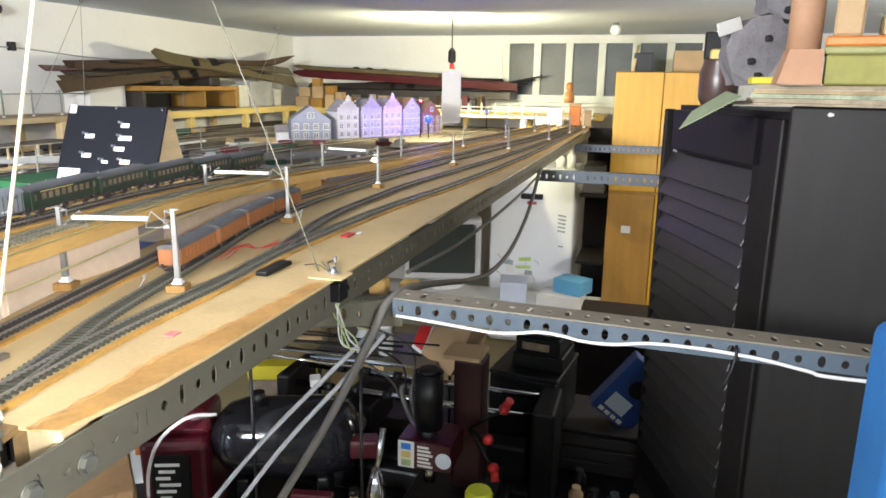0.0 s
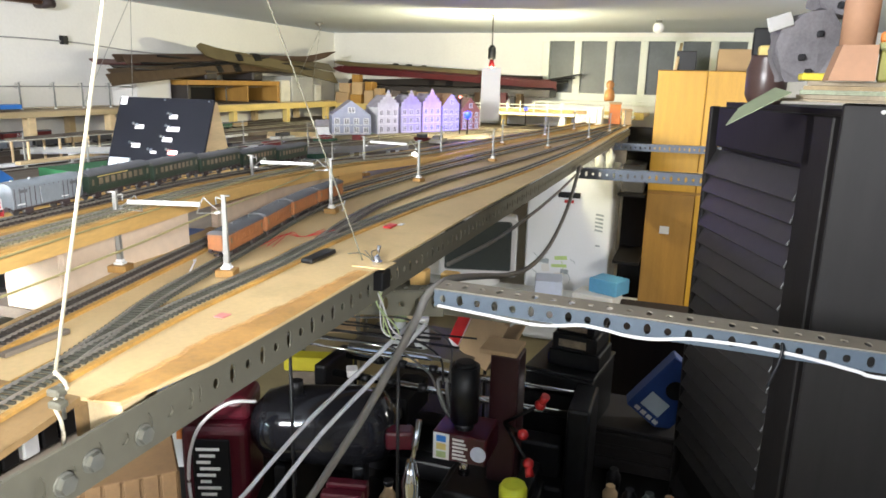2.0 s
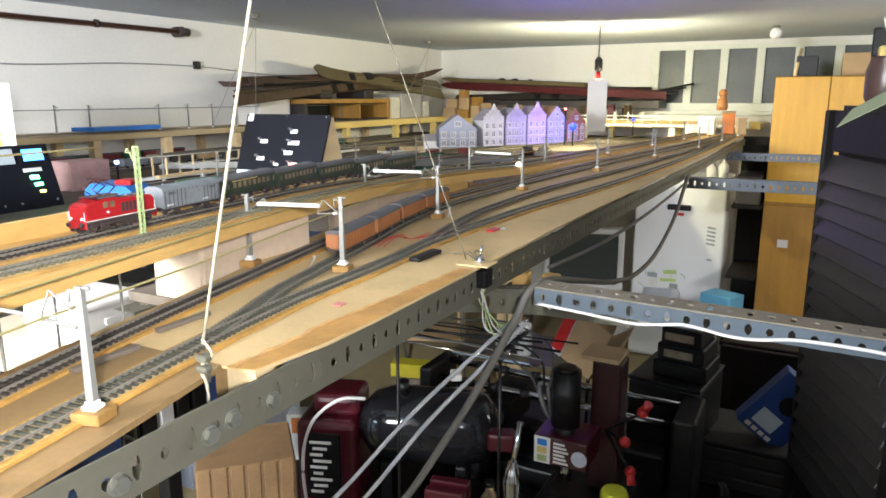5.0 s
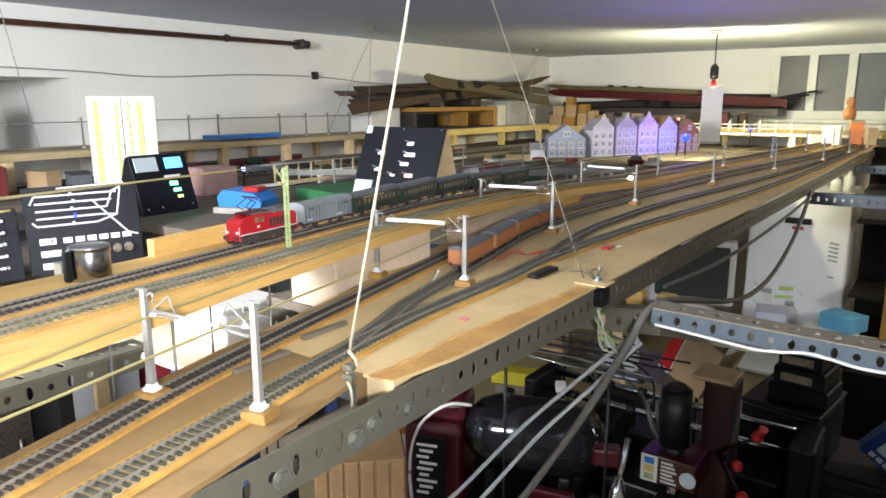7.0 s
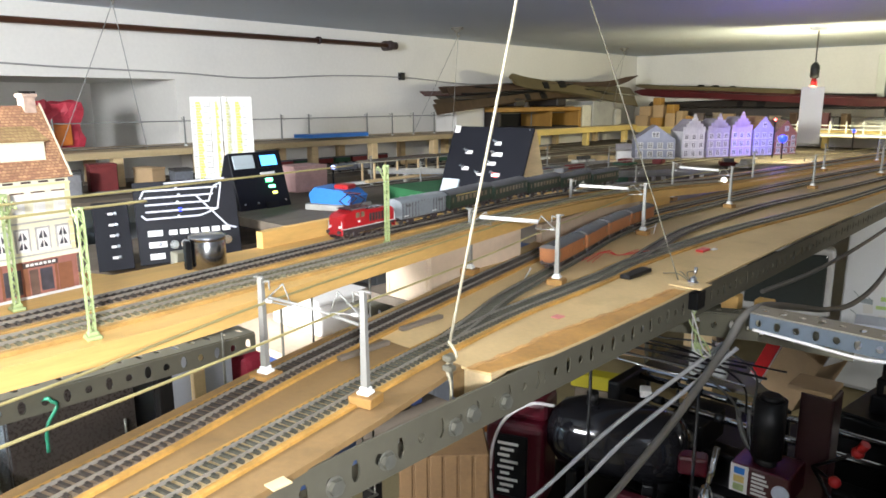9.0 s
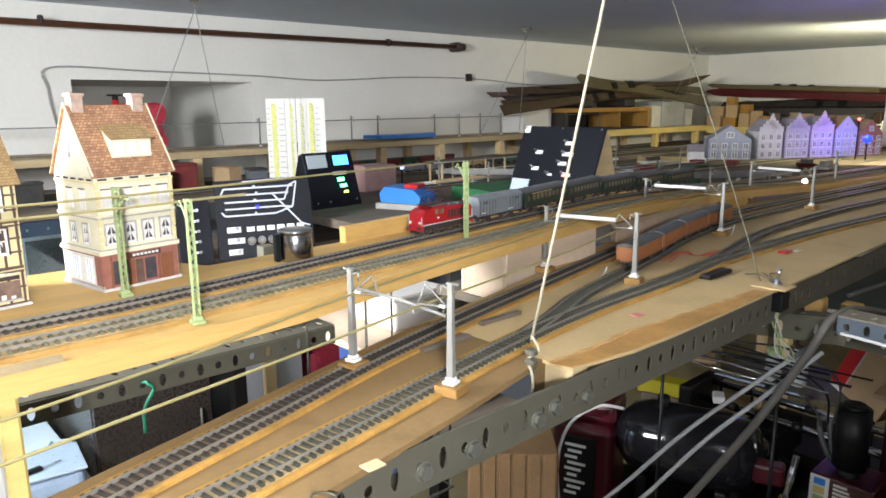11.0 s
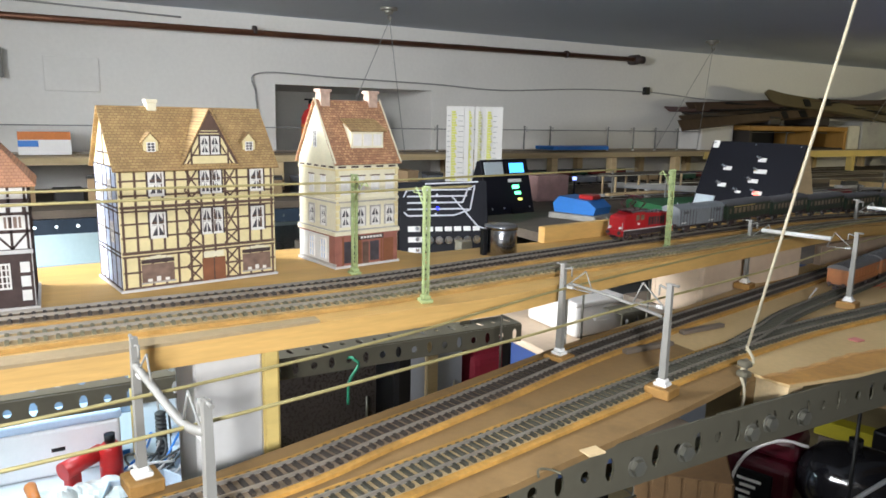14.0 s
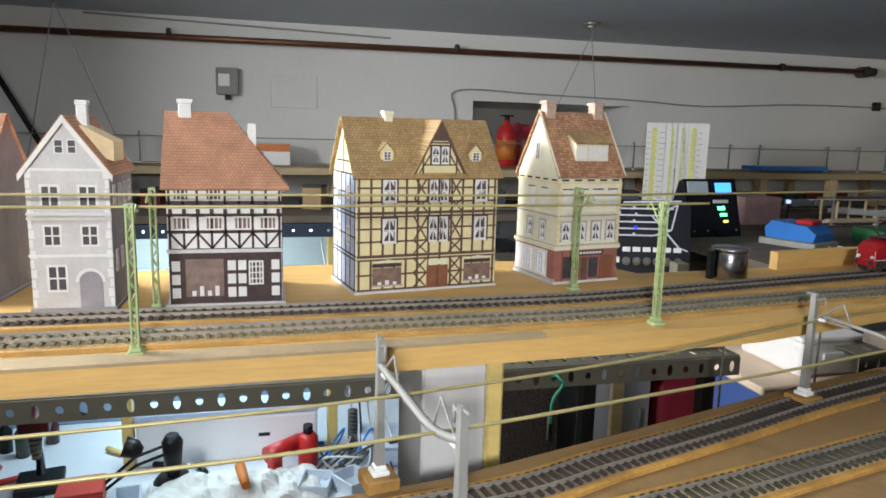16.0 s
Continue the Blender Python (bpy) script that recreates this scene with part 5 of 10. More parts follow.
WAGON_GREY = mat("wagon_grey", (0.20, 0.22, 0.235), 0.65, vary=0.15, scale=60, fine=300, bump=0.05)
COACH_GREEN = mat("coach_green", (0.022, 0.04, 0.024), 0.5, vary=0.2, scale=40, fine=300, bump=0.03)
ROOF_GREY = mat("coach_roof", (0.10, 0.10, 0.105), 0.75, vary=0.2, scale=30, fine=200, bump=0.05)
COACH_ORANGE = mat("coach_orange", (0.36, 0.135, 0.045), 0.6, vary=0.15, scale=40, fine=300, bump=0.05)
COACH_PANE = mat("coach_pane", (0.19, 0.145, 0.09), 0.3, vary=0.4, scale=80, bump=0.02)
TYRE = mat("wheel_steel", (0.3, 0.3, 0.31), 0.3, 0.9, vary=0.2, scale=60, bump=0.03)


def along(line, z, start):
    """Poses along a line: place and heading at a length from its start."""
    pts = smoothed([(p[0], p[1], z + (p[2] if len(p) > 2 else 0)) for p in line], 30)
    acc = 0.0
    for a, b in zip(pts, pts[1:]):
        seg = (b - a).length
        if acc + seg >= start:
            p = a.lerp(b, (start - acc) / seg)
            d = b - a
            return p, math.degrees(math.atan2(-d.x, d.y))
        acc += seg
    return pts[-1], 0.0


def length_at_y(line, y):
    pts = smoothed([(p[0], p[1], 0) for p in line], 30)
    acc = 0.0
    for a, b in zip(pts, pts[1:]):
        if b.y >= y:
            return acc + (b - a).length * (y - a.y) / (b.y - a.y)
        acc += (b - a).length
    return acc


def wheels(parent, ys, r=0.0057, spokes=True):
    """Wheelsets across local x; the vehicle runs along local y."""
    for y in ys:
        for s in (-1, 1):
            bm = bmnew()
            cyl(bm, (s * 0.0075, y, r), (s * 0.0098, y, r), r, seg=18)
            cyl(bm, (s * 0.0070, y, r), (s * 0.0076, y, r), r * 1.12, seg=18)
            cyl(bm, (s * 0.0098, y, r), (s * 0.0104, y, r), r * 0.3, seg=10)
            w = part("wheel", bm, TYRE, parent)
            bm = bmnew()
            cyl(bm, (s * 0.00985, y, r), (s * 0.0101, y, r), r * 0.78, seg=16)
            part("wheel_disc", bm, FRAME_DK, w)
        bm = bmnew()
        cyl(bm, (-0.0075, y, r), (0.0075, y, r), 0.0012, seg=8)
        part("axle", bm, FRAME_DK, parent)


def buffers(parent, ends, z=0.0125, material=None):
    for y, s in ends:
        for x in (-0.0095, 0.0095):
            bm = bmnew()
            cyl(bm, (x, y, z), (x, y + s * 0.004, z), 0.0012, seg=8)
            cyl(bm, (x, y + s * 0.004, z), (x, y + s * 0.005, z), 0.0027, seg=10)
            part("buffer", bm, material or FRAME_DK, parent)
        bm = bmnew()
        box(bm, -0.002, 0.002, min(y, y + s * 0.007), max(y, y + s * 0.007), z - 0.006, z - 0.004)
        box(bm, -0.004, 0.004, min(y + s * 0.005, y + s * 0.007), max(y + s * 0.005, y + s * 0.007), z - 0.0065, z - 0.0035)
        part("coupling", bm, FRAME_DK, parent)


def locomotive(place, turn):
    lo = thing("electric_locomotive", place, turn, label="red model electric locomotive with a raised pantograph on the back track", category="locomotive")
    L = 0.114
    bm = bmnew()
    rbox(bm, -0.0135, 0.0135, 0.003, L - 0.003, 0.0115, 0.0150, 0.0008, 1)
    part("frame_plate", bm, FRAME_DK, lo)
    bm = bmnew()
    # bonnet, cab and bonnet in one outline along y
    prof = [(0.004, 0.015), (L - 0.004, 0.015), (L - 0.004, 0.030), (L - 0.010, 0.0345), (0.050, 0.0355), (0.048, 0.0385), (0.026, 0.0385), (0.024, 0.0365), (0.010, 0.0350), (0.004, 0.031)]
    prism(bm, prof, -0.0128, 0.0128, Matrix(((0, 0, 1, 0), (1, 0, 0, 0), (0, 1, 0, 0), (0, 0, 0, 1))))
    bmesh.ops.bevel(bm, geom=bm.edges[:], offset=0.0011, segments=2, affect="EDGES")
    bodyw = part("body", bm, LOCO_RED, lo)
    for s in (-1, 1):
        for k in range(6):
            bm = bmnew()
            box(bm, s * 0.0126, s * 0.0133, 0.056 + k * 0.0062, 0.0605 + k * 0.0062, 0.0195, 0.0305)
            part("louvre", bm, FRAME_DK, bodyw)
        for y in (0.029, 0.039):
            bm = bmnew()
            box(bm, s * 0.0126, s * 0.0132, y, y + 0.007, 0.0275, 0.0345)
            part("cab_window", bm, COACH_PANE, bodyw)
        bm = bmnew()
        box(bm, s * 0.0127, s * 0.0136, 0.003, L - 0.003, 0.0148, 0.0157)
        part("trim_line", bm, WHITE_PL, bodyw, "pale trim line along the frame")
        for y in (0.033,):
            bm = bmnew()
            box(bm, s * 0.0128, s * 0.0134, y, y + 0.004, 0.021, 0.0235)
            part("number_plate", bm, WHITE_PL, bodyw)
        bm = bmnew()
        for y in (0.0025, L - 0.0025):
            cyl(bm, (s * 0.0115, y, 0.0125), (s * 0.0115, y, 0.026), 0.0005, seg=5)
        part("handrail", bm, WHITE_PL, lo)
        for y, d in ((0.003, -1), (L - 0.003, 1)):
            bm = bmnew()
            cyl(bm, (s * 0.0085, y, 0.0185), (s * 0.0085, y + d * 0.0022, 0.0185), 0.0018, seg=10)
            part("headlight", bm, WHITE_PL, lo)
    bm = bmnew()
    rbox(bm, -0.013, 0.013, 0.022, 0.052, 0.0382, 0.0405, 0.001, 2)
    part("cab_roof", bm, ROOF_GREY, lo)
    wheels(lo, (0.014, 0.037, 0.058, 0.080, 0.100), 0.0072)
    for s in (-1, 1):
        bm = bmnew()
        rbox(bm, s * 0.0118 - 0.0008, s * 0.0118 + 0.0008, 0.010, L - 0.010, 0.0075, 0.0118, 0.0005, 1)
        for y in (0.026, 0.048, 0.069, 0.090):
            rbox(bm, s * 0.0125 - 0.0012, s * 0.0125 + 0.0012, y - 0.004, y + 0.004, 0.0035, 0.0100, 0.0006, 1)
        part("side_frame", bm, FRAME_DK, lo)
        bm = bmnew()
        box(bm, s * 0.0133 - 0.0005, s * 0.0133 + 0.0005, 0.035, 0.084, 0.0062, 0.0078)
        part("coupling_rod", bm, CHROME, lo)
    for y, d in ((0.0035, -1), (L - 0.0035, 1)):
        bm = bmnew()
        rbox(bm, -0.0135, 0.0135, min(y, y + d * 0.0015), max(y, y + d * 0.0015), 0.0065, 0.0155, 0.0006, 1)
        part("buffer_beam", bm, LOCO_RED, lo)
    buffers(lo, ((0.003, -1), (L - 0.003, 1)), 0.012)
    # pantograph
    bm = bmnew()
    rbox(bm, -0.010, 0.010, 0.017, 0.057, 0.0392, 0.0412, 0.0005, 1)
    pan = part("pantograph", bm, WINE, lo)
    top_z = 0.0590
    for s in (-1, 1):
        for y in (0.020, 0.054):
            bm = bmnew()
            cyl(bm, (s * 0.0085, 0.037 + (y - 0.037) * 0.2, 0.0412), (s * 0.0075, y, 0.0495), 0.0007, seg=6)
            part("lower_arm", bm, WINE, pan)
            bm = bmnew()
            cyl(bm, (s * 0.0075, y, 0.0495), (s * 0.006, 0.037, top_z - 0.0008), 0.0006, seg=6)
            part("upper_arm", bm, WINE, pan)
    for y in (0.0355, 0.0385):
        bm = bmnew()
        cyl(bm, (-0.014, y, top_z), (0.014, y, top_z), 0.0009, seg=6)
        part("collector_bar", bm, WINE, pan)
    bm = bmnew()
    for k in range(3):
        rbox(bm, -0.006, 0.006, 0.062 + k * 0.013, 0.070 + k * 0.013, 0.0345, 0.0370, 0.0006, 1)
    part("roof_gear", bm, ROOF_GREY, lo)
    return lo


def coach(name, place, turn, L, wall_mat, roof_mat, label, windows=7, group="", lit=None, goods=False, axles=None, top=0.040):
    c = thing(name, place, turn, label=label, category="wagon" if goods else "coach", group=group)
    bm = bmnew()
    rbox(bm, -0.0142, 0.0142, 0.003, L - 0.003, 0.0095, 0.0120, 0.0005, 1)
    part("underframe", bm, FRAME_DK, c)
    bm = bmnew()
    rbox(bm, -0.0150, 0.0150, 0.002, L - 0.002, 0.0118, top - 0.006, 0.0006, 1)
    b = part("body", bm, wall_mat, c)
    bm = bmnew()
    arc = [(0.0156 * math.cos(math.pi * k / 10), top - 0.0062 + 0.0062 * math.sin(math.pi * k / 10)) for k in range(11)]
    prism(bm, arc, 0.0005, L - 0.0005, Matrix(((1, 0, 0, 0), (0, 0, 1, 0), (0, 1, 0, 0), (0, 0, 0, 1))))
    r = part("roof", bm, roof_mat, c)
    for k in range(4 if not goods else 2):
        bm = bmnew()
        cyl(bm, (0, L * (k + 0.7) / 4.4, top - 0.001), (0, L * (k + 0.7) / 4.4, top + 0.0018), 0.0018, 0.0012, seg=8)
        part("roof_vent", bm, roof_mat, r)
    for s in (-1, 1):
        if goods:
            for k in range(15):
                y = 0.005 + k * (L - 0.010) / 14
                bm = bmnew()
                box(bm, s * 0.0149, s * 0.0154, y - 0.0004, y + 0.0004, 0.0125, top - 0.0065)
                part("plank_joint", bm, FRAME_DK, b)
            bm = bmnew()
            rbox(bm, s * 0.0156 - 0.0005, s * 0.0156 + 0.0005, L * 0.37, L * 0.63, 0.013, top - 0.0075, 0.0003, 1)
            part("sliding_door", bm, wall_mat, b)
            for y in (L * 0.15, L * 0.85):
                bm = bmnew()
                box(bm, s * 0.0150, s * 0.0156, y - 0.006, y + 0.006, top - 0.012, top - 0.0085)
                part("vent_flap", bm, ROOF_GREY, b)
            bm = bmnew()
            for y0 in (0.008, L * 0.66):
                for k in range(3):
                    box(bm, s * 0.0150, s * 0.0155, y0 + k * 0.004, y0 + 0.003 + k * 0.004, 0.0155, 0.0168)
            tagged(part("lettering", bm, WHITE_PL, b), kind="stuff")
        else:
            for k in range(windows):
                y = 0.020 + (k + 0.5) * (L - 0.040) / windows
                w = (L - 0.040) / windows * 0.62
                bm = bmnew()
                box(bm, s * 0.0149, s * 0.0153, y - w / 2 - 0.0007, y + w / 2 + 0.0007, 0.0208, 0.0302)
                wf = part("window", bm, FRAME_DK if wall_mat is not COACH_ORANGE else wall_mat, b)
                bm = bmnew()
                box(bm, s * 0.0150, s * 0.0155, y - w / 2, y + w / 2, 0.0215, 0.0295)
                part("pane", bm, lit or COACH_PANE, wf)
            for y in (0.0095, L - 0.0095):
                bm = bmnew()
                rbox(bm, s * 0.0152 - 0.0004, s * 0.0152 + 0.0004, y - 0.0042, y + 0.0042, 0.0125, 0.0315, 0.0003, 1)
                d = part("door", bm, wall_mat, b)
                bm = bmnew()
                box(bm, s * 0.0153, s * 0.0158, y - 0.0022, y + 0.0022, 0.0215, 0.0292)
                part("door_pane", bm, COACH_PANE, d)
            bm = bmnew()
            box(bm, s * 0.0150, s * 0.0154, 0.004, L - 0.004, 0.0190, 0.0195)
            part("waist_rail", bm, wall_mat, b)
        bm = bmnew()
        box(bm, s * 0.0142 - 0.0005, s * 0.0142 + 0.0005, 0.010, L - 0.010, 0.0050, 0.0062)
        part("footboard", bm, FRAME_DK, c)
        for y in (axles or (0.028, L - 0.028)):
            bm = bmnew()
            rbox(bm, s * 0.0118 - 0.0008, s * 0.0118 + 0.0008, y - 0.006, y + 0.006, 0.0035, 0.0100, 0.0005, 1)
            part("axle_guard", bm, FRAME_DK, c)
    wheels(c, axles or (0.028, L - 0.028))
    buffers(c, ((0.002, -1), (L - 0.002, 1)))
    return c


TRAIN_Z = FAR_Z + 0.003 + 0.0053
s = length_at_y(back_line, 0.43)
p, a = along(back_line, TRAIN_Z, s)
p2, a2 = along(back_line, TRAIN_Z, s + 0.114)
locomotive(tuple(p), math.degrees(math.atan2(-(p2 - p).x, (p2 - p).y)))
s += 0.122


def couple(line, z, s, L, make):
    p, a = along(line, z, s)
    q, b = along(line, z, s + L)
    d = q - p
    return make(tuple(p), math.degrees(math.atan2(-d.x, d.y)))


couple(back_line, TRAIN_Z, s, 0.116, lambda p, a: coach("goods_wagon", p, a, 0.116, WAGON_GREY, WAGON_GREY, "grey covered model goods wagon behind the red locomotive", goods=True, top=0.041))
s += 0.124
for k in range(5):
    L = 0.150
    lab = "dark green model passenger coach with a yellow stripe" if k == 0 else "dark green model passenger coach of the same train"
    c = couple(back_line, TRAIN_Z, s, L, lambda p, a: coach("passenger_coach", p, a, L, COACH_GREEN, ROOF_GREY, lab, 8, "green coaches", axles=(0.024, 0.075, 0.126)))
    if k == 0:
        bm = bmnew()
        box(bm, 0.0150, 0.0156, 0.02, 0.09, 0.0312, 0.0322)
        part("first_class_stripe", bm, PINE_YEL, c, "yellow stripe under the roof")
    s += L + 0.007

# the orange train comes off the branch on to the near track
near_line = [(-0.470, 0.27), (-0.494, 0.40), (-0.520, 0.49), (-0.550, 0.58), (-0.574, 0.68), (-0.613, 0.86), (-0.654, 1.03), (-0.680, 1.20), (-0.692, 1.38), (-0.690, 1.55), (-0.688, 1.73)]
s = length_at_y(near_line, 0.742)
for k in range(4):
    couple(near_line, TRACK_Z + 0.0058, s, 0.126, lambda p, a: coach("passenger_coach", p, a, 0.126, COACH_ORANGE, ROOF_GREY, "orange-brown wooden model coach with a grey roof", 7, "orange coaches", lit=COACH_ORANGE, top=0.040))
    s += 0.135


# ---- long wall: pipe, wires, recess, shelf line ----
COPPER = mat("pipe_copper", (0.16, 0.07, 0.04), 0.35, 0.6, vary=0.25, scale=10, bump=0.05)
pipe = thing("wall_pipe", (-3.14, 2.84, 2.235), label="brown copper pipe running along under the ceiling", category="pipe")
bm = bmnew()
tube(bm, [(0, -5.4, -0.025), (0, 0, 0)], 0.013, 14)
part("tube", bm, COPPER, pipe)
bm = bmnew()
cyl(bm, (-0.05, -0.03, 0.0), (0.012, -0.03, 0.0), 0.028, seg=16)
cyl(bm, (0, -0.05, 0), (0, 0.02, 0), 0.022, seg=14)
part("elbow", bm, FRAME_DK, pipe, "dark sealed pipe elbow at the wall")
for y in (-0.55, -2.25, -3.45, -4.6):
    bm = bmnew()
    cyl(bm, (0, y - 0.008, 0.0), (0, y + 0.008, 0.0), 0.019, seg=14)
    box(bm, -0.058, 0, y - 0.006, y + 0.006, -0.006, 0.006)
    part("pipe_clip", bm, FRAME_DK, pipe)

WALLWIRE = mat("wall_cable", (0.30, 0.30, 0.29), 0.6, vary=0.1, scale=20, bump=0.05)
bm = bmnew()
tube(bm, smoothed([(-3.19, 0.62, 1.80), (-3.19, 0.60, 1.97), (-3.19, 0.62, 2.06), (-3.19, 1.0, 2.055), (-3.19, 1.5, 2.045), (-3.19, 1.9, 2.03), (-3.19, 2.45, 2.055), (-3.19, 3.0, 2.055), (-3.19, 3.6, 2.025), (-3.19, 4.3, 2.05), (-3.19, 5.0, 2.07)], 8), 0.004, 6)
tagged(part("wall_cable", bm, WALLWIRE), "thin grey cable tacked loosely along the wall", "cable")
bm = bmnew()
rbox(bm, -3.2, -3.17, 2.93, 2.965, 2.04, 2.085, 0.004)
tagged(part("junction_box", bm, BLACK), "small black junction box on the wall cable", "box")
bm = bmnew()
tube(bm, smoothed([(-3.19, -0.93, 2.30), (-3.19, -0.3, 2.285), (-3.19, 0.3, 2.27)], 6), 0.004, 6)
tagged(part("wall_cable", bm, WALLWIRE), "thin cable just under the ceiling", "cable")
meter = thing("switch_box", (-3.2, -0.39, 2.0), label="grey plastic surface switch box with a pale window", category="switch box")
bm = bmnew()
rbox(bm, 0, 0.05, -0.045, 0.045, 0, 0.11, 0.006)
part("housing", bm, GREY_PL, meter)
bm = bmnew()
rbox(bm, 0.046, 0.053, -0.035, 0.010, 0.035, 0.085, 0.002)
part("cover", bm, WHITE_PL, meter)
bm = bmnew()
cyl(bm, (0.02, 0, 0.0), (0.02, 0, -0.02), 0.012, seg=12)
part("gland", bm, FRAME_DK, meter)
bm = bmnew()
rbox(bm, -3.2, -3.192, -0.215, -0.02, 1.955, 2.09, 0.003)
tagged(part("cover_plate", bm, PLASTER), "painted-over flush cover plate in the wall", "plate")
bm = bmnew()
cyl(bm, (-3.2, -0.70, 2.075), (-3.197, -0.70, 2.075), 0.07, seg=24)
tagged(part("cover_plate", bm, PLASTER), "round painted-over cover in the wall", "plate")
bm = bmnew()
tube(bm, [(-3.05, -1.28, 2.18), (-2.98, -1.02, 1.72)], 0.011, 8)
tagged(part("stick", bm, BLACK), "dark stick leaning on the wall shelf", "stick")

# recess contents
ORANGE = mat("orange_label", (0.6, 0.18, 0.03), 0.5, vary=0.15, scale=20, bump=0.03)
bottle = thing("fire_extinguisher", (-3.12, 0.83, 1.722), label="small red bottle with an orange label in the recess", category="bottle")
bm = bmnew()
lathe(bm, [(0.04, 0), (0.045, 0.01), (0.045, 0.15), (0.03, 0.18), (0.014, 0.19), (0.014, 0.21)], 20)
part("body", bm, RED, bottle)
bm = bmnew()
lathe(bm, [(0.046, 0.03), (0.046, 0.12)], 20)
part("label_band", bm, ORANGE, bottle)
bm = bmnew()
cyl(bm, (0, 0, 0.205), (0, 0, 0.23), 0.012, seg=10)
box(bm, -0.006, 0.006, -0.03, 0.03, 0.225, 0.232)
part("valve", bm, BLACK, bottle)
bag = thing("carrier_bag", (-3.27, 0.98, 1.722), label="crumpled pink-red plastic bag in the wall recess", category="bag")
tmp = bmesh.new()
box(tmp, -0.05, 0.05, -0.085, 0.085, 0.0, 0.19)
bmesh.ops.subdivide_edges(tmp, edges=tmp.edges[:], cuts=5, use_grid_fill=True)
for v in tmp.verts:
    w_ = noise.noise_vector(v.co * 17)
    v.co += Vector((0.02 * w_.x, 0.022 * w_.y, 0.03 * w_.z * v.co.z / 0.19))
    v.co.z = max(v.co.z, 0.0)
bm = bmnew()
add(bm, tmp)
part("bag_body", bm, mat("bag_pink_red", (0.52, 0.05, 0.08), 0.4, vary=0.25, scale=14, bump=0.2), bag)
bm = bmnew()
rbox(bm, 0.062, 0.075, -0.05, 0.03, 0.01, 0.10, 0.003, 1)
part("orange_print", bm, ORANGE, bag)
box_o = thing("carton", (-3.05, -0.23, 1.722), label="orange and white printed carton on the wall shelf", category="box")
bm = bmnew()
rbox(bm, 0, 0.1, -0.085, 0.085, 0.0, 0.085, 0.002)
part("box_body", bm, WHITE_PL, box_o)
bm = bmnew()
box(bm, 0.0995, 0.1012, -0.084, 0.084, 0.055, 0.084)
part("orange_band", bm, ORANGE, box_o)
bm = bmnew()
box(bm, 0.0995, 0.1012, -0.084, -0.02, 0.03, 0.052)
part("blue_patch", bm, BLUE, box_o)

# wall shelf: the upper line on short posts over a lower board
SHELF_Z = 1.72
shelf = thing("wall_shelf", (0, 0, 0), label="pale pine railway shelf on short posts along the wall", category="shelf")
bm = bmnew()
box(bm, -3.19, -2.85, -2.4, 5.35, SHELF_Z - 0.028, SHELF_Z)
part("shelf_board", bm, mat("shelf_wood", (0.40, 0.31, 0.19), 0.7, vary=0.2, scale=4, bump=0.1, stretch=(6, 0.6, 6)), shelf)
bm = bmnew()
box(bm, -2.85, -2.842, -2.4, 3.1, SHELF_Z - 0.028, SHELF_Z - 0.004)
part("front_lath", bm, mat("shelf_edge", (0.46, 0.36, 0.20), 0.7, vary=0.25, scale=4, bump=0.1, stretch=(6, 0.6, 6)), shelf)
bm = bmnew()
box(bm, -2.85, -2.838, 3.1, 5.33, SHELF_Z - 0.045, SHELF_Z - 0.005)
part("front_lath", bm, PINE_YEL, shelf)
bm = bmnew()
box(bm, -2.85, -0.35, 5.335, 5.35, SHELF_Z - 0.065, SHELF_Z - 0.015)
part("front_lath", bm, PINE_YEL, shelf)
bm = bmnew()
box(bm, -3.19, -0.35, 5.35, 5.97, SHELF_Z - 0.05, SHELF_Z - 0.03)
part("end_board", bm, PINE_PALE, shelf)
for y in (-2.2, -1.6, -0.95, -0.5, 0.05, 0.6, 1.05, 1.55, 2.02, 2.42, 2.9, 3.3, 3.95, 4.6, 5.2):
    bm = bmnew()
    rbox(bm, -2.895, -2.852, y - 0.02, y + 0.02, 1.577, SHELF_Z - 0.029, 0.002, 1)
    part("post", bm, PINE_YEL if y > 3 else PINE_PALE, shelf)
    bm = bmnew()
    rbox(bm, -3.17, -3.13, y - 0.02, y + 0.02, 1.577, SHELF_Z - 0.029, 0.002, 1)
    part("post", bm, PINE_PALE, shelf)
for x in (-2.4, -1.9, -1.4, -0.9):
    bm = bmnew()
    rbox(bm, x - 0.02, x + 0.02, 5.353, 5.39, 1.577, SHELF_Z - 0.051, 0.002, 1)
    part("post", bm, PINE_YEL, shelf)
DARKWOOD = mat("yard_board_dark", (0.15, 0.12, 0.09), 0.8, vary=0.3, scale=5, bump=0.15, stretch=(4, 0.7, 4), spots=0.3)
bm = bmnew()
box(bm, -3.19, -2.5, -2.4, 5.6, 1.55, 1.575)
box(bm, -2.5, -0.9, 5.0, 5.6, 1.55, 1.575)
tagged(part("yard_board", bm, DARKWOOD), "dark lower staging board below the wall shelf", "board")
bm = bmnew()
box(bm, -2.49, -0.99, 1.04, 4.98, 1.525, 1.553)
tagged(part("yard_board", bm, DARKWOOD), "dark staging board between the wall and the main line", "board")
# legs that carry the boards
for x, y in ((-2.45, 1.1), (-2.45, 4.9), (-1.05, 2.6), (-1.75, 4.1), (-3.1, -1.9), (-2.6, -1.9)):
    bm = bmnew()
    rbox(bm, x - 0.025, x + 0.025, y - 0.025, y + 0.025, 0, 1.525 if x > -2.5 else 1.55, 0.003, 1)
    tagged(part("support_post", bm, PINE_PALE), "sawn pine post carrying the staging board", "post", "staging posts")
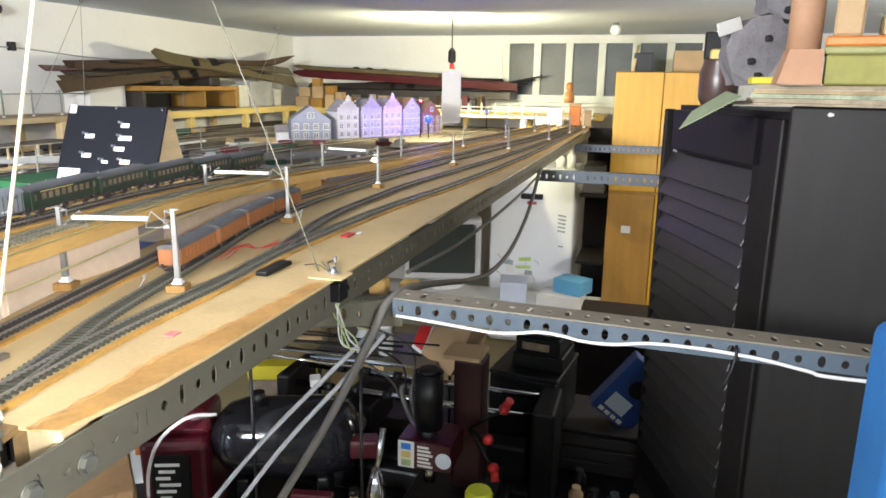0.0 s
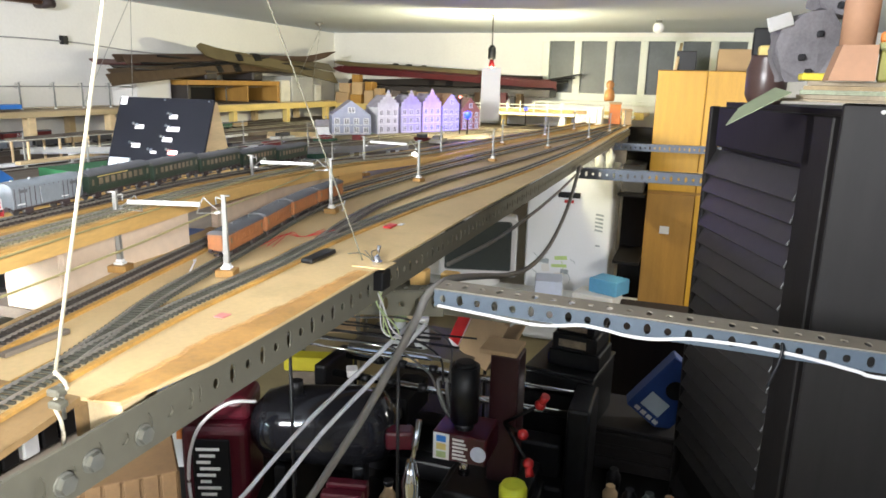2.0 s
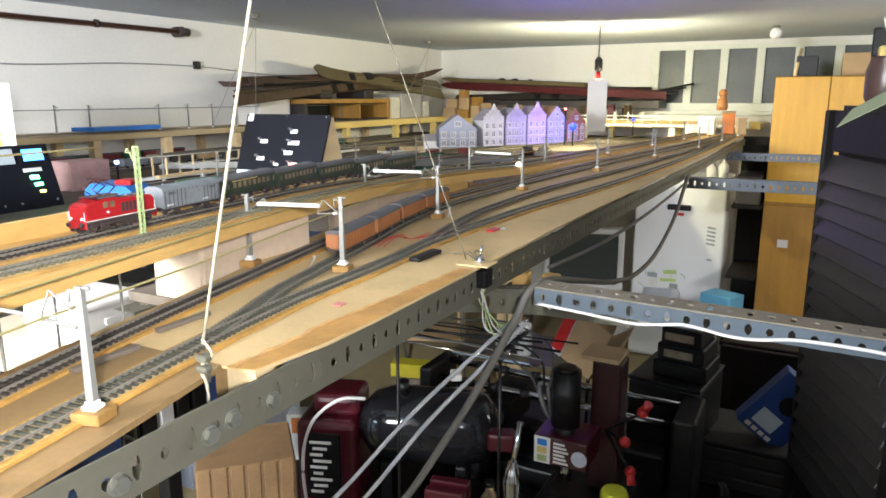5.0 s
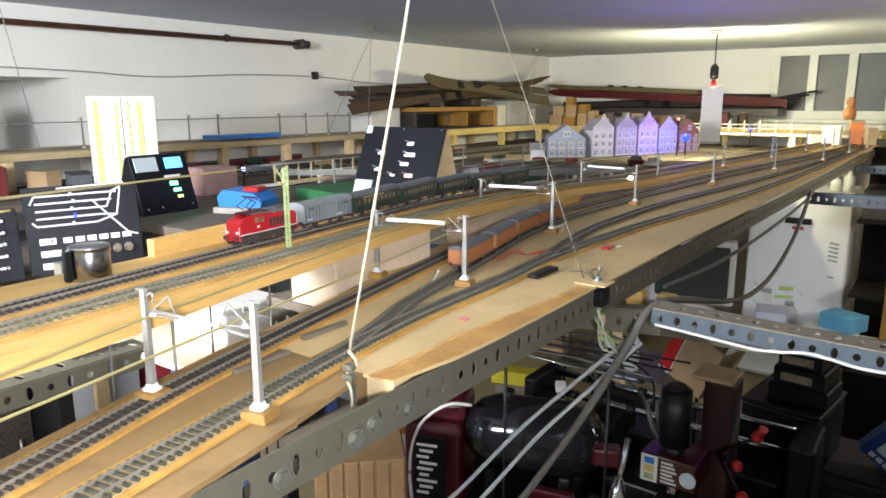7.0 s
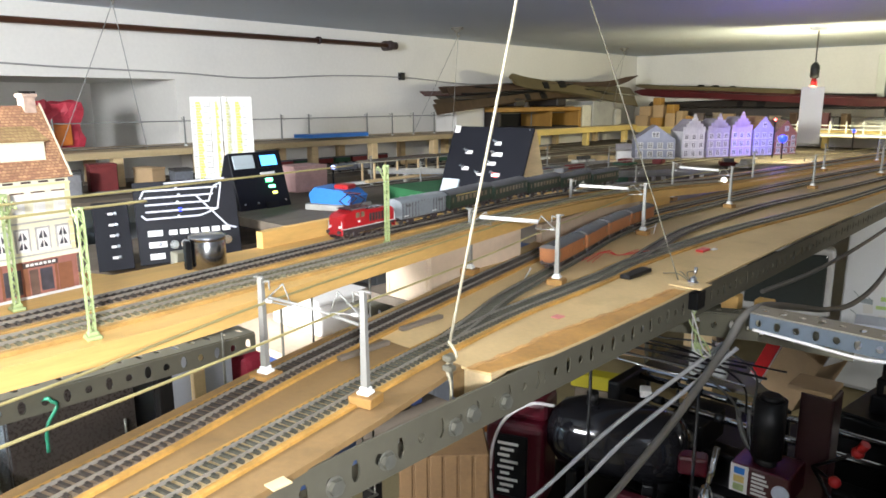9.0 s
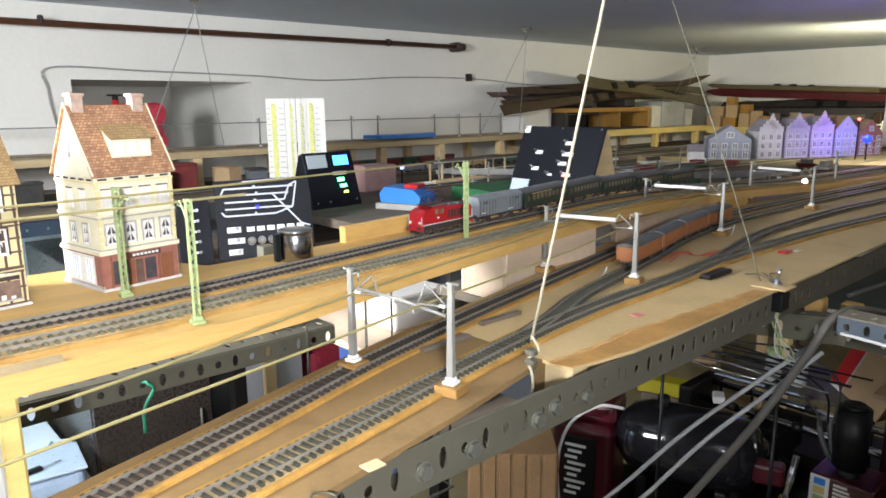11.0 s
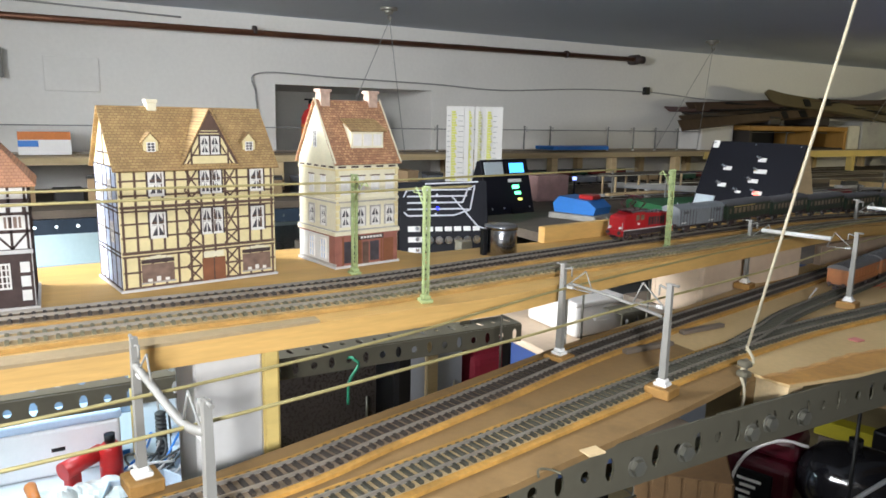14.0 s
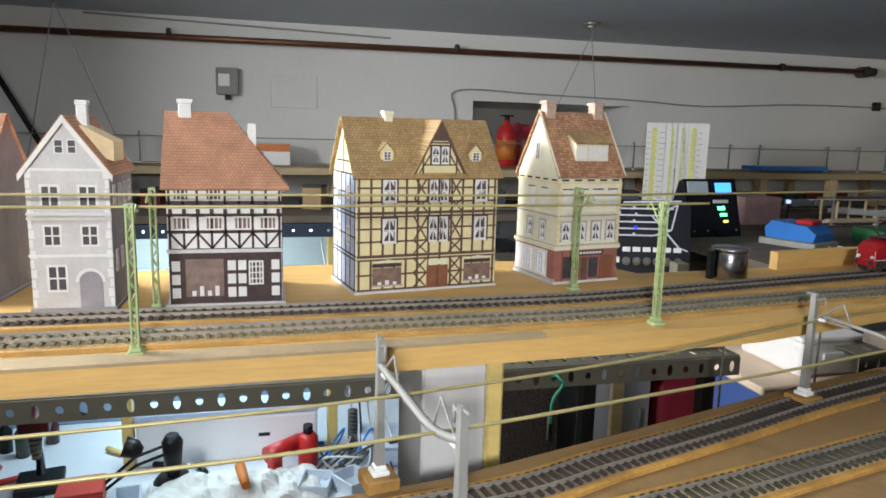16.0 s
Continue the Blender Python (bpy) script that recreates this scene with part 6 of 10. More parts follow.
for k, (x, z) in enumerate(((-2.98, 1.578), (-2.70, 1.578), (-2.62, 1.578))):
    track("grey model track on the staging board", [(x, 0.4, z), (x, 1.8, z), (x + 0.02, 3.2, z), (x, 4.8, z)], SLEEPER, (9, 9))
for x in (-2.35, -2.25, -2.0, -1.9):
    track("grey model track on the staging board", [(x, 1.75, 1.5545), (x + 0.02, 2.6, 1.5545), (x + 0.12, 3.6, 1.5545), (x + 0.3, 4.9, 1.5545)], SLEEPER, (9, 9))
track("model track along the wall shelf", [(-3.0, -2.3, SHELF_Z + 0.001), (-3.0, 1.0, SHELF_Z + 0.001), (-3.0, 4.9, SHELF_Z + 0.001)], SLEEPER, (9, 9))
WM_Y = mat("yard_wire", (0.38, 0.37, 0.30), 0.5, vary=0.15, scale=30, bump=0.05)
WM = mat("wall_mast_grey", (0.2, 0.21, 0.2), 0.6, vary=0.15, scale=60, bump=0.05)
for y in (-1.75, -0.85, -0.72, 0.12, 0.86, 1.40, 1.95, 2.12, 2.47, 2.66, 2.83, 3.01, 3.45, 3.65, 4.1, 4.3, 4.75):
    mast("dark grey model mast on the wall shelf", (-3.03 if int(y * 10) % 2 else -2.97, y, SHELF_Z), 0 if int(y * 10) % 2 else 180, 0.128, 0.10, WM, False, reach=0.03)
for x in (-3.015, -2.985):
    bm = bmnew()
    tube(bm, [(x, -2.3, SHELF_Z + 0.108), (x, 1.4, SHELF_Z + 0.108), (x, 4.9, SHELF_Z + 0.108)], 0.0022, 6)
    tagged(part("overhead_wire", bm, WM), "dark overhead wire along the wall line", "wire", "overhead wires")
bm = bmnew()
prism(bm, [(-2.97, 1.98), (-2.87, 2.02), (-2.86, 2.38), (-2.96, 2.45)], SHELF_Z + 0.012, SHELF_Z + 0.03)
tagged(part("model_roof", bm, BLUE), "flat blue model roof lying on the wall shelf", "roof")
# ceiling hooks with cords that hold the wall shelf
hook_m = mat("hook_steel", (0.35, 0.34, 0.3), 0.4, 0.7, vary=0.2, scale=30, bump=0.05)
for y in (1.0, 2.87, 4.9, -0.9):
    hk = thing("ceiling_hook", (-2.66 if y < 4 else -2.75, y, CEIL_Z), label="screwed ceiling hook with thin cords to the shelf", category="hook", group="ceiling hooks")
    bm = bmnew()
    cyl(bm, (0, 0, -0.002), (0, 0, -0.012), 0.034, seg=16)
    cyl(bm, (0, 0, -0.012), (0, 0, -0.026), 0.02, 0.014, seg=14)
    part("plate", bm, hook_m, hk)
    bm = bmnew()
    tube(bm, smoothed([(0, 0, -0.015), (0, 0, -0.04), (0.012, 0, -0.052), (0.018, 0, -0.04)], 5), 0.003, 6)
    part("hook", bm, hook_m, hk)
    for d in (-0.17, 0.17):
        bm = bmnew()
        tube(bm, [(0.006, 0, -0.05), (-0.19, d, SHELF_Z - CEIL_Z)], 0.0016, 5)
        part("cord", bm, WALLWIRE, hk)

# ---- control panels ----
LABEL = mat("white_label", (0.78, 0.78, 0.76), 0.6, vary=0.08, scale=40, bump=0.02)


def lie(o, x, z):
    """A frame on a slanting panel: origin, x along, z up the panel."""
    o, x, z = Vector(o), Vector(x).normalized(), Vector(z)
    z = (z - x * z.dot(x)).normalized()
    y = z.cross(x)
    return Matrix(((x.x, y.x, z.x, o.x), (x.y, y.y, z.y, o.y), (x.z, y.z, z.z, o.z), (0, 0, 0, 1)))


def panel(name, label, bl, br, tl, back, sides=None):
    """A black console: slanting front, sides of wood, and a Face to dress."""
    bl, br, tl = Vector(bl), Vector(br), Vector(tl)
    th = thing(name, tuple(bl), label=label, category="control panel", group="control panels")
    m = lie((0, 0, 0), br - bl, tl - bl)
    w, h = (br - bl).length, (tl - bl).length
    bm = bmnew()
    rbox(bm, 0, w, 0, 0.008, 0, h, 0.0015, 1, m)
    part("front_plate", bm, BLACK_PANEL, th)
    n = m.to_3x3() @ Vector((0, 1, 0))
    n.z = 0
    n.normalize()
    for s in (0.004, w - 0.012):
        a = m @ Vector((s, 0.009, 0.002))
        c = m @ Vector((s, 0.009, h - 0.004))
        d = Vector((c.x, c.y, a.z)) + n * back
        e = c + n * back * 0.15
        side = (m.to_3x3() @ Vector((1, 0, 0))) * 0.008
        bm = bmnew()
        q = [a, c, e, d]
        lo = [bm.verts.new(v) for v in q]
        hi = [bm.verts.new(v + side) for v in q]
        bm.faces.new(lo)
        bm.faces.new(hi)
        for i in range(4):
            bm.faces.new((lo[i], lo[(i + 1) % 4], hi[(i + 1) % 4], hi[i]))
        part("side_board", bm, sides or PINE_PALE, th, "" if sides else "bare pine side board")
    return th, Face(th, m), w, h


def knob(f, s, z, r, material, deep=0.012):
    bm = bmnew()
    a = f.m @ Vector((s, -0.0005, z))
    d = f.m.to_3x3() @ Vector((0, -1, 0))
    cyl(bm, a, a + d * deep * 0.4, r * 1.2, seg=14)
    cyl(bm, a + d * deep * 0.4, a + d * deep, r, r * 0.8, seg=14)
    return part("knob", bm, material, f.house)


p1, f, w, h = panel("control_panel", "large black slanting control panel with white labels and displays", (-1.456, 1.422, 1.632), (-1.158, 1.422, 1.632), (-1.456, 1.502, 1.836), 0.07)
for s, z, a, b in ((0.62, 0.77, 0.08, 0.05), (0.64, 0.62, 0.13, 0.055), (0.60, 0.49, 0.10, 0.05), (0.68, 0.34, 0.1, 0.05), (0.28, 0.63, 0.09, 0.05), (0.28, 0.40, 0.09, 0.05), (0.48, 0.33, 0.06, 0.03)):
    f.slab("label_plate", s * w - a * w / 2, s * w + a * w / 2, z * h - b * h / 2, z * h + b * h / 2, LABEL, 0.0015)
    knob(f, s * w - a * w * 0.3, z * h + 0.004, 0.004, CHROME, 0.016)
f.slab("red_button", 0.655 * w, 0.70 * w, 0.315 * h, 0.355 * h, LED_RED, 0.004)
f.slab("yellow_mark", 0.58 * w, 0.61 * w, 0.62 * h, 0.65 * h, PINE_YEL, 0.003)
d = f.slab("display", 0.03 * w, 0.25 * w, 0.02 * h, 0.235 * h, LCD_W, 0.004, "pale unlit display")
d = f.slab("display", 0.60 * w, 0.82 * w, 0.06 * h, 0.23 * h, BLACK, 0.004, "small blue lit display")
bm = bmnew()
box(bm, 0.64 * w, 0.76 * w, -0.0048, -0.0035, 0.075 * h, 0.215 * h, f.m)
part("screen", bm, LCD, d)
for s in (0.04, 0.5, 0.96):
    for z in (0.03, 0.97):
        knob(f, s * w, z * h, 0.0022, CHROME, 0.003)
f.slab("corner_sticker", 0.02 * w, 0.09 * w, 0.90 * h, 1.0 * h, LABEL, 0.0012)

p3, f, w, h = panel("control_panel", "black control panel with a blue lit display and green lamps", (-2.03, 1.10, 1.50), (-2.05, 1.315, 1.50), (-2.10, 1.083, 1.742), 0.10, BLACK_PANEL)
f.slab("display", 0.06 * w, 0.44 * w, 0.78 * h, 0.96 * h, LCD_W, 0.004, "pale unlit display")
d = f.slab("display", 0.52 * w, 0.94 * w, 0.77 * h, 0.97 * h, BLACK, 0.004, "blue lit display")
bm = bmnew()
box(bm, 0.57 * w, 0.88 * w, -0.005, -0.0035, 0.80 * h, 0.94 * h, f.m)
part("screen", bm, LCD, d)
for s, z, a, b, mt in ((0.66, 0.60, 0.13, 0.05, LED_GREEN), (0.69, 0.51, 0.12, 0.04, LED_GREEN), (0.66, 0.69, 0.28, 0.045, LABEL), (0.72, 0.42, 0.08, 0.03, mat("yellow_led", (0.7, 0.7, 0.1), 0.4, emit=((0.9, 0.9, 0.2), 2.5))), (0.6, 0.02, 0.3, 0.035, LABEL)):
    f.slab("lamp" if mt in (LED_GREEN,) else "label_plate", (s - a / 2) * w, (s + a / 2) * w, (z - b / 2) * h, (z + b / 2) * h, mt, 0.003)
for s, z in ((0.1, 0.3), (0.35, 0.3), (0.1, 0.06), (0.6, 0.28), (0.9, 0.3)):
    knob(f, s * w, z * h, 0.003, CHROME, 0.004)
f.slab("switch", 0.5 * w, 0.72 * w, 0.14 * h, 0.30 * h, BLACK, 0.008)

p2, f, w, h = panel("control_panel", "black track diagram panel with white lines and chrome knobs", (-1.905, 0.690, 1.462), (-1.798, 0.945, 1.468), (-1.965, 0.665, 1.685), 0.06, BLACK_PANEL)
LINE = mat("diagram_line", (0.60, 0.62, 0.68), 0.5, vary=0.04, scale=40, bump=0.0)
for k in range(5):
    f.bar("diagram_line", (0.10 * w, (0.55 + 0.085 * k) * h), ((0.62 + 0.05 * k) * w, (0.55 + 0.085 * k) * h), 0.0046, LINE, 0.001)
for a, b in (((0.62, 0.55), (0.80, 0.62)), ((0.67, 0.635), (0.80, 0.62)), ((0.72, 0.72), (0.78, 0.90)), ((0.78, 0.90), (0.86, 0.94)), ((0.60, 0.80), (0.88, 0.40)), ((0.88, 0.40), (0.97, 0.36)), ((0.80, 0.62), (0.86, 0.94)), ((0.3, 0.97), (0.9, 0.99)), ((0.06, 0.80), (0.10, 0.89)), ((0.06, 0.6), (0.10, 0.55))):
    f.bar("diagram_line", (a[0] * w, a[1] * h), (b[0] * w, b[1] * h), 0.0044, LINE, 0.001)
for k in range(5):
    f.slab("blue_lamp", (0.40 + 0.02 * (k % 2)) * w, (0.425 + 0.02 * (k % 2)) * w, (0.54 + 0.085 * k) * h, (0.58 + 0.085 * k) * h, LED_BLUE if k == 1 else LINE, 0.002)
for k in range(6):
    knob(f, (0.34 + 0.105 * k) * w, 0.22 * h, 0.010, CHROME, 0.02)
    f.slab("label_plate", (0.30 + 0.105 * k) * w, (0.38 + 0.105 * k) * w, 0.34 * h, 0.40 * h, LABEL, 0.001)
for k in range(3):
    f.slab("label_plate", 0.10 * w, (0.24 + 0.03 * (k == 1)) * w, (0.06 + 0.14 * k) * h, (0.13 + 0.14 * k) * h, LABEL, 0.001)
    knob(f, 0.2 * w, (0.10 + 0.14 * k) * h, 0.005, CHROME, 0.008)
p4, f, w, h = panel("control_panel", "narrow black switch panel with a column of labels", (-1.945, 0.592, 1.455), (-1.912, 0.677, 1.457), (-2.0, 0.570, 1.635), 0.06, BLACK_PANEL)
for k in range(5):
    f.slab("label_plate", 0.42 * w, 0.56 * w, (0.17 + 0.16 * k) * h, (0.205 + 0.16 * k) * h, LABEL, 0.001)
    knob(f, 0.62 * w, (0.19 + 0.16 * k) * h, 0.004, CHROME, 0.01)
# console table under the panels
bm = bmnew()
rbox(bm, -2.35, -1.97, 0.5, 1.45, 1.43, 1.458, 0.003)
tagged(part("console_board", bm, DARKWOOD), "dark board carrying the small control panels", "board")
for y in (0.90, 1.40):
    bm = bmnew()
    rbox(bm, -2.33, -2.28, y - 0.025, y + 0.025, 0, 1.43, 0.003)
    tagged(part("support_post", bm, BLACK_W), "dark post under the console board", "post", "staging posts")
for k in range(7):
    bm = bmnew()
    x, y = -1.80 - 0.03 * (k % 3), 1.33 + 0.02 * k
    tube(bm, smoothed([(x - 0.1, y - 0.03, 1.48), (x, y, 1.56 + 0.01 * (k % 2)), (x + 0.04, y + 0.03, 1.52), (x, y + 0.06, 1.46)], 6), 0.003, 6)
    tagged(part("cable", bm, RUBBER if k % 3 else WHITE_PL), "loose console cable in a tangle", "cable", "console cables")

# list of trains on two sheets
NOTE_Y = mat("faded_marker", (0.58, 0.58, 0.30), 0.8, vary=0.1, scale=60, bump=0.0)
YEL_MARK = mat("yellow_marker", (0.66, 0.67, 0.16), 0.8, vary=0.1, scale=60, bump=0.0)
sheet = thing("paper_list", (-2.555, 1.215, 1.578), 42, label="white printed list with yellow marked columns standing upright", category="paper")
for k, (x0, x1) in enumerate(((0.0, 0.118), (0.12, 0.235))):
    bm = bmnew()
    rows_ = []
    for i in range(7):
        x = x0 + (x1 - x0) * i / 6
        y = 0.014 * math.sin(math.pi * i / 6) * (1 if k else -1)
        rows_.append((x, y))
    for (xa, ya), (xb, yb) in zip(rows_, rows_[1:]):
        box(bm, xa, xb, 0, 0.0008, 0, 0.352, Matrix.Translation((0, (ya + yb) / 2, 0)))
    bmesh.ops.remove_doubles(bm, verts=bm.verts[:], dist=0.0001)
    part("page", bm, PAPER, sheet)
INK = mat("grey_ink", (0.30, 0.30, 0.30), 0.8, vary=0.2, scale=60, bump=0.0)
for s0, s1, y, mt in ((0.026, 0.048, -0.0152, YEL_MARK), (0.086, 0.110, -0.0085, YEL_MARK), (0.134, 0.150, 0.0022, NOTE_Y), (0.170, 0.190, 0.0075, YEL_MARK), (0.006, 0.022, -0.0085, INK), (0.055, 0.080, -0.0165, INK), (0.196, 0.214, 0.0045, INK)):
    for k in range(30):
        if mt is INK and k % 2:
            continue
        bm = bmnew()
        box(bm, s0, s1 - 0.003 * (k * 7 % 3), y - 0.001, y, 0.02 + k * 0.0105, (0.0285 if mt is not INK else 0.0222) + k * 0.0105)
        part("marked_line" if mt is not INK else "printed_line", bm, mt, sheet)

# blue box with a red lid on a pad
bx = thing("model_kit_box", (-1.86, 1.36, 1.555), 20, label="bright blue box with a red top on a grey pad", category="box")
bm = bmnew()
rbox(bm, -0.09, 0.09, -0.07, 0.07, 0.0, 0.02, 0.003)
part("pad", bm, mat("pad_grey", (0.35, 0.34, 0.31), 0.8, vary=0.2, scale=20), bx)
bm = bmnew()
prism(bm, [(-0.075, 0.021), (0.075, 0.021), (0.082, 0.045), (0.05, 0.068), (-0.06, 0.075), (-0.082, 0.05)], -0.055, 0.055, Matrix(((1, 0, 0, 0), (0, 0, 1, 0), (0, 1, 0, 0), (0, 0, 0, 1))))
part("box_body", bm, BLUE, bx)
bm = bmnew()
rbox(bm, 0.0, 0.055, -0.03, 0.03, 0.068, 0.084, 0.006)
part("red_top", bm, RED, bx)
BAIZE = mat("green_baize", (0.03, 0.16, 0.06), 0.95, vary=0.25, scale=12, fine=200, bump=0.3)
bm = bmnew()
prism(bm, [(-1.95, 1.65), (-1.35, 1.55), (-1.28, 2.0), (-1.5, 2.15), (-1.9, 2.1)], 1.554, 1.60)
tagged(part("baize_hill", bm, BAIZE), "green baize covered landscape piece on the staging board", "landscape")
bm = bmnew()
rbox(bm, -2.42, -2.30, 1.50, 1.66, 1.555, 1.66, 0.004)
tagged(part("carton", bm, mat("pink_carton", (0.42, 0.26, 0.25), 0.7, vary=0.2, scale=20)), "faded pink striped carton beside the panel", "box")
led = thing("track_lamp", (-2.30, 1.69, 1.555), label="small lit blue-white signal lamp on a stem", category="lamp")
bm = bmnew()
cyl(bm, (0, 0, 0), (0, 0, 0.082), 0.004, seg=8)
part("stem", bm, BLACK, led)
bm = bmnew()
rbox(bm, -0.007, 0.007, -0.007, 0.007, 0.083, 0.097, 0.003, 2)
part("bulb", bm, mat("blue_white_led", (0.6, 0.65, 1), 0.4, emit=((0.25, 0.35, 1.0), 3.0)), led)

# round tin by the track
TINPLATE = mat("tinplate", (0.42, 0.42, 0.44), 0.22, 1.0, vary=0.25, scale=30, fine=120, bump=0.08)
tin = thing("tin_can", (-0.733, 0.262, FAR_Z), label="shiny round metal tin standing beside the track", category="tin")
bm = bmnew()
lathe(bm, [(0.0195, 0), (0.0203, 0.001), (0.0203, 0.0325), (0.0195, 0.0335)], 28)
part("body", bm, TINPLATE, tin)
bm = bmnew()
lathe(bm, [(0.0209, 0.0325), (0.0209, 0.0365), (0.0195, 0.0375), (0.006, 0.0378)], 28)
part("lid", bm, TINPLATE, tin)
bm = bmnew()
rbox(bm, -0.004, 0.004, -0.028, -0.0215, 0.001, 0.034, 0.001, 1)
part("side_tag", bm, BLACK, tin, "black clip with white marks")
# pine lath at the back of the board
bm = bmnew()
sweep(bm, [(-0.778, 0.36, FAR_Z), (-0.803, 0.55, FAR_Z), (-0.855, 0.80, FAR_Z - 0.004), (-0.885, 0.98, FAR_Z - 0.009)], -0.006, 0.006, 0, 0.022)
tagged(part("pine_lath", bm, PINE), "orange varnished pine lath along the board edge", "lath")


# ---- cords and cables by the long board ----
def cord(name, pts, r, material, label, category="cable", group="", n=8):
    bm = bmnew()
    tube(bm, smoothed(pts, n), r, 8)
    return tagged(part(name, bm, material), label, category, group)


cl = thing("hanging_cord", (-0.432, 0.345, NEAR_Z), label="taut cotton cord from the ceiling with a wire clamp", category="cord")
bm = bmnew()
tube(bm, [(0, 0, 0.03), (0.02, 0.065, 0.33), (0.04, 0.13, CEIL_Z - NEAR_Z)], 0.0014, 8)
part("cord", bm, CORD, cl)
bm = bmnew()
tube(bm, smoothed([(0, 0, 0.034), (0.006, 0.004, 0.02), (-0.004, 0.0, 0.008), (0.004, -0.002, -0.01), (0.0, 0.0, -0.045)], 6), 0.0016, 6)
part("tail", bm, CORD, cl)
bm = bmnew()
for z in (0.004, 0.014):
    rbox(bm, -0.006, 0.006, -0.005, 0.005, z, z + 0.006, 0.0015, 1)
part("wire_clamp", bm, STEEL, cl)
bm = bmnew()
tube(bm, [(-0.003, 0.006, 0.02), (-0.003, 0.006, -0.008)], 0.0022, 6)
part("clamp_screw", bm, ZINC, cl)
cord("hanging_cord", [(-0.425, 0.846, NEAR_Z), (-0.50, 0.85, 1.83), (-0.62, 0.86, 2.1), (-0.73, 0.87, CEIL_Z)], 0.0010, WIRE_D, "thin dark wire running up to the ceiling", "cord")
sw = thing("toggle_switch", (-0.398, 0.835, NEAR_Z), label="chrome toggle switch on a black body at the board edge", category="switch")
bm = bmnew()
rbox(bm, -0.014, 0.014, -0.012, 0.016, -0.034, -0.007, 0.002)
part("body", bm, BLACK, sw)
bm = bmnew()
cyl(bm, (0, 0, -0.006), (0, 0, 0.012), 0.0045, seg=12)
cyl(bm, (0, 0, 0.002), (0, 0, 0.006), 0.008, seg=6, smooth=False)
part("bushing", bm, CHROME, sw)
bm = bmnew()
cyl(bm, (0, 0, 0.011), (0.003, 0.001, 0.027), 0.0018, 0.0026, seg=10)
part("lever", bm, CHROME, sw)
bm = bmnew()
rbox(bm, -0.028, 0.02, -0.02, 0.02, -0.0005, 0.0015, 0.0005, 1)
part("plate", bm, FIBRE, sw)
for k in range(5):
    a = k * 1.25
    cord("switch_wire", [(-0.398 + 0.004 * k - 0.008, 0.838, 1.612), (-0.396 + 0.006 * math.sin(a), 0.836 + 0.004 * k, 1.585), (-0.386 + 0.01 * math.cos(a), 0.85, 1.555 - 0.004 * k), (-0.376 + 0.012 * math.sin(a * 2), 0.868, 1.53)], 0.0011, CABLE_W if k % 2 else GREEN_PL, "thin switch wire hanging below the board", "wire", "switch wires")
for k, (dx, dy) in enumerate(((-0.06, 0.03), (-0.045, 0.055), (-0.03, 0.07))):
    cord("switch_wire", [(-0.402, 0.84, 1.647), (-0.41 + dx * 0.3, 0.84 + dy * 0.3, 1.656), (-0.40 + dx, 0.84 + dy, 1.648)], 0.0009, WIRE_D, "thin dark wire lying on the board", "wire", "switch wires")
cord("heavy_cable", [(-0.375, 2.56, 1.60), (-0.375, 2.5, 1.600), (-0.377, 2.3, 1.49), (-0.383, 2.05, 1.418), (-0.388, 1.8, 1.41), (-0.388, 1.55, 1.451), (-0.372, 1.3, 1.514), (-0.349, 1.08, 1.571), (-0.331, 0.93, 1.606), (-0.338, 0.872, 1.598), (-0.352, 0.852, 1.556), (-0.42, 0.85, 1.42), (-0.50, 0.845, 1.28), (-0.60, 0.835, 1.10), (-0.66, 0.83, 0.80)], 0.0062, CABLE_G, "thick grey rubber cable sagging over the steel cross bar")
cord("cable", [(-0.385, 2.58, 1.585), (-0.37, 2.1, 1.580), (-0.368, 1.7, 1.575), (-0.37, 1.35, 1.578), (-0.385, 1.1, 1.585)], 0.004, CABLE_G, "thin grey cable along below the bar")
cord("cable", [(-0.372, 0.90, 1.545), (-0.44, 0.86, 1.47), (-0.51, 0.82, 1.39), (-0.575, 0.77, 1.30), (-0.66, 0.72, 1.18), (-0.72, 0.68, 1.0)], 0.0036, CABLE_L, "pale grey cable hanging down to the bench", group="pale cables")
cord("cable", [(-0.350, 0.90, 1.545), (-0.41, 0.86, 1.47), (-0.475, 0.82, 1.39), (-0.535, 0.78, 1.30), (-0.61, 0.73, 1.18), (-0.66, 0.70, 1.0)], 0.0036, CABLE_L, "pale grey cable hanging down to the bench", group="pale cables")
cord("white_cable", [(-0.318, 0.862, 1.590), (-0.256, 0.862, 1.586), (-0.214, 0.862, 1.583), (-0.18, 0.862, 1.581), (-0.149, 0.862, 1.584), (-0.119, 0.862, 1.589), (-0.09, 0.862, 1.587), (-0.063, 0.862, 1.583), (-0.029, 0.862, 1.583), (0.02, 0.862, 1.590), (0.09, 0.862, 1.590), (0.15, 0.862, 1.585), (0.20, 0.862, 1.577), (0.24, 0.862, 1.573), (0.5, 0.862, 1.574)], 0.0023, CABLE_W, "white cable tied along the cross bar")
bm = bmnew()
tube(bm, smoothed([(0.118, 0.866, 1.598), (0.118, 0.859, 1.59), (0.115, 0.857, 1.572), (0.107, 0.858, 1.545)], 5), 0.002, 6)
tagged(part("cable_tie", bm, BLACK), "black cable tie with a loose tail", "tie")
for k, (x, z) in enumerate(((-0.412, 1.5625), (-0.359, 1.5625))):
    bm = bmnew()
    rbox(bm, x - 0.014, x + 0.014, 1.024, 1.05, z, z + 0.027, 0.003)
    tagged(part("wood_block", bm, PINE), "small ochre wood block on a steel bar", "block", "wood blocks")
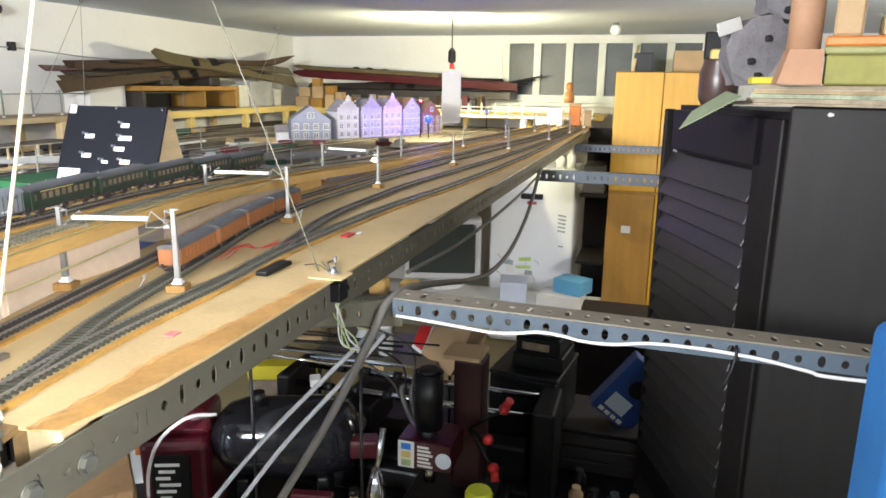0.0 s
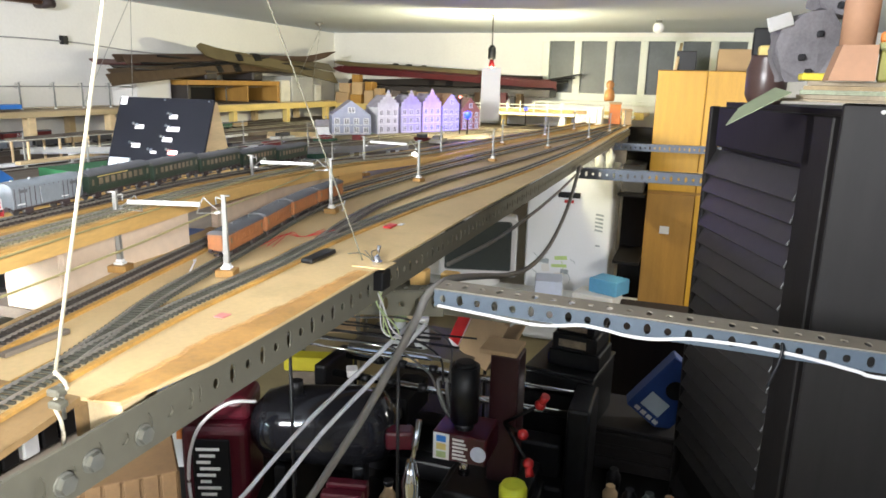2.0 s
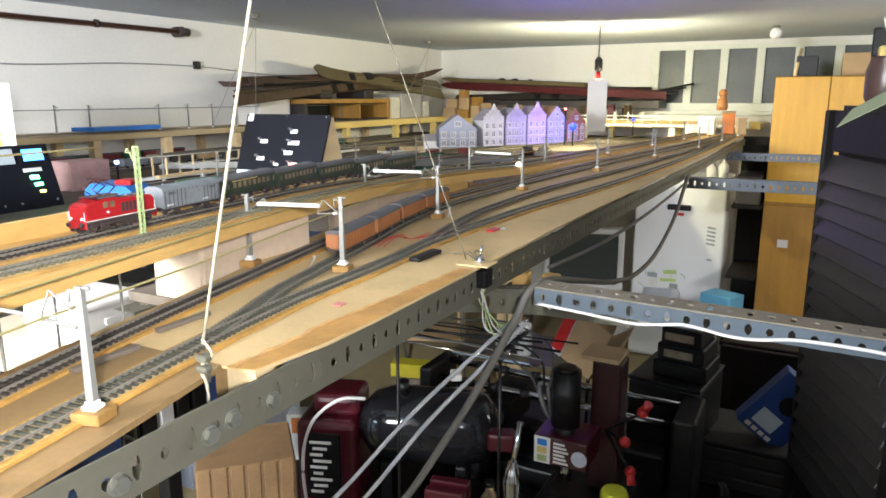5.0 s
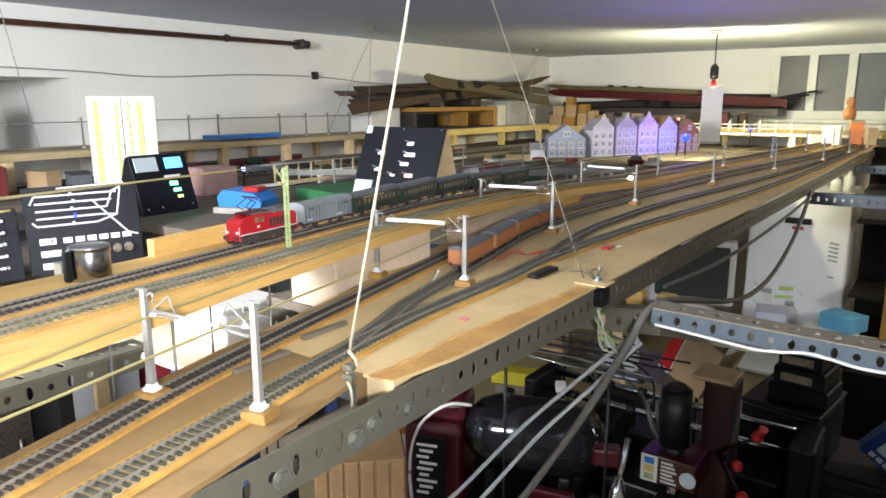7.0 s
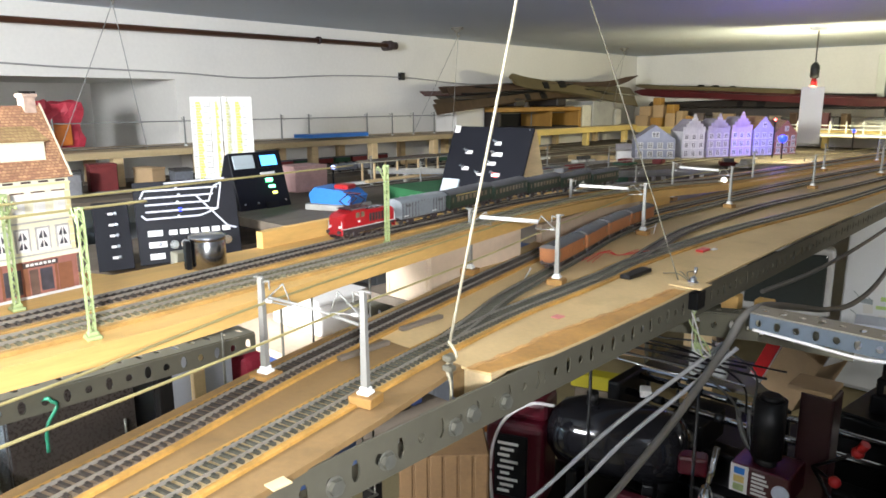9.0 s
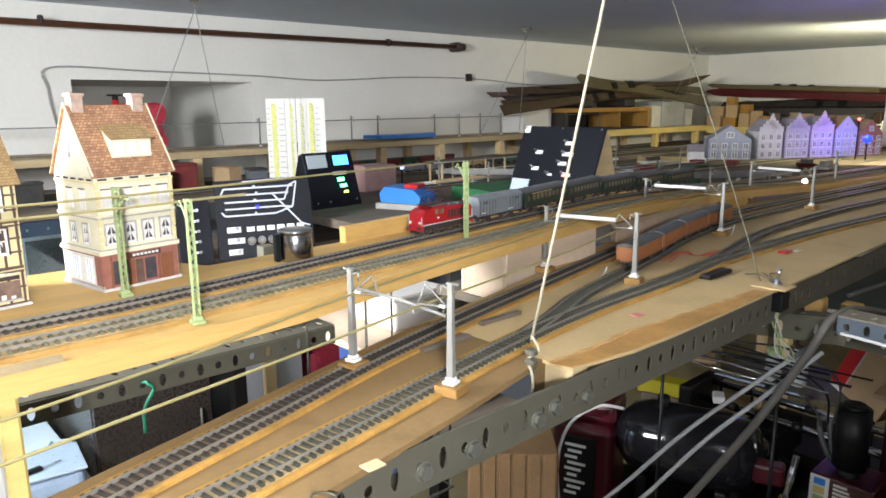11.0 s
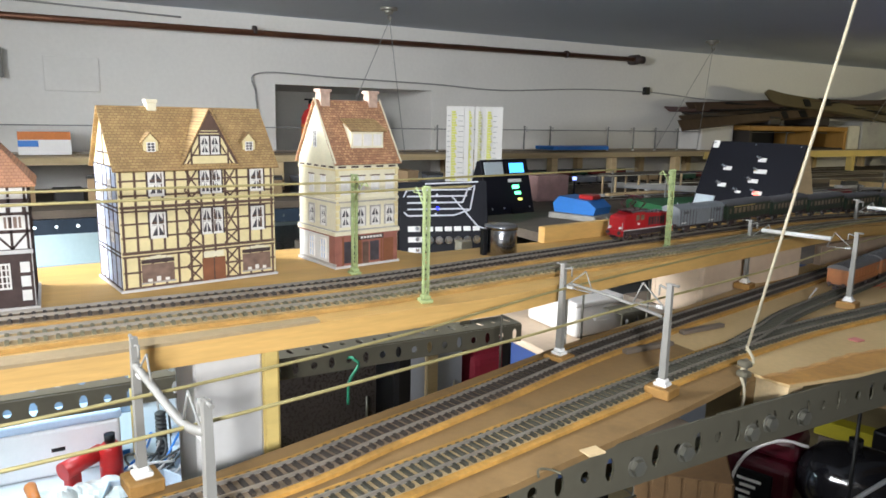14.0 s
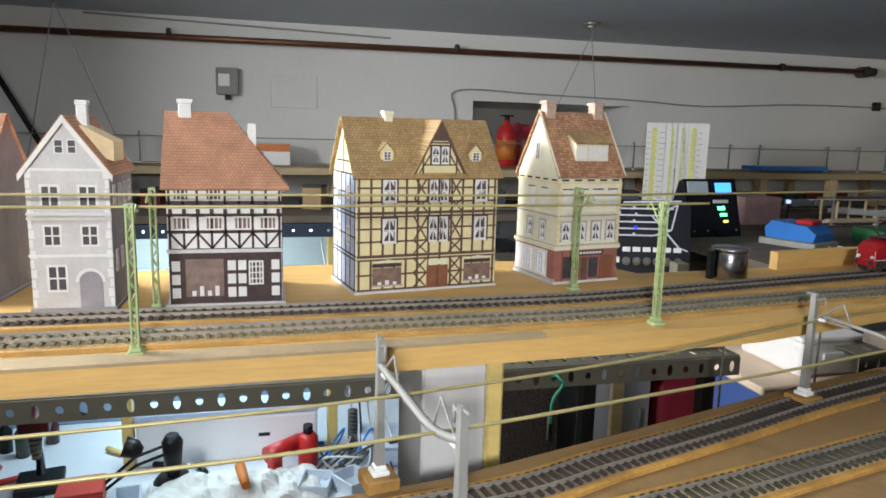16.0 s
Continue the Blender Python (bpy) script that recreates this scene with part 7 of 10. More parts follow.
slotted_angle("slotted_angle_bar", (-0.44, 1.02, 1.522), (-0.22, 1.02, 1.522), 0.038, 0.036, (0, 1, 0), STEEL, "short grey perforated steel bar")
# small marks and parts lying on the long board
for x, y, w, h, mt, lb in ((-0.458, 0.575, 0.012, 0.014, mat("pink_chalk", (0.6, 0.22, 0.2), 0.8), "small pink paper mark on the board"), (-0.486, 1.08, 0.014, 0.03, RED, "small red plastic piece lying on the board"), (-0.476, 1.105, 0.008, 0.016, WHITE_PL, "small white plastic piece on the board"), (-0.385, 0.115, 0.012, 0.016, PINE_PALE, "small cream paper scrap on the board")):
    bm = bmnew()
    rbox(bm, x - w / 2, x + w / 2, y - h / 2, y + h / 2, NEAR_Z - 0.0002, NEAR_Z + 0.0035 if mt is RED else NEAR_Z + 0.0012, 0.0004, 1, None)
    tagged(part("scrap", bm, mt), lb, "scrap")
bm = bmnew()
rbox(bm, -0.497, -0.479, 0.80, 0.87, NEAR_Z + 0.0001, NEAR_Z + 0.007, 0.002)
tagged(part("turnout_motor", bm, BLACK), "black turnout motor beside the track", "motor")
for y in (0.33, 0.44):
    bm = bmnew()
    rbox(bm, -0.545 - (y - 0.33) * 0.2, -0.537 - (y - 0.33) * 0.2, y - 0.035, y + 0.035, NEAR_Z + 0.0001, NEAR_Z + 0.005, 0.001)
    tagged(part("turnout_motor", bm, mat("motor_brown", (0.16, 0.13, 0.10), 0.6)), "dark turnout motor between the tracks", "motor")
for k in range(3):
    cord("red_wire", [(-0.60 + 0.01 * k, 0.86, NEAR_Z + 0.002), (-0.585, 0.90 + 0.01 * k, NEAR_Z + 0.012), (-0.575, 0.94, NEAR_Z + 0.002), (-0.565 + 0.01 * k, 0.99, NEAR_Z + 0.006)], 0.0006, RED, "thin red wire lying in curls on the board", "wire", "red wires")
cord("bent_wire", [(-0.372, 0.055, NEAR_Z + 0.001), (-0.378, 0.06, NEAR_Z + 0.003), (-0.375, 0.07, NEAR_Z + 0.001), (-0.368, 0.072, NEAR_Z + 0.001)], 0.0009, WIRE_D, "small bent wire lying on the board", "wire")
for pts in ([(-0.662, 1.16, NEAR_Z + 0.002), (-0.64, 1.20, NEAR_Z + 0.01), (-0.625, 1.18, NEAR_Z + 0.02), (-0.62, 1.16, NEAR_Z + 0.004)], [(-0.60, 0.70, NEAR_Z + 0.002), (-0.59, 0.70, NEAR_Z + 0.018), (-0.585, 0.69, NEAR_Z + 0.02)]):
    cord("bent_wire", pts, 0.0011, CABLE_W, "bent white wire standing on the board", "wire")

# ---- under and between the boards ----
PLY = mat("pale_plywood", (0.60, 0.47, 0.34), 0.75, vary=0.15, scale=6, fine=80, bump=0.1, spots=0.1)
pb = thing("plywood_box", (-0.80, 0.60, 1.605), label="pale plywood box holding up the pine board", category="box")
for nm, b in (("side_panel", (0.092, 0.10, 0, 0.225, 0, 0.0905)), ("side_panel", (0, 0.008, 0, 0.225, 0, 0.0905)), ("end_panel", (0.0085, 0.0915, 0, 0.008, 0, 0.0905)), ("end_panel", (0.0085, 0.0915, 0.217, 0.225, 0, 0.0905)), ("top_panel", (-0.001, 0.102, -0.001, 0.226, 0.091, 0.0985))):
    bm = bmnew()
    rbox(bm, *b, 0.001, 1)
    part(nm, bm, PLY, pb)
bm = bmnew()
sweep(bm, [(-0.75, 0.95, 1.605), (-0.785, 1.2, 1.605), (-0.805, 1.45, 1.605)], -0.006, 0.006, 0, 0.075)
tagged(part("plywood_web", bm, PLY), "pale plywood web under the main line", "web")
bm = bmnew()
rbox(bm, -0.84, -0.80, 1.49, 1.62, 1.60, 1.672, 0.002, 1)
tagged(part("wood_block", bm, PINE), "orange pine block under the main line", "block")
bm = bmnew()
rbox(bm, -0.84, -0.80, 1.46, 1.50, 1.60, 1.66, 0.002, 1, None)
tagged(part("filler_block", bm, mat("grey_block", (0.35, 0.34, 0.33), 0.8, vary=0.1)), "grey block beside the pine block", "block")
dev = thing("decoder_box", (-0.765, 0.885, 1.606), 10, label="small blue electronics box with white plugs between the boards", category="electronics")
bm = bmnew()
rbox(bm, -0.02, 0.02, -0.045, 0.045, 0.0, 0.04, 0.003)
part("housing", bm, mat("decoder_blue", (0.05, 0.13, 0.36), 0.4, vary=0.15, scale=30), dev)
for y in (-0.03, -0.005, 0.02):
    bm = bmnew()
    rbox(bm, 0.019, 0.028, y, y + 0.014, 0.008, 0.022, 0.002)
    part("plug", bm, WHITE_PL if y > 0 else BLACK, dev)
bm = bmnew()
box(bm, -0.86, -0.70, 0.60, 1.70, 1.59, 1.604)
tagged(part("support_board", bm, DARKWOOD), "dark board under the plywood box", "board")
post = thing("board_post", (-0.61, -0.104, 0), label="wide pale post with a yellow pine edge under the board", category="post")
bm = bmnew()
rbox(bm, -0.05, 0.046, -0.034, 0.020, 0, 1.7035, 0.002, 1)
part("core", bm, mat("pale_painted_wood", (0.58, 0.57, 0.55), 0.7, vary=0.1, scale=6, bump=0.05), post)
bm = bmnew()
rbox(bm, -0.05, 0.048, 0.020, 0.034, 0, 1.7035, 0.002, 1)
part("edge", bm, PINE_YEL, post)
bn = thing("plastic_bin", (-1.10, 0.58, 1.50), label="milky white plastic bin with a pale lid below the boards", category="bin")
MILKY = mat("milky_plastic", (0.62, 0.60, 0.57), 0.45, vary=0.08, scale=8)
bm = bmnew()
rbox(bm, 0, 0.148, 0, 0.12, 0, 0.058, 0.008, 3)
part("bin_body", bm, MILKY, bn)
bm = bmnew()
rbox(bm, -0.004, 0.152, -0.004, 0.124, 0.0585, 0.068, 0.004, 2)
part("lid", bm, MILKY, bn)
bm = bmnew()
rbox(bm, 0.1485, 0.153, 0.04, 0.08, 0.03, 0.042, 0.0015, 1)
part("grip", bm, MILKY, bn)
bm = bmnew()
rbox(bm, -1.24, -0.925, 0.49, 0.73, 1.486, 1.4995, 0.003, 1)
tagged(part("bin_shelf", bm, PLY), "pale plywood shelf carrying the plastic bin", "shelf")
bm = bmnew()
tube(bm, smoothed([(-0.014, 0.0, -0.002), (0.002, 0.003, 0.004), (0.006, 0.005, 0.002), (0.008, 0.010, -0.006), (0.004, -0.002, -0.03), (0.004, -0.004, -0.062)], 6), 0.0022, 6)
part("tie", bm, mat("green_strip", (0.02, 0.22, 0.12), 0.5, vary=0.15, scale=30), rail_, "green plastic strip tied through a hole", Matrix.Translation((-0.873, 0.115, 1.560)))
for k, (c, hh) in enumerate((("b", 0.26), ("d", 0.25), ("d", 0.27), ("w", 0.26), ("d", 0.25), ("d", 0.28), ("b", 0.24))):
    bm = bmnew()
    rbox(bm, -1.32, -1.10, 0.70 + k * 0.042, 0.735 + k * 0.042, 1.20, 1.20 + hh, 0.003, 1)
    tagged(part("binder", bm, {"b": mat("binder_blue", (0.04, 0.08, 0.25), 0.5), "d": BLACK, "w": WHITE_PL}[c]), "dark office binder standing under the boards", "binder", "binders")
bm = bmnew()
rbox(bm, -1.36, -1.06, 0.66, 1.04, 1.175, 1.198, 0.003)
tagged(part("binder_shelf", bm, DARKWOOD), "dark shelf board under the binders", "shelf")
for y in (0.69, 1.01):
    bm = bmnew()
    rbox(bm, -1.34, -1.30, y - 0.02, y + 0.02, 0, 1.175, 0.002, 1)
    tagged(part("support_post", bm, BLACK_W), "dark leg of the binder shelf", "post", "staging posts")

# low cupboards along the wall
def cupboard(name, x0, x1, y0, y1, h, material, label, doors=2):
    c = thing(name, (x0, y0, 0), label=label, category="cupboard")
    w, d = x1 - x0, y1 - y0
    bm = bmnew()
    rbox(bm, 0, w - 0.02, 0, d, 0.0, h, 0.004)
    part("carcass", bm, material, c)
    for k in range(doors):
        bm = bmnew()
        rbox(bm, w - 0.019, w, d * k / doors + 0.004, d * (k + 1) / doors - 0.004, 0.06, h - 0.01, 0.003)
        dr = part("door", bm, material, c)
        bm = bmnew()
        yy = d * (k + 1) / doors - 0.05
        cyl(bm, (w + 0.012, yy, h * 0.5), (w + 0.012, yy, h * 0.5 + 0.1), 0.005, seg=8)
        part("handle", bm, ZINC, dr)
    return c


cupboard("low_cupboard", -3.15, -2.45, 0.44, 0.86, 1.38, mat("dark_laminate", (0.045, 0.036, 0.032), 0.28, vary=0.3, scale=4), "dark low cupboard along the wall", 1)
cupboard("white_cupboard", -3.15, -2.45, 0.98, 1.26, 1.38, mat("white_laminate", (0.30, 0.31, 0.34), 0.5, vary=0.06, scale=4), "white painted cupboard along the wall", 1)
cupboard("low_cupboard", -3.15, -2.5, 2.1, 2.9, 1.1, mat("blue_laminate", (0.25, 0.28, 0.34), 0.5, vary=0.1, scale=4), "grey-blue cupboard below the wall shelf", 2)
red = thing("red_bag", (-2.62, 1.50, 0), label="dark red sports bag standing by the cupboard", category="bag")
bm = bmnew()
rbox(bm, -0.15, 0.15, -0.2, 0.2, 0, 0.88, 0.06, 4)
part("bag_body", bm, mat("bag_red", (0.25, 0.012, 0.03), 0.7, vary=0.2, scale=8, bump=0.2), red)

# bench under the wall shelf with its strip lamp
bench = thing("workbench", (-3.15, -1.9, 0), label="white workbench along the wall covered with tools", category="workbench")
bm = bmnew()
rbox(bm, 0, 1.0, 0, 2.30, 0.65, 0.69, 0.004)
part("worktop", bm, mat("bench_white", (0.68, 0.70, 0.74), 0.4, vary=0.06, scale=6), bench)
for x in (0.06, 0.94):
    for y in (0.06, 2.24):
        bm = bmnew()
        rbox(bm, x - 0.025, x + 0.025, y - 0.025, y + 0.025, 0, 0.65, 0.003)
        part("leg", bm, STEEL, bench)
strip = thing("strip_lamp", (-2.62, -0.55, 1.545), label="lit white strip lamp under the wall shelf", category="lamp")
bm = bmnew()
rbox(bm, -0.03, 0.03, -0.5, 0.5, -0.02, 0.0, 0.004)
part("housing", bm, WHITE_PL, strip)
bm = bmnew()
cyl(bm, (0, -0.48, -0.030), (0, 0.48, -0.030), 0.012, seg=12)
part("tube", bm, mat("lit_tube", (0.9, 0.9, 0.95), 0.3, emit=((0.8, 0.9, 1.0), 6.0)), strip)


def on_bench(name, m, x, y, label, category, make, material):
    bm = bmnew()
    make(bm)
    ob = part(name, bm, material, m=pose(x, y, 0.691, 0, 0, m))
    return tagged(ob, label, category)


BLUEGREY = mat("bench_bluegrey", (0.20, 0.27, 0.36), 0.5, vary=0.2, scale=8)
light_box = thing("light_box", (-2.55, -0.385, 0.691), label="white upright light box with a small black mark, strongly lit", category="box")
bm = bmnew()
rbox(bm, -0.06, 0.05, -0.31, 0.31, 0.0, 0.165, 0.012, 3)
part("case", bm, mat("bright_white_case", (0.86, 0.87, 0.88), 0.35, vary=0.04, scale=6), light_box)
bm = bmnew()
rbox(bm, -0.06, 0.056, -0.315, 0.315, 0.166, 0.20, 0.010, 3)
# strip on top: its blue sheen is painted as pale blue
part("top_cover", bm, mat("cover_blue_sheen", (0.50, 0.62, 0.80), 0.3, vary=0.1, scale=8), light_box, "top cover with the blue sheen put into its colour")
bm = bmnew()
box(bm, 0.0502, 0.0514, 0.10, 0.14, 0.085, 0.098)
part("name_mark", bm, BLACK, light_box)
dl = thing("desk_lamp", (-2.37, -0.56, 0.691), 0, label="black jointed desk lamp standing on the bench", category="lamp")
bm = bmnew()
lathe(bm, [(0.062, 0), (0.065, 0.012), (0.05, 0.03), (0.012, 0.035)], 20)
part("base", bm, BLACK, dl)
bm = bmnew()
lathe(bm, [(0.018, 0.03), (0.026, 0.05), (0.030, 0.10), (0.034, 0.15), (0.020, 0.175)], 18)
part("stem", bm, BLACK, dl)
for k in range(2):
    bm = bmnew()
    tube(bm, [(0.01, 0.0, 0.15 - 0.03 * k), (0.03, -0.11, 0.12 - 0.03 * k), (0.05, -0.22, 0.03 - 0.02 * k)], 0.0055, 8)
    part("arm", bm, BLACK, dl)
bm = bmnew()
lathe(bm, [(0.012, 0.0), (0.03, 0.02), (0.034, 0.06)], 16, Matrix.Translation((0.01, -0.09, 0.13)) @ Matrix.Rotation(radians(70), 4, "X"))
part("shade", bm, BLACK, dl)
cloth = thing("white_cloth", (-2.27, -0.36, 0.691), label="crumpled white cloth heaped on the bench", category="cloth")
bm = bmnew()
tmp = bmesh.new()
bmesh.ops.create_grid(tmp, x_segments=22, y_segments=40, size=0.5)
for v in tmp.verts:
    q = Vector((v.co.x * 0.22, v.co.y * 0.56, 0))
    edge = max(0.0, 1 - max(abs(v.co.x), abs(v.co.y)) * 2)
    q.z = 0.002 + edge ** 0.4 * (0.045 + 0.05 * noise.noise(q * 14) + 0.018 * noise.noise(q * 46))
    q.z = max(q.z, 0.002)
    v.co = q
add(bm, tmp)
part("cloth_sheet", bm, PAPER, cloth)
on_bench("orange_tube", 100, -2.24, -0.335, "orange tube lying on the white cloth", "tube", lambda bm: cyl(bm, (0, -0.07, 0.072), (0, 0.05, 0.082), 0.014, 0.018, seg=14), ORANGE)
drill = thing("power_drill", (-2.40, -0.20, 0.691), 35, label="red and black power drill lying on the bench", category="tool")
bm = bmnew()
cyl(bm, (0, -0.07, 0.075), (0, 0.07, 0.085), 0.030, 0.026, seg=18)
part("motor_case", bm, RED, drill)
bm = bmnew()
cyl(bm, (0, 0.07, 0.085), (0, 0.11, 0.088), 0.018, 0.010, seg=14)
part("chuck", bm, BLACK, drill)
bm = bmnew()
rbox(bm, -0.018, 0.018, -0.06, -0.015, 0.0, 0.07, 0.008, 2)
part("grip", bm, RED, drill)
can2 = thing("red_can", (-2.42, -0.115, 0.691), label="red tin can with a black cap on the bench", category="tin")
bm = bmnew()
lathe(bm, [(0.034, 0), (0.036, 0.004), (0.036, 0.105), (0.022, 0.12)], 18)
part("body", bm, RED, can2)
bm = bmnew()
cyl(bm, (0, 0, 0.12), (0, 0, 0.15), 0.017, seg=14)
part("cap", bm, BLACK, can2)
for y, x in ((-0.02, -2.52), (-0.72, -2.52)):
    bm = bmnew()
    rbox(bm, x - 0.02, x + 0.02, y - 0.018, y + 0.018, 0.6905, 1.4995, 0.003, 1)
    tagged(part("shelf_prop", bm, PINE_YEL), "yellow pine prop standing on the bench", "prop", "bench props")
hose = thing("ribbed_hose", (-2.47, 0.05, 0.691), label="black ribbed hose standing up from the bench", category="hose")
for k in range(12):
    bm = bmnew()
    lathe(bm, [(0.012, 0.0), (0.019, 0.004), (0.019, 0.010), (0.012, 0.014)], 14, Matrix.Translation((0.003 * math.sin(k), 0, 0.0145 * k)))
    part("hose_rib", bm, RUBBER, hose)
tub = thing("plastic_tub", (-2.42, 0.23, 0.691), -6, label="pale blue translucent tub lying on the bench", category="tub")
bm = bmnew()
rbox(bm, -0.10, 0.10, -0.15, 0.15, 0.0, 0.075, 0.025, 3)
part("tub_body", bm, mat("tray_blue", (0.42, 0.52, 0.66), 0.3, vary=0.12, scale=10), tub)
bm = bmnew()
rbox(bm, -0.105, 0.105, -0.155, 0.155, 0.076, 0.086, 0.004, 2)
part("rim", bm, mat("tub_rim", (0.55, 0.64, 0.76), 0.3, vary=0.1, scale=10), tub)
knife = thing("craft_knife", (-2.36, 0.20, 0.778), 12, label="black craft knife lying on the tub", category="tool")
bm = bmnew()
rbox(bm, -0.012, 0.012, -0.04, 0.06, 0, 0.012, 0.003, 1)
part("grip", bm, BLACK, knife)
bm = bmnew()
box(bm, -0.004, 0.004, 0.061, 0.12, 0.004, 0.006)
part("blade", bm, CHROME, knife)
rbx = thing("red_box", (-2.28, -0.82, 0.691), 6, label="bright red flat box on the bench", category="box")
bm = bmnew()
rbox(bm, -0.06, 0.06, -0.065, 0.065, 0, 0.06, 0.004, 1)
part("box_body", bm, mat("red_card", (0.55, 0.06, 0.03), 0.5, vary=0.1, scale=12), rbx)
bm = bmnew()
rbox(bm, -0.062, 0.062, -0.067, 0.067, 0.0605, 0.072, 0.003, 1)
part("lid", bm, mat("red_card_lid", (0.50, 0.05, 0.03), 0.5, vary=0.1, scale=12), rbx)
drillp = thing("pillar_drill", (-2.44, -0.98, 0.691), 10, label="small dark pillar drill with a red head on the bench", category="machine")
bm = bmnew()
rbox(bm, -0.08, 0.08, -0.07, 0.07, 0, 0.025, 0.006, 2)
part("base", bm, BLACK, drillp)
bm = bmnew()
cyl(bm, (-0.04, 0, 0.025), (-0.04, 0, 0.40), 0.014, seg=14)
part("column", bm, CHROME, drillp)
bm = bmnew()
rbox(bm, -0.06, 0.08, -0.045, 0.045, 0.20, 0.265, 0.01, 2)
part("head", bm, WINE, drillp)
bm = bmnew()
for k in range(5):
    cyl(bm, (0.045, 0, 0.19 - 0.018 * k), (0.045, 0, 0.202 - 0.018 * k), 0.022 - 0.002 * k, seg=16)
part("spindle", bm, STEEL, drillp)
bm = bmnew()
tube(bm, [(0.02, 0.05, 0.24), (0.03, 0.12, 0.25), (0.03, 0.18, 0.22)], 0.007, 8)
part("feed_lever", bm, BLACK, drillp)
screen_b = thing("blue_board", (-2.95, -0.95, 0.691), label="blue-grey pin board standing at the back of the bench", category="board")
bm = bmnew()
rbox(bm, -0.012, 0.012, -0.75, 0.95, 0.0, 0.62, 0.004, 1)
part("board_panel", bm, BLUEGREY, screen_b)
for k in range(10):
    bm = bmnew()
    w_ = 0.05 + 0.03 * (k % 3)
    box(bm, 0.0121, 0.0145, -0.70 + 0.165 * k, -0.70 + 0.165 * k + w_, 0.12 + 0.07 * (k % 4), 0.26 + 0.08 * (k % 4))
    part("pinned_card", bm, (PAPER, NEWS, BLUE, PAPER, CARD)[k % 5], screen_b)
for k in range(14):
    x, y = -2.62 + 0.36 * ((k * 37 % 11) / 11), -1.25 + 1.62 * ((k * 53 % 17) / 17)
    tl_ = thing("hand_tool", (x, y, 0.691), 29 * k, label="small hand tool lying on the cluttered bench", category="tool", group="bench tools")
    bm = bmnew()
    cyl(bm, (0, -0.06, 0.012), (0, 0.02, 0.012), 0.011, 0.009, seg=8)
    part("grip", bm, (BLACK, RED, BLUE, PINE_YEL)[k % 4], tl_)
    bm = bmnew()
    cyl(bm, (0, 0.02, 0.012), (0, 0.09, 0.012), 0.0038, seg=6)
    part("shaft", bm, CHROME, tl_)
for k in range(5):
    cord("bench_cable", [(-2.75, -0.05 + 0.06 * k, 1.5), (-2.55 + 0.03 * k, 0.0 + 0.05 * k, 1.15), (-2.50, 0.05 + 0.03 * k, 0.85), (-2.42 + 0.04 * k, 0.02 + 0.05 * k, 0.70)], 0.004, RUBBER if k % 2 else CABLE_W, "cable hanging over the bench", "cable", "bench cables")
slotted_angle("slotted_angle_bar", (-2.5, -2.0, 1.50), (-2.5, 0.6, 1.50), 0.045, 0.03, (-1, 0, 0), STEEL_BLUELIT, "blue-lit perforated steel bar under the wall shelf", pitch=0.06, slot=False)
# heaps on the bench
TRANS = mat("cloudy_plastic", (0.55, 0.62, 0.70), 0.35, vary=0.1, scale=12)
for x, y, a, w, d, h in ((-2.24, -0.10, -15, 0.12, 0.10, 0.04), (-2.22, 0.02, 30, 0.12, 0.10, 0.05), (-2.24, -0.68, 8, 0.10, 0.08, 0.05), (-2.62, 0.36, -28, 0.12, 0.08, 0.035)):
    on_bench("plastic_tray", a, x, y, "cloudy plastic tray among the bench clutter", "tray", lambda bm: [rbox(bm, -w / 2, w / 2, -d / 2, d / 2, 0, 0.006, 0.002, 1), rbox(bm, -w / 2, w / 2, -d / 2, -d / 2 + 0.006, 0.004, h, 0.002, 1), rbox(bm, -w / 2, w / 2, d / 2 - 0.006, d / 2, 0.004, h, 0.002, 1), rbox(bm, -w / 2, -w / 2 + 0.006, -d / 2, d / 2, 0.004, h, 0.002, 1), rbox(bm, w / 2 - 0.006, w / 2, -d / 2, d / 2, 0.004, h, 0.002, 1)], TRANS)
for k in range(9):
    a = k * 0.9
    x, y = -2.36 + 0.06 * math.sin(a * 1.7), 0.0 + 0.05 * math.cos(a)
    cord("bench_cable", [(x, y, 0.696), (x + 0.06 * math.cos(a), y + 0.06 * math.sin(a), 0.74 + 0.01 * (k % 3)), (x - 0.05 * math.sin(a), y + 0.06, 0.77 + 0.012 * (k % 4)), (x - 0.07, y + 0.012 * k, 0.72), (x + 0.02, y - 0.06, 0.696)], 0.0042, (RUBBER, CABLE_W, RUBBER, BLUE)[k % 4], "tangled cable on the bench", "cable", "bench cables")
for k in range(7):
    x, y = -2.78 + 0.05 * (k % 3), -1.45 + 0.07 * k
    on_bench("bottle", 0, x, y, "small dark bottle at the back of the bench", "bottle", lambda bm: lathe(bm, [(0.022, 0), (0.024, 0.07 + 0.01 * (k % 3)), (0.010, 0.09 + 0.01 * (k % 3)), (0.010, 0.11 + 0.01 * (k % 3))], 14), (BLACK, GLASS_DK, WINE, CARD)[k % 4])


# ---- the window end: wardrobe, refrigerator, screen ----
yc = thing("wardrobe", (-0.25, 4.75, 0), label="tall ochre veneered wardrobe standing by the window", category="wardrobe")
bm = bmnew()
rbox(bm, 0, 0.60, 0.02, 0.55, 0, 2.0, 0.004)
part("carcass", bm, OCHRE_D, yc)
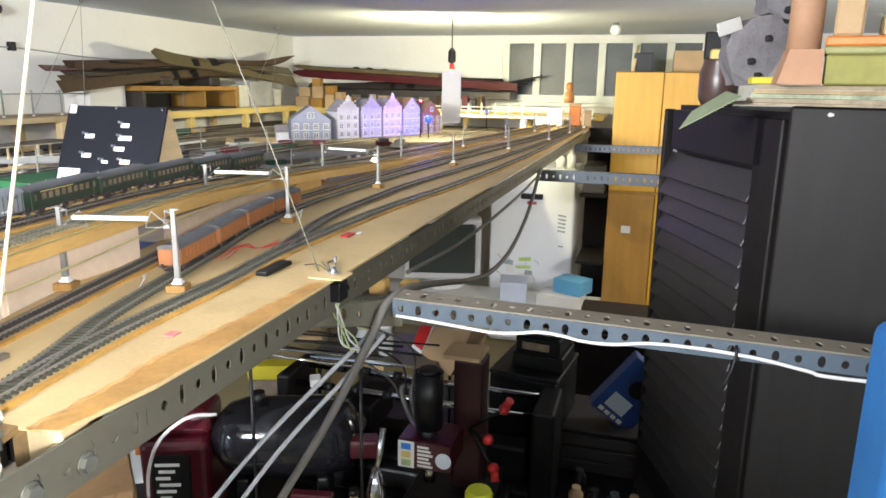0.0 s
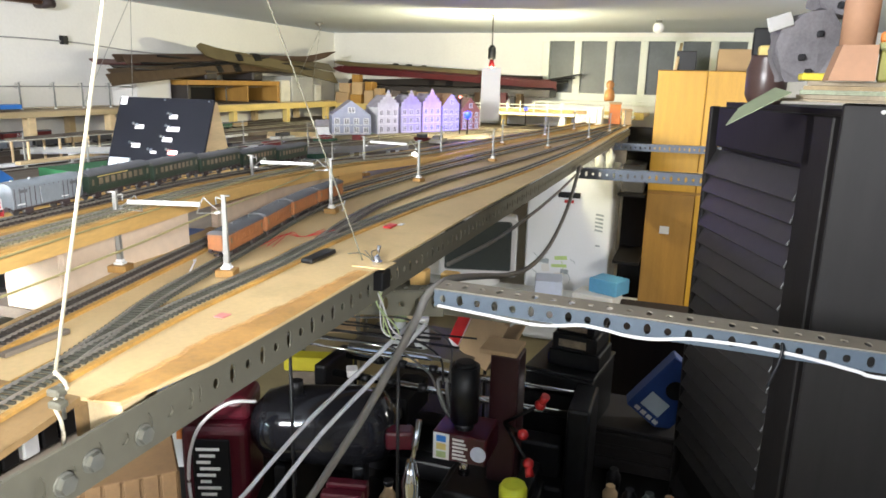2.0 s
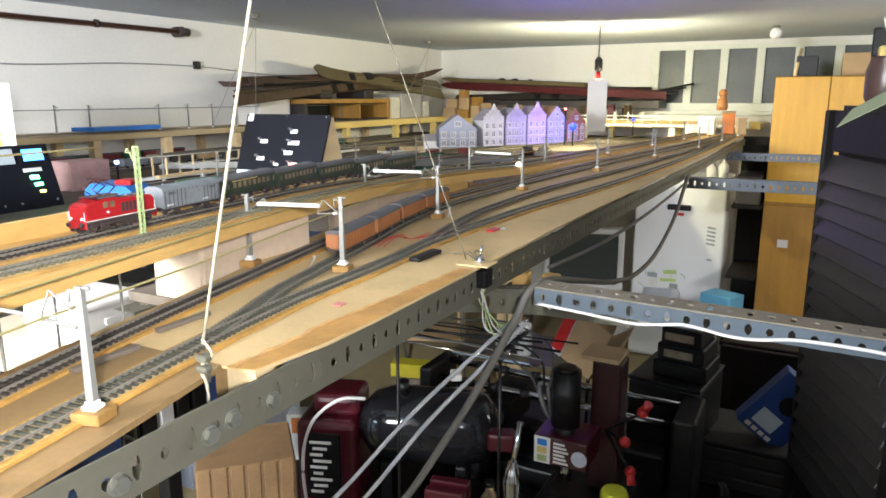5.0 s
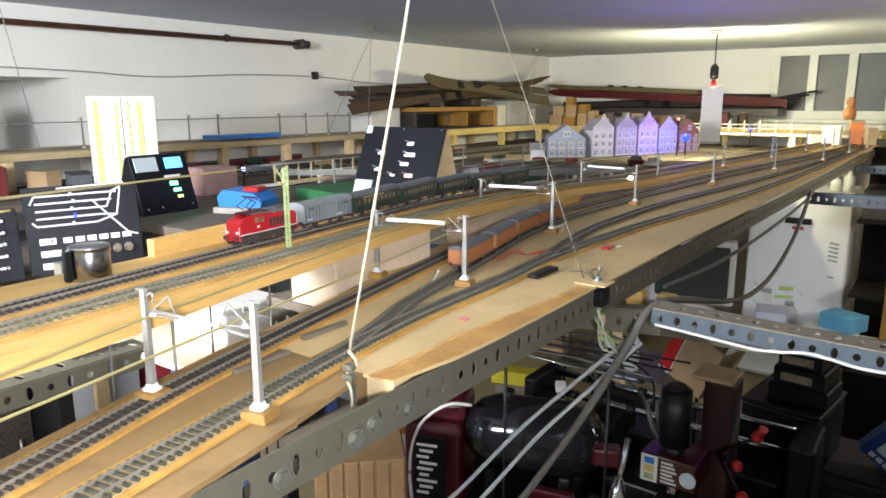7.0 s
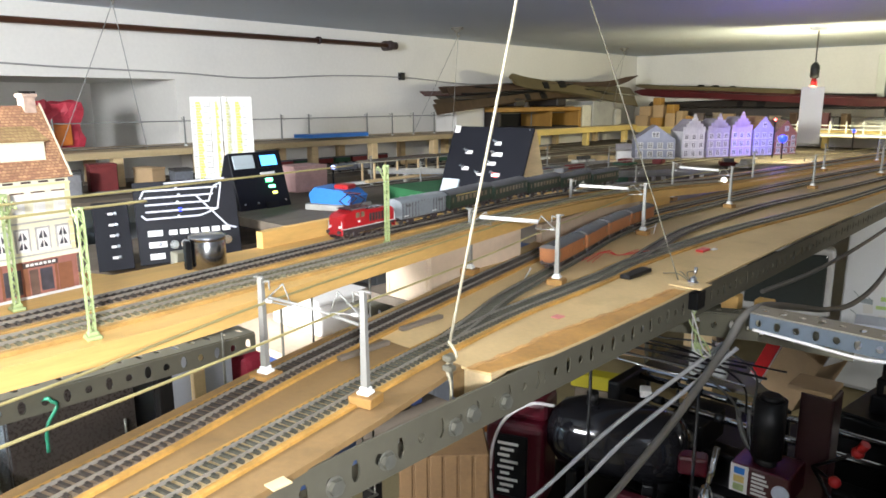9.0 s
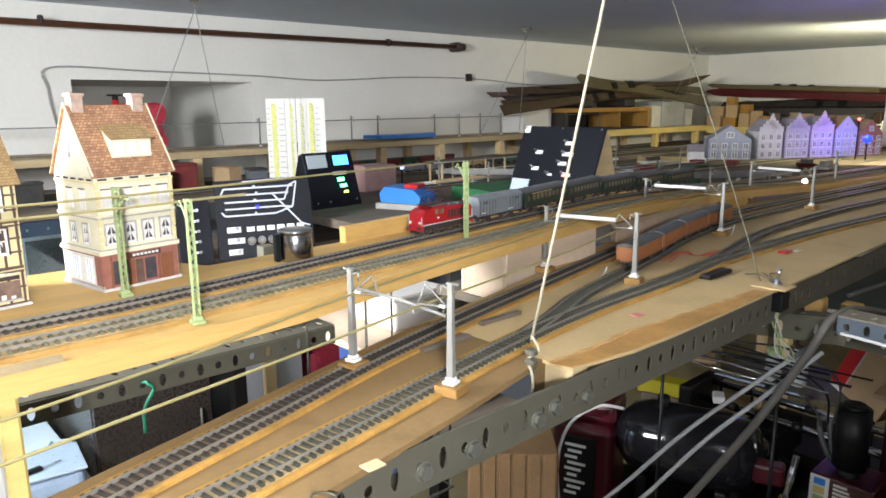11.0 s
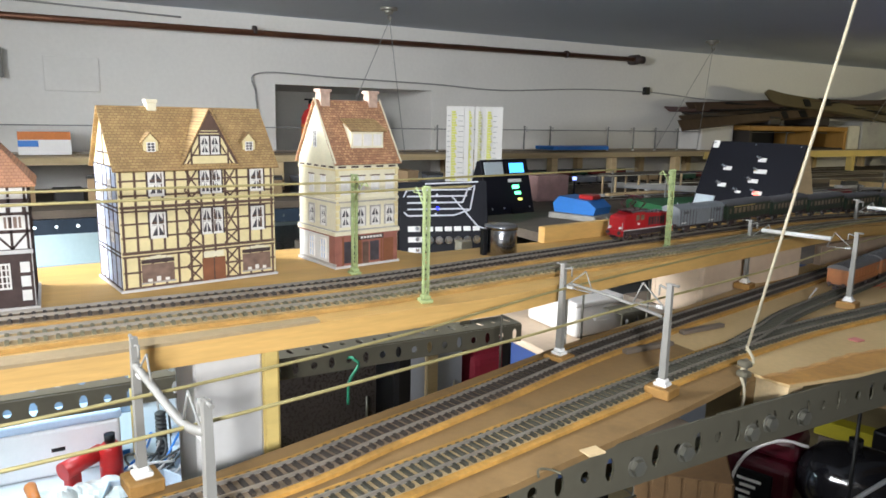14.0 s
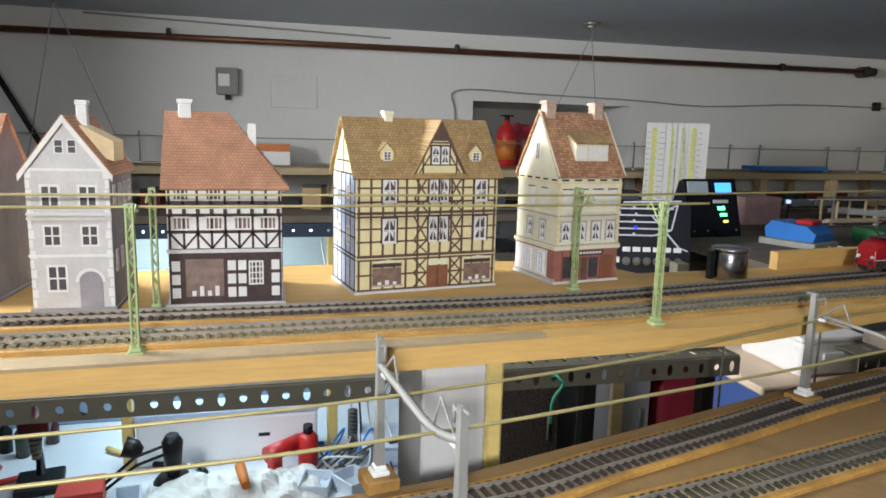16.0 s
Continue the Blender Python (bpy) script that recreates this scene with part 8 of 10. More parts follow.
for k in range(2):
    bm = bmnew()
    rbox(bm, 0.003 + 0.3 * k, 0.297 + 0.3 * k, 0.0, 0.02, 1.235, 1.995, 0.003)
    part("upper_door", bm, OCHRE, yc)
    bm = bmnew()
    rbox(bm, 0.003 + 0.3 * k, 0.297 + 0.3 * k, 0.0, 0.02, 0.05, 1.215, 0.003)
    part("lower_door", bm, OCHRE if k else OCHRE_D, yc)
bm = bmnew()
box(bm, 0.10, 0.16, -0.003, 0.0, 0.95, 1.0)
box(bm, 0.115, 0.145, -0.0045, -0.003, 0.965, 0.985)
part("sticker", bm, PAPER, yc)
for x, z, a in ((0.05, 2.01, 0.12), (0.30, 2.01, 0.3)):
    bm = bmnew()
    rbox(bm, -0.2 + x, -0.2 + x + a, 4.9, 5.15, 2.001, 2.001 + 0.12 + 0.05 * x, 0.004, 2)
    tagged(part("carton", bm, BLACK if x < 0.2 else CARD), "dark carton on top of the wardrobe", "box")
bm = bmnew()
tube(bm, [(-0.15, 4.82, 2.002), (-0.13, 5.0, 2.17)], 0.01, 8)
tagged(part("stick", bm, PINE_PALE), "pale wooden stick on the wardrobe", "stick")
shelf2 = thing("dark_rack", (-0.43, 4.6, 0), label="dark open rack between refrigerator and wardrobe", category="rack")
for z in (0.3, 0.75, 1.2, 1.5):
    bm = bmnew()
    rbox(bm, 0.005, 0.175, 0, 0.5, z, z + 0.02, 0.002, 1)
    part("shelf", bm, BLACK_W, shelf2)
bm = bmnew()
rbox(bm, 0.0, 0.18, 0.5, 0.52, 0, 1.62, 0.002, 1)
part("back", bm, BLACK_W, shelf2)
bm = bmnew()
rbox(bm, 0.02, 0.16, 0.05, 0.4, 1.221, 1.40, 0.006)
part("stored_box", bm, mat("dusty_dark", (0.06, 0.055, 0.05), 0.8), shelf2)

fr = thing("refrigerator", (-1.08, 4.9, -0.2166), label="white refrigerator with notes and magnets on its door", category="refrigerator")
fr.scale = (1.114, 1.114, 1.114)
bm = bmnew()
rbox(bm, 0, 0.54, 0.06, 0.5, 0.205, 1.39, 0.012, 3)
part("cabinet", bm, ENAMEL, fr)
bm = bmnew()
rbox(bm, 0, 0.54, 0.0, 0.055, 0.24, 1.385, 0.014, 3)
door = part("door", bm, ENAMEL, fr)
NOTE_G = mat("note_green", (0.45, 0.6, 0.22), 0.8, vary=0.15, scale=30)
NOTE_B = mat("note_grey", (0.32, 0.36, 0.38), 0.8, vary=0.3, scale=60)
for x, z, w, h, mt in ((0.44, 1.10, 0.05, 0.012, NOTE_B), (0.44, 1.075, 0.05, 0.012, NOTE_B), (0.44, 1.05, 0.05, 0.012, NOTE_B), (0.44, 1.025, 0.05, 0.012, NOTE_B), (0.44, 1.0, 0.05, 0.012, NOTE_B), (0.45, 0.90, 0.03, 0.01, NOTE_B), (0.20, 0.785, 0.08, 0.025, NOTE_G), (0.18, 0.735, 0.10, 0.02, NOTE_G), (0.10, 0.76, 0.06, 0.03, NOTE_B), (0.24, 0.70, 0.05, 0.03, NOTE_B), (0.12, 0.70, 0.05, 0.05, PAPER), (0.20, 0.68, 0.07, 0.02, PAPER), (0.1, 0.64, 0.07, 0.025, NOTE_B)):
    bm = bmnew()
    box(bm, x, x + w, -0.003, 0.0, z, z + h, Matrix.Translation((x, 0, z)) @ Matrix.Rotation(0.15 * math.sin(x * 90), 4, "Y") @ Matrix.Translation((-x, 0, -z)))
    part("note", bm, mt, door)
for k, (x0, z0, x1, z1, mt) in enumerate(((0.06, 0.82, 0.09, 0.77, NOTE_B), (0.13, 0.80, 0.16, 0.76, NOTE_B), (0.245, 0.78, 0.245, 0.70, NOTE_G), (0.30, 0.80, 0.33, 0.77, NOTE_B), (0.10, 0.66, 0.14, 0.60, NOTE_B), (0.05, 0.71, 0.09, 0.67, NOTE_B), (0.18, 0.655, 0.26, 0.665, NOTE_B), (0.29, 0.70, 0.30, 0.64, NOTE_B))):
    bm = bmnew()
    tube(bm, [(x0, -0.0005, z0), ((x0 + x1) / 2 + 0.012, -0.0005, (z0 + z1) / 2), (x1, -0.0005, z1)], 0.0022, 5)
    part("ink_line", bm, mt, door)
bm = bmnew()
rbox(bm, 0.20, 0.34, -0.02, 0.0, 1.20, 1.235, 0.004)
part("magnet_bar", bm, BLACK, door, "black magnetic bar")
bm = bmnew()
rbox(bm, 0.24, 0.30, -0.008, 0.0, 1.165, 1.185, 0.003)
part("red_magnet", bm, RED, door)
for k, (x, h, mt) in enumerate(((0.40, 0.10, WHITE_PL), (0.47, 0.13, WHITE_PL))):
    bm = bmnew()
    lathe(bm, [(0.03, 0), (0.032, h * 0.7), (0.012, h * 0.85), (0.012, h)], 16, Matrix.Translation((-1.05 + 1.1 * x, 5.05, 1.333)))
    tagged(part("bottle", bm, mt), "small white bottle on the refrigerator", "bottle")

stand = thing("side_table", (-1.89, 4.46, -0.76), label="low white side table under the old screen", category="table")
stand.scale = (1.4, 1.4, 1.4)
bm = bmnew()
rbox(bm, 0, 1.17, 0, 0.28, 0.84, 0.87, 0.004)
part("tabletop", bm, WHITE_PL, stand)
for x in (0.05, 1.12):
    for y in (0.05, 0.24):
        bm = bmnew()
        rbox(bm, x - 0.02, x + 0.02, y - 0.02, y + 0.02, 0.545, 0.84, 0.002, 1)
        part("leg", bm, STEEL, stand)
tv = thing("crt_monitor", (-1.645, 4.60, 0.46), 15, label="old grey tube screen, switched off, on a white table", category="monitor")
tv.scale = (1.4, 1.4, 1.4)
bm = bmnew()
rbox(bm, 0, 0.40, 0.0, 0.10, 0.05, 0.37, 0.015, 3)
part("bezel", bm, mat("bezel_grey", (0.62, 0.62, 0.63), 0.5, vary=0.06, scale=10), tv)
bm = bmnew()
rbox(bm, 0.03, 0.372, -0.006, 0.01, 0.085, 0.345, 0.012, 3)
part("screen", bm, mat("tube_glass", (0.05, 0.06, 0.06), 0.15, vary=0.1, scale=4, bump=0), tv)
bm = bmnew()
vs = box(bm, 0.03, 0.37, 0.10, 0.30, 0.06, 0.35)
for v in vs:
    if v.co.y > 0.2:
        v.co.x = 0.2 + (v.co.x - 0.2) * 0.6
        v.co.z = 0.2 + (v.co.z - 0.2) * 0.6
part("tube_housing", bm, BLACK, tv)
bm = bmnew()
lathe(bm, [(0.12, 0.0), (0.12, 0.012), (0.06, 0.03), (0.05, 0.05)], 20, Matrix.Translation((0.2, 0.1, 0)))
part("foot", bm, WHITE_PL, tv)
for x, y, sx, sy, z, h, mt, turn, lb in ((-0.60, 3.30, 0.13, 0.16, 0.871, 0.10, mat("pale_blue_card", (0.5, 0.55, 0.68), 0.7, vary=0.08, scale=10), 10, "pale blue and brown carton on the white table"), (-0.36, 3.28, 0.20, 0.15, 0.871, 0.06, PAPER, -12, "white carton lying on the table"), (-0.31, 3.30, 0.15, 0.12, 0.932, 0.07, mat("sky_blue_card", (0.12, 0.38, 0.62), 0.6, vary=0.1, scale=10), -24, "sky blue carton stacked on a white one")):
    bm = bmnew()
    rbox(bm, -sx / 2, sx / 2, -sy / 2, sy / 2, 0, h, 0.003, 1)
    tagged(part("carton", bm, mt, m=pose(1.4 * x, 1.4 * y, 1.9 - 1.4 * (1.9 - z), 0, 0, turn) @ Matrix.Scale(1.4, 4)), lb, "box")

# ---- black wardrobe with an open louvre door, and the clutter on it ----
TOP = 1.862
PAPER_FLAP = [(0.041, 1.2, 1.835), (0.061, 1.27, 1.861), (0.115, 1.3, 1.895), (0.132, 1.22, 1.888)]
bw = thing("black_cabinet", (0, 0, 0), label="black stained wooden cabinet with louvre doors", category="cabinet")
bm = bmnew()
prism(bm, [(0.246, 1.325), (0.80, 1.15), (1.0, 1.70), (0.062, 1.81)], 0.0, TOP)
part("carcass", bm, BLACK_W, bw)
o, e = Vector((0.222, 1.318, 0)), Vector((0.036, 1.80, 0))
d = (e - o).normalized()
nrm = Vector((-d.y, d.x, 0))
wd = (e - o).length
M = Matrix(((d.x, -nrm.x, 0, o.x), (d.y, -nrm.y, 0, o.y), (0, 0, 1, 0), (0, 0, 0, 1)))
# local: x along the door, y into the room on the far side, z up
door = None
for nm, x0, x1, z0, z1 in (("door_stile", 0, 0.085, 0.05, TOP - 0.01), ("door_stile", wd - 0.016, wd, 0.05, TOP - 0.01), ("door_rail", 0.055, wd - 0.055, TOP - 0.10, TOP - 0.01), ("door_rail", 0.055, wd - 0.055, 0.90, 0.98), ("door_rail", 0.055, wd - 0.055, 0.05, 0.14)):
    bm = bmnew()
    rbox(bm, x0, x1, -0.012, 0.012, z0, z1, 0.003, 1, M)
    part(nm, bm, BLACK_W, bw)
z = 0.15
while z < TOP - 0.12:
    if not 0.87 < z < 0.985:
        bm = bmnew()
        rbox(bm, 0.085, wd - 0.016, -0.034, 0.030, -0.0035, 0.0035, 0.002, 1, M @ Matrix.Translation((0, 0, z + 0.02)) @ Matrix.Rotation(radians(66), 4, "X"))
        part("louvre_slat", bm, SLAT_LIT, bw)
    z += 0.042
bm = bmnew()
rbox(bm, 0.22, 0.62, 1.285, 1.305, 0.05, TOP + 0.012, 0.004, 2, pose(0, 0, 0, 0, 0, 0) @ Matrix.Translation((0.22, 1.3, 0)) @ Matrix.Rotation(radians(-17), 4, "Z") @ Matrix.Translation((-0.22, -1.3, 0)))
part("front_door", bm, BLACK_W, bw)
bm = bmnew()
rbox(bm, 0.268, 0.279, 1.266, 1.275, TOP - 0.004, TOP + 0.004, 0.003, 1)
part("chip", bm, PAPER, bw)
# things on top
SALMON = mat("salmon_card", (0.40, 0.22, 0.13), 0.7, vary=0.12, scale=10, fine=120, bump=0.1)
EGG = mat("pulp_grey", (0.17, 0.16, 0.17), 0.7, vary=0.35, scale=20, fine=200, bump=0.4)
LIFT = TOP + 0.013
bm = bmnew()
prism(bm, [(0.105, 1.30), (0.20, 1.255), (0.62, 1.13), (0.66, 1.42), (0.16, 1.47)], LIFT, LIFT + 0.004)
tagged(part("paper_sheet", bm, NEWS), "pale printed sheet lying over the cabinet edge", "paper")
pst = thing("paper_stack", (0, 0, LIFT + 0.0045), label="stack of faded printed maps and papers on the cabinet", category="papers")
for k in range(4):
    bm = bmnew()
    o_ = 0.004 * ((k * 5) % 4)
    prism(bm, [(0.145 + o_, 1.275 - o_), (0.60, 1.14 + o_), (0.65, 1.36), (0.20 + o_, 1.46)], 0.007 * k, 0.007 * k + 0.0066)
    part("paper", bm, (NEWS, mat("map_print", (0.26, 0.29, 0.20), 0.8, vary=0.55, scale=26, fine=200, bump=0.05), mat("tan_print", (0.30, 0.22, 0.12), 0.8, vary=0.5, scale=26, fine=200, bump=0.05))[k % 3], pst)
bm = bmnew()
vs = [bm.verts.new(v) for v in (PAPER_FLAP[0], PAPER_FLAP[1], PAPER_FLAP[2], PAPER_FLAP[3])]
f1 = bm.faces.new(vs)
ex = bmesh.ops.extrude_face_region(bm, geom=[f1])
for v in ex["geom"]:
    if isinstance(v, bmesh.types.BMVert):
        v.co.z += 0.0015
tagged(part("paper_sheet", bm, mat("greenish_paper", (0.25, 0.29, 0.18), 0.8, vary=0.12, scale=20)), "greenish paper folded over the cabinet corner", "paper")
STK = LIFT + 0.033
ct = thing("card_tube", (0.215, 1.24, STK), label="salmon card tube with a flared foot on the paper stack", category="tube")
bm = bmnew()
vs = box(bm, -0.037, 0.026, -0.028, 0.028, 0, 0.0525)
for v in vs[4:]:
    v.co.x = -0.023 + (v.co.x + 0.037) * 0.76
part("foot", bm, SALMON, ct)
bm = bmnew()
lathe(bm, [(0.0245, 0.053), (0.0245, 0.20), (0.0225, 0.20), (0.0225, 0.06)], 20)
part("tube_wall", bm, SALMON, ct)
yb = thing("yellow_carton", (0.24, 1.22, STK), -12, label="yellow-green carton stack with an orange lid on the cabinet", category="box")
bm = bmnew()
rbox(bm, 0.003, 0.29, 0.005, 0.19, 0.0, 0.045, 0.003, 1)
part("box_body", bm, mat("lime_card", (0.25, 0.235, 0.06), 0.7, vary=0.18, scale=12, spots=0.2), yb)
bm = bmnew()
rbox(bm, 0.0, 0.30, 0.0, 0.2, 0.0455, 0.057, 0.003, 1)
part("rim", bm, mat("pale_lime", (0.28, 0.28, 0.12), 0.7, vary=0.15, scale=12), yb)
bm = bmnew()
rbox(bm, 0.001, 0.30, 0.001, 0.2, 0.0575, 0.072, 0.003, 1)
part("lid", bm, ORANGE, yb)
bm = bmnew()
rbox(bm, 0.01, 0.05, 0.02, 0.15, 0.073, 0.13, 0.004, 1)
part("stacked_box", bm, CARD, yb)
bm = bmnew()
rbox(bm, 0.075, 0.26, 0.02, 0.15, 0.073, 0.11, 0.004, 1)
part("stacked_box", bm, CARD, yb)
egg = thing("packing_bag", (0.163, 1.40, LIFT + 0.033), 14, label="grey crumpled packing with folded flaps and holes on the cabinet", category="packing")
for k, (dx, dz, ry, sc_) in enumerate(((0, 0.0, -4, 1.0), (0.035, 0.112, 14, 0.85))):
    M2 = pose(dx, 0, dz, 0, ry, 0)
    bm = bmnew()
    tmp = bmesh.new()
    prism(tmp, [(x_ * sc_, z_ * sc_) for x_, z_ in ((-0.034, 0.0), (0.030, 0.0), (0.050, 0.03), (0.055, 0.085), (0.030, 0.116), (-0.012, 0.112), (-0.046, 0.09), (-0.050, 0.05))], -0.028, 0.030, Matrix(((1, 0, 0, 0), (0, 0, 1, 0), (0, 1, 0, 0), (0, 0, 0, 1))))
    bmesh.ops.subdivide_edges(tmp, edges=tmp.edges[:], cuts=3, use_grid_fill=True)
    for v in tmp.verts:
        v.co += 0.010 * noise.noise_vector(v.co * 26 + Vector((k, 0, 0)))
        v.co.z = max(v.co.z, 0.0)
    add(bm, tmp, M2)
    pk = part("packing_body", bm, EGG, egg)
    for a, b in ((-0.012, 0.035), (0.016, 0.072), (0.0, 0.010)):
        bm = bmnew()
        rbox(bm, a - 0.005, a + 0.005, -0.037, -0.026, b * sc_, b * sc_ + 0.011, 0.002, 1, M2)
        part("packing_hole", bm, HOLE, pk)
bm = bmnew()
rbox(bm, -0.046, -0.004, -0.036, -0.030, 0.098, 0.122, 0.002, 1, pose(0, 0, 0, 0, -18, 0))
part("white_flap", bm, mat("grey_white_card", (0.45, 0.44, 0.42), 0.7, vary=0.1, scale=12), egg, "white folded card flap")
bm = bmnew()
rbox(bm, 0.022, 0.062, -0.037, -0.031, 0.094, 0.112, 0.002, 1, pose(0, 0, 0, 0, 16, 0))
part("tan_flap", bm, NEWS, egg, "tan folded card flap")
bm = bmnew()
rbox(bm, 0.150, 0.190, 1.275, 1.33, STK + 0.0005, STK + 0.012, 0.003, 2)
tagged(part("yellow_sponge", bm, mat("yellow_foam", (0.62, 0.5, 0.05), 0.8, vary=0.15, scale=30)), "yellow foam piece on the cabinet", "sponge")
pot = thing("brown_pot", (0.135, 1.72, TOP + 0.0005), label="dark brown pot with odds and ends on the cabinet", category="pot")
pot.scale = (0.6, 0.6, 0.6)
bm = bmnew()
lathe(bm, [(0.055, 0.0), (0.07, 0.03), (0.072, 0.12), (0.06, 0.16), (0.062, 0.17)], 20)
part("pot_body", bm, mat("brown_glaze", (0.07, 0.04, 0.035), 0.35, vary=0.2, scale=20), pot)
bm = bmnew()
rbox(bm, -0.04, 0.05, -0.04, 0.03, 0.165, 0.205, 0.008, 2)
part("ochre_part", bm, PINE_YEL, pot)
bm = bmnew()
ball(bm, (0.02, -0.05, 0.2), 0.02)
part("chrome_part", bm, CHROME, pot)
bm = bmnew()
rbox(bm, -0.06, 0.04, 0.02, 0.05, 0.17, 0.27, 0.005, 1)
part("dark_part", bm, BLACK, pot)
bm = bmnew()
rbox(bm, 0.249, 0.5, 0.72, 0.845, 0.0, 1.66, 0.02, 3)
tagged(part("blue_cover", bm, mat("blue_cloth", (0.008, 0.10, 0.28), 0.85, vary=0.2, scale=12, fine=200, bump=0.3)), "bright blue cloth cover hanging beside the cross bar", "cover")

# ---- bench with machines below the cross bar ----
DARKBR = mat("dark_brown_wood", (0.014, 0.009, 0.008), 0.6, vary=0.3, scale=5, stretch=(6, 6, 0.7), spec=0.25)
mb = thing("machine_table", (-1.05, 1.05, 0), label="dark machine table crowded with tools", category="table")
bm = bmnew()
rbox(bm, -0.31, 1.20, 0.20, 0.57, 0.74, 0.79, 0.004)
part("tabletop", bm, BLACK_W, mb)
bm = bmnew()
rbox(bm, 0.04, 1.20, 0.573, 1.35, 0.74, 0.789, 0.004)
part("tabletop", bm, BLACK_W, mb)
for x in (0.06, 1.14):
    for y in (0.26, 1.29):
        bm = bmnew()
        rbox(bm, x - 0.03, x + 0.03, y - 0.03, y + 0.03, 0, 0.74, 0.003)
        part("leg", bm, STEEL_DARK, mb)
mill = thing("milling_machine", (-0.419, 1.474, 0.89), label="small black and dark red bench milling machine with red knobs", category="machine")
mill.scale = (0.78, 0.78, 0.78)
bm = bmnew()
rbox(bm, -0.53, -0.28, 1.38, 1.62, 0.79, 0.8895, 0.004, 1)
tagged(part("machine_plinth", bm, BLACK), "low black plinth under the milling machine", "plinth")
bm = bmnew()
rbox(bm, -0.10, 0.16, -0.08, 0.20, 0, 0.06, 0.01, 2)
part("base", bm, BLACK, mill)
bm = bmnew()
rbox(bm, 0.015, 0.105, 0.03, 0.13, 0.05, 0.482, 0.006, 2)
part("column", bm, mat("dark_wine_paint", (0.024, 0.002, 0.004), 0.45, vary=0.2, scale=10, bump=0.05), mill)
bm = bmnew()
rbox(bm, -0.02, 0.10, 0.02, 0.14, 0.485, 0.50, 0.004, 2)
part("column_cap", bm, CARD, mill)
bm = bmnew()
cyl(bm, (-0.035, -0.06, 0.30), (-0.035, -0.06, 0.475), 0.043, seg=24)
cyl(bm, (-0.035, -0.06, 0.475), (-0.035, -0.06, 0.487), 0.036, 0.026, seg=24)
cyl(bm, (-0.035, -0.06, 0.255), (-0.035, -0.06, 0.30), 0.030, seg=20)
part("motor", bm, BLACK, mill)
bm = bmnew()
rbox(bm, -0.115, 0.05, -0.115, 0.03, 0.185, 0.275, 0.006, 2)
head = part("head", bm, WINE, mill)
bm = bmnew()
box(bm, -0.112, -0.062, -0.1165, -0.1152, 0.187, 0.272)
lab = part("warning_label", bm, PAPER, head, "white label with warning pictures")
for z0, mt in ((0.245, BLUE), (0.219, PINE_YEL), (0.193, GREEN_PL)):
    bm = bmnew()
    box(bm, -0.102, -0.072, -0.1175, -0.1164, z0, z0 + 0.02)
    part("pictogram", bm, mt, lab)
for k in range(6):
    bm = bmnew()
    box(bm, -0.052, -0.005 - 0.006 * (k % 3), -0.1165, -0.1152, 0.195 + k * 0.012, 0.202 + k * 0.012)
    part("text_bar", bm, PAPER, head)
bm = bmnew()
cyl(bm, (0.028, -0.115, 0.225), (0.028, -0.1185, 0.225), 0.024, seg=24)
part("round_label", bm, mat("pale_blue_label", (0.6, 0.65, 0.75), 0.5), head)
bm = bmnew()
cyl(bm, (-0.03, -0.06, 0.12), (-0.03, -0.06, 0.186), 0.018, seg=16)
part("spindle", bm, CHROME, mill)
for (x, y, z), d in (((0.185, -0.02, 0.37), (0.05, -0.02, 0.10)), ((0.14, -0.03, 0.27), (0.0, -0.04, 0.03)), ((0.165, -0.05, 0.19), (0.02, -0.04, -0.06))):
    bm = bmnew()
    cyl(bm, (0.07, 0.02, 0.27), (x, y, z), 0.005, seg=8)
    arm = part("handle_arm", bm, BLACK, mill)
    bm = bmnew()
    dd = Vector(d).normalized() * 0.016
    ball(bm, (x, y, z), 0.017)
    if z != 0.27:
        cyl(bm, Vector((x, y, z)) + dd * 0.5, Vector((x, y, z)) + dd * 2.4, 0.012, 0.013, seg=14)
    part("red_knob", bm, RED, arm)
for k in range(2):
    bm = bmnew()
    tube(bm, smoothed([(-0.06, -0.05, 0.275), (-0.085 - 0.02 * k, -0.05, 0.33), (-0.10 - 0.03 * k, -0.03, 0.40), (-0.07, -0.03, 0.42 - 0.02 * k)], 6), 0.008, 8)
    part("motor_lead", bm, RUBBER, mill)
lathe_m = thing("bench_lathe", (-0.90, 1.70, 0.79), label="small black bench lathe with long bright steel guide bars", category="machine")
bm = bmnew()
rbox(bm, 0.02, 0.66, -0.045, 0.115, 0, 0.06, 0.008, 2)
rbox(bm, 0.04, 0.64, 0.0, 0.07, 0.06, 0.16, 0.008, 2)
part("bed", bm, BLACK, lathe_m)
for y, z in ((0.0, 0.262), (0.085, 0.285)):
    bm = bmnew()
    cyl(bm, (-0.04, y, z), (0.70, y, z - 0.006), 0.0105, seg=16)
    gb = part("guide_bar", bm, CHROME, lathe_m)
    for x in (0.055, 0.135, 0.235, 0.34):
        bm = bmnew()
        cyl(bm, (x, y, z - 0.0005), (x + 0.024, y, z - 0.0007), 0.0125, seg=14)
        part("collar", bm, BLACK, gb)
bm = bmnew()
rbox(bm, -0.075, -0.035, -0.05, 0.13, 0.0, 0.30, 0.008, 2)
part("headstock", bm, BLACK, lathe_m)
bm = bmnew()
rbox(bm, 0.66, 0.72, -0.05, 0.13, 0.0, 0.295, 0.008, 2)
part("tailstock", bm, BLACK, lathe_m)
bm = bmnew()
rbox(bm, 0.14, 0.22, -0.055, 0.12, 0.16, 0.245, 0.006, 2)
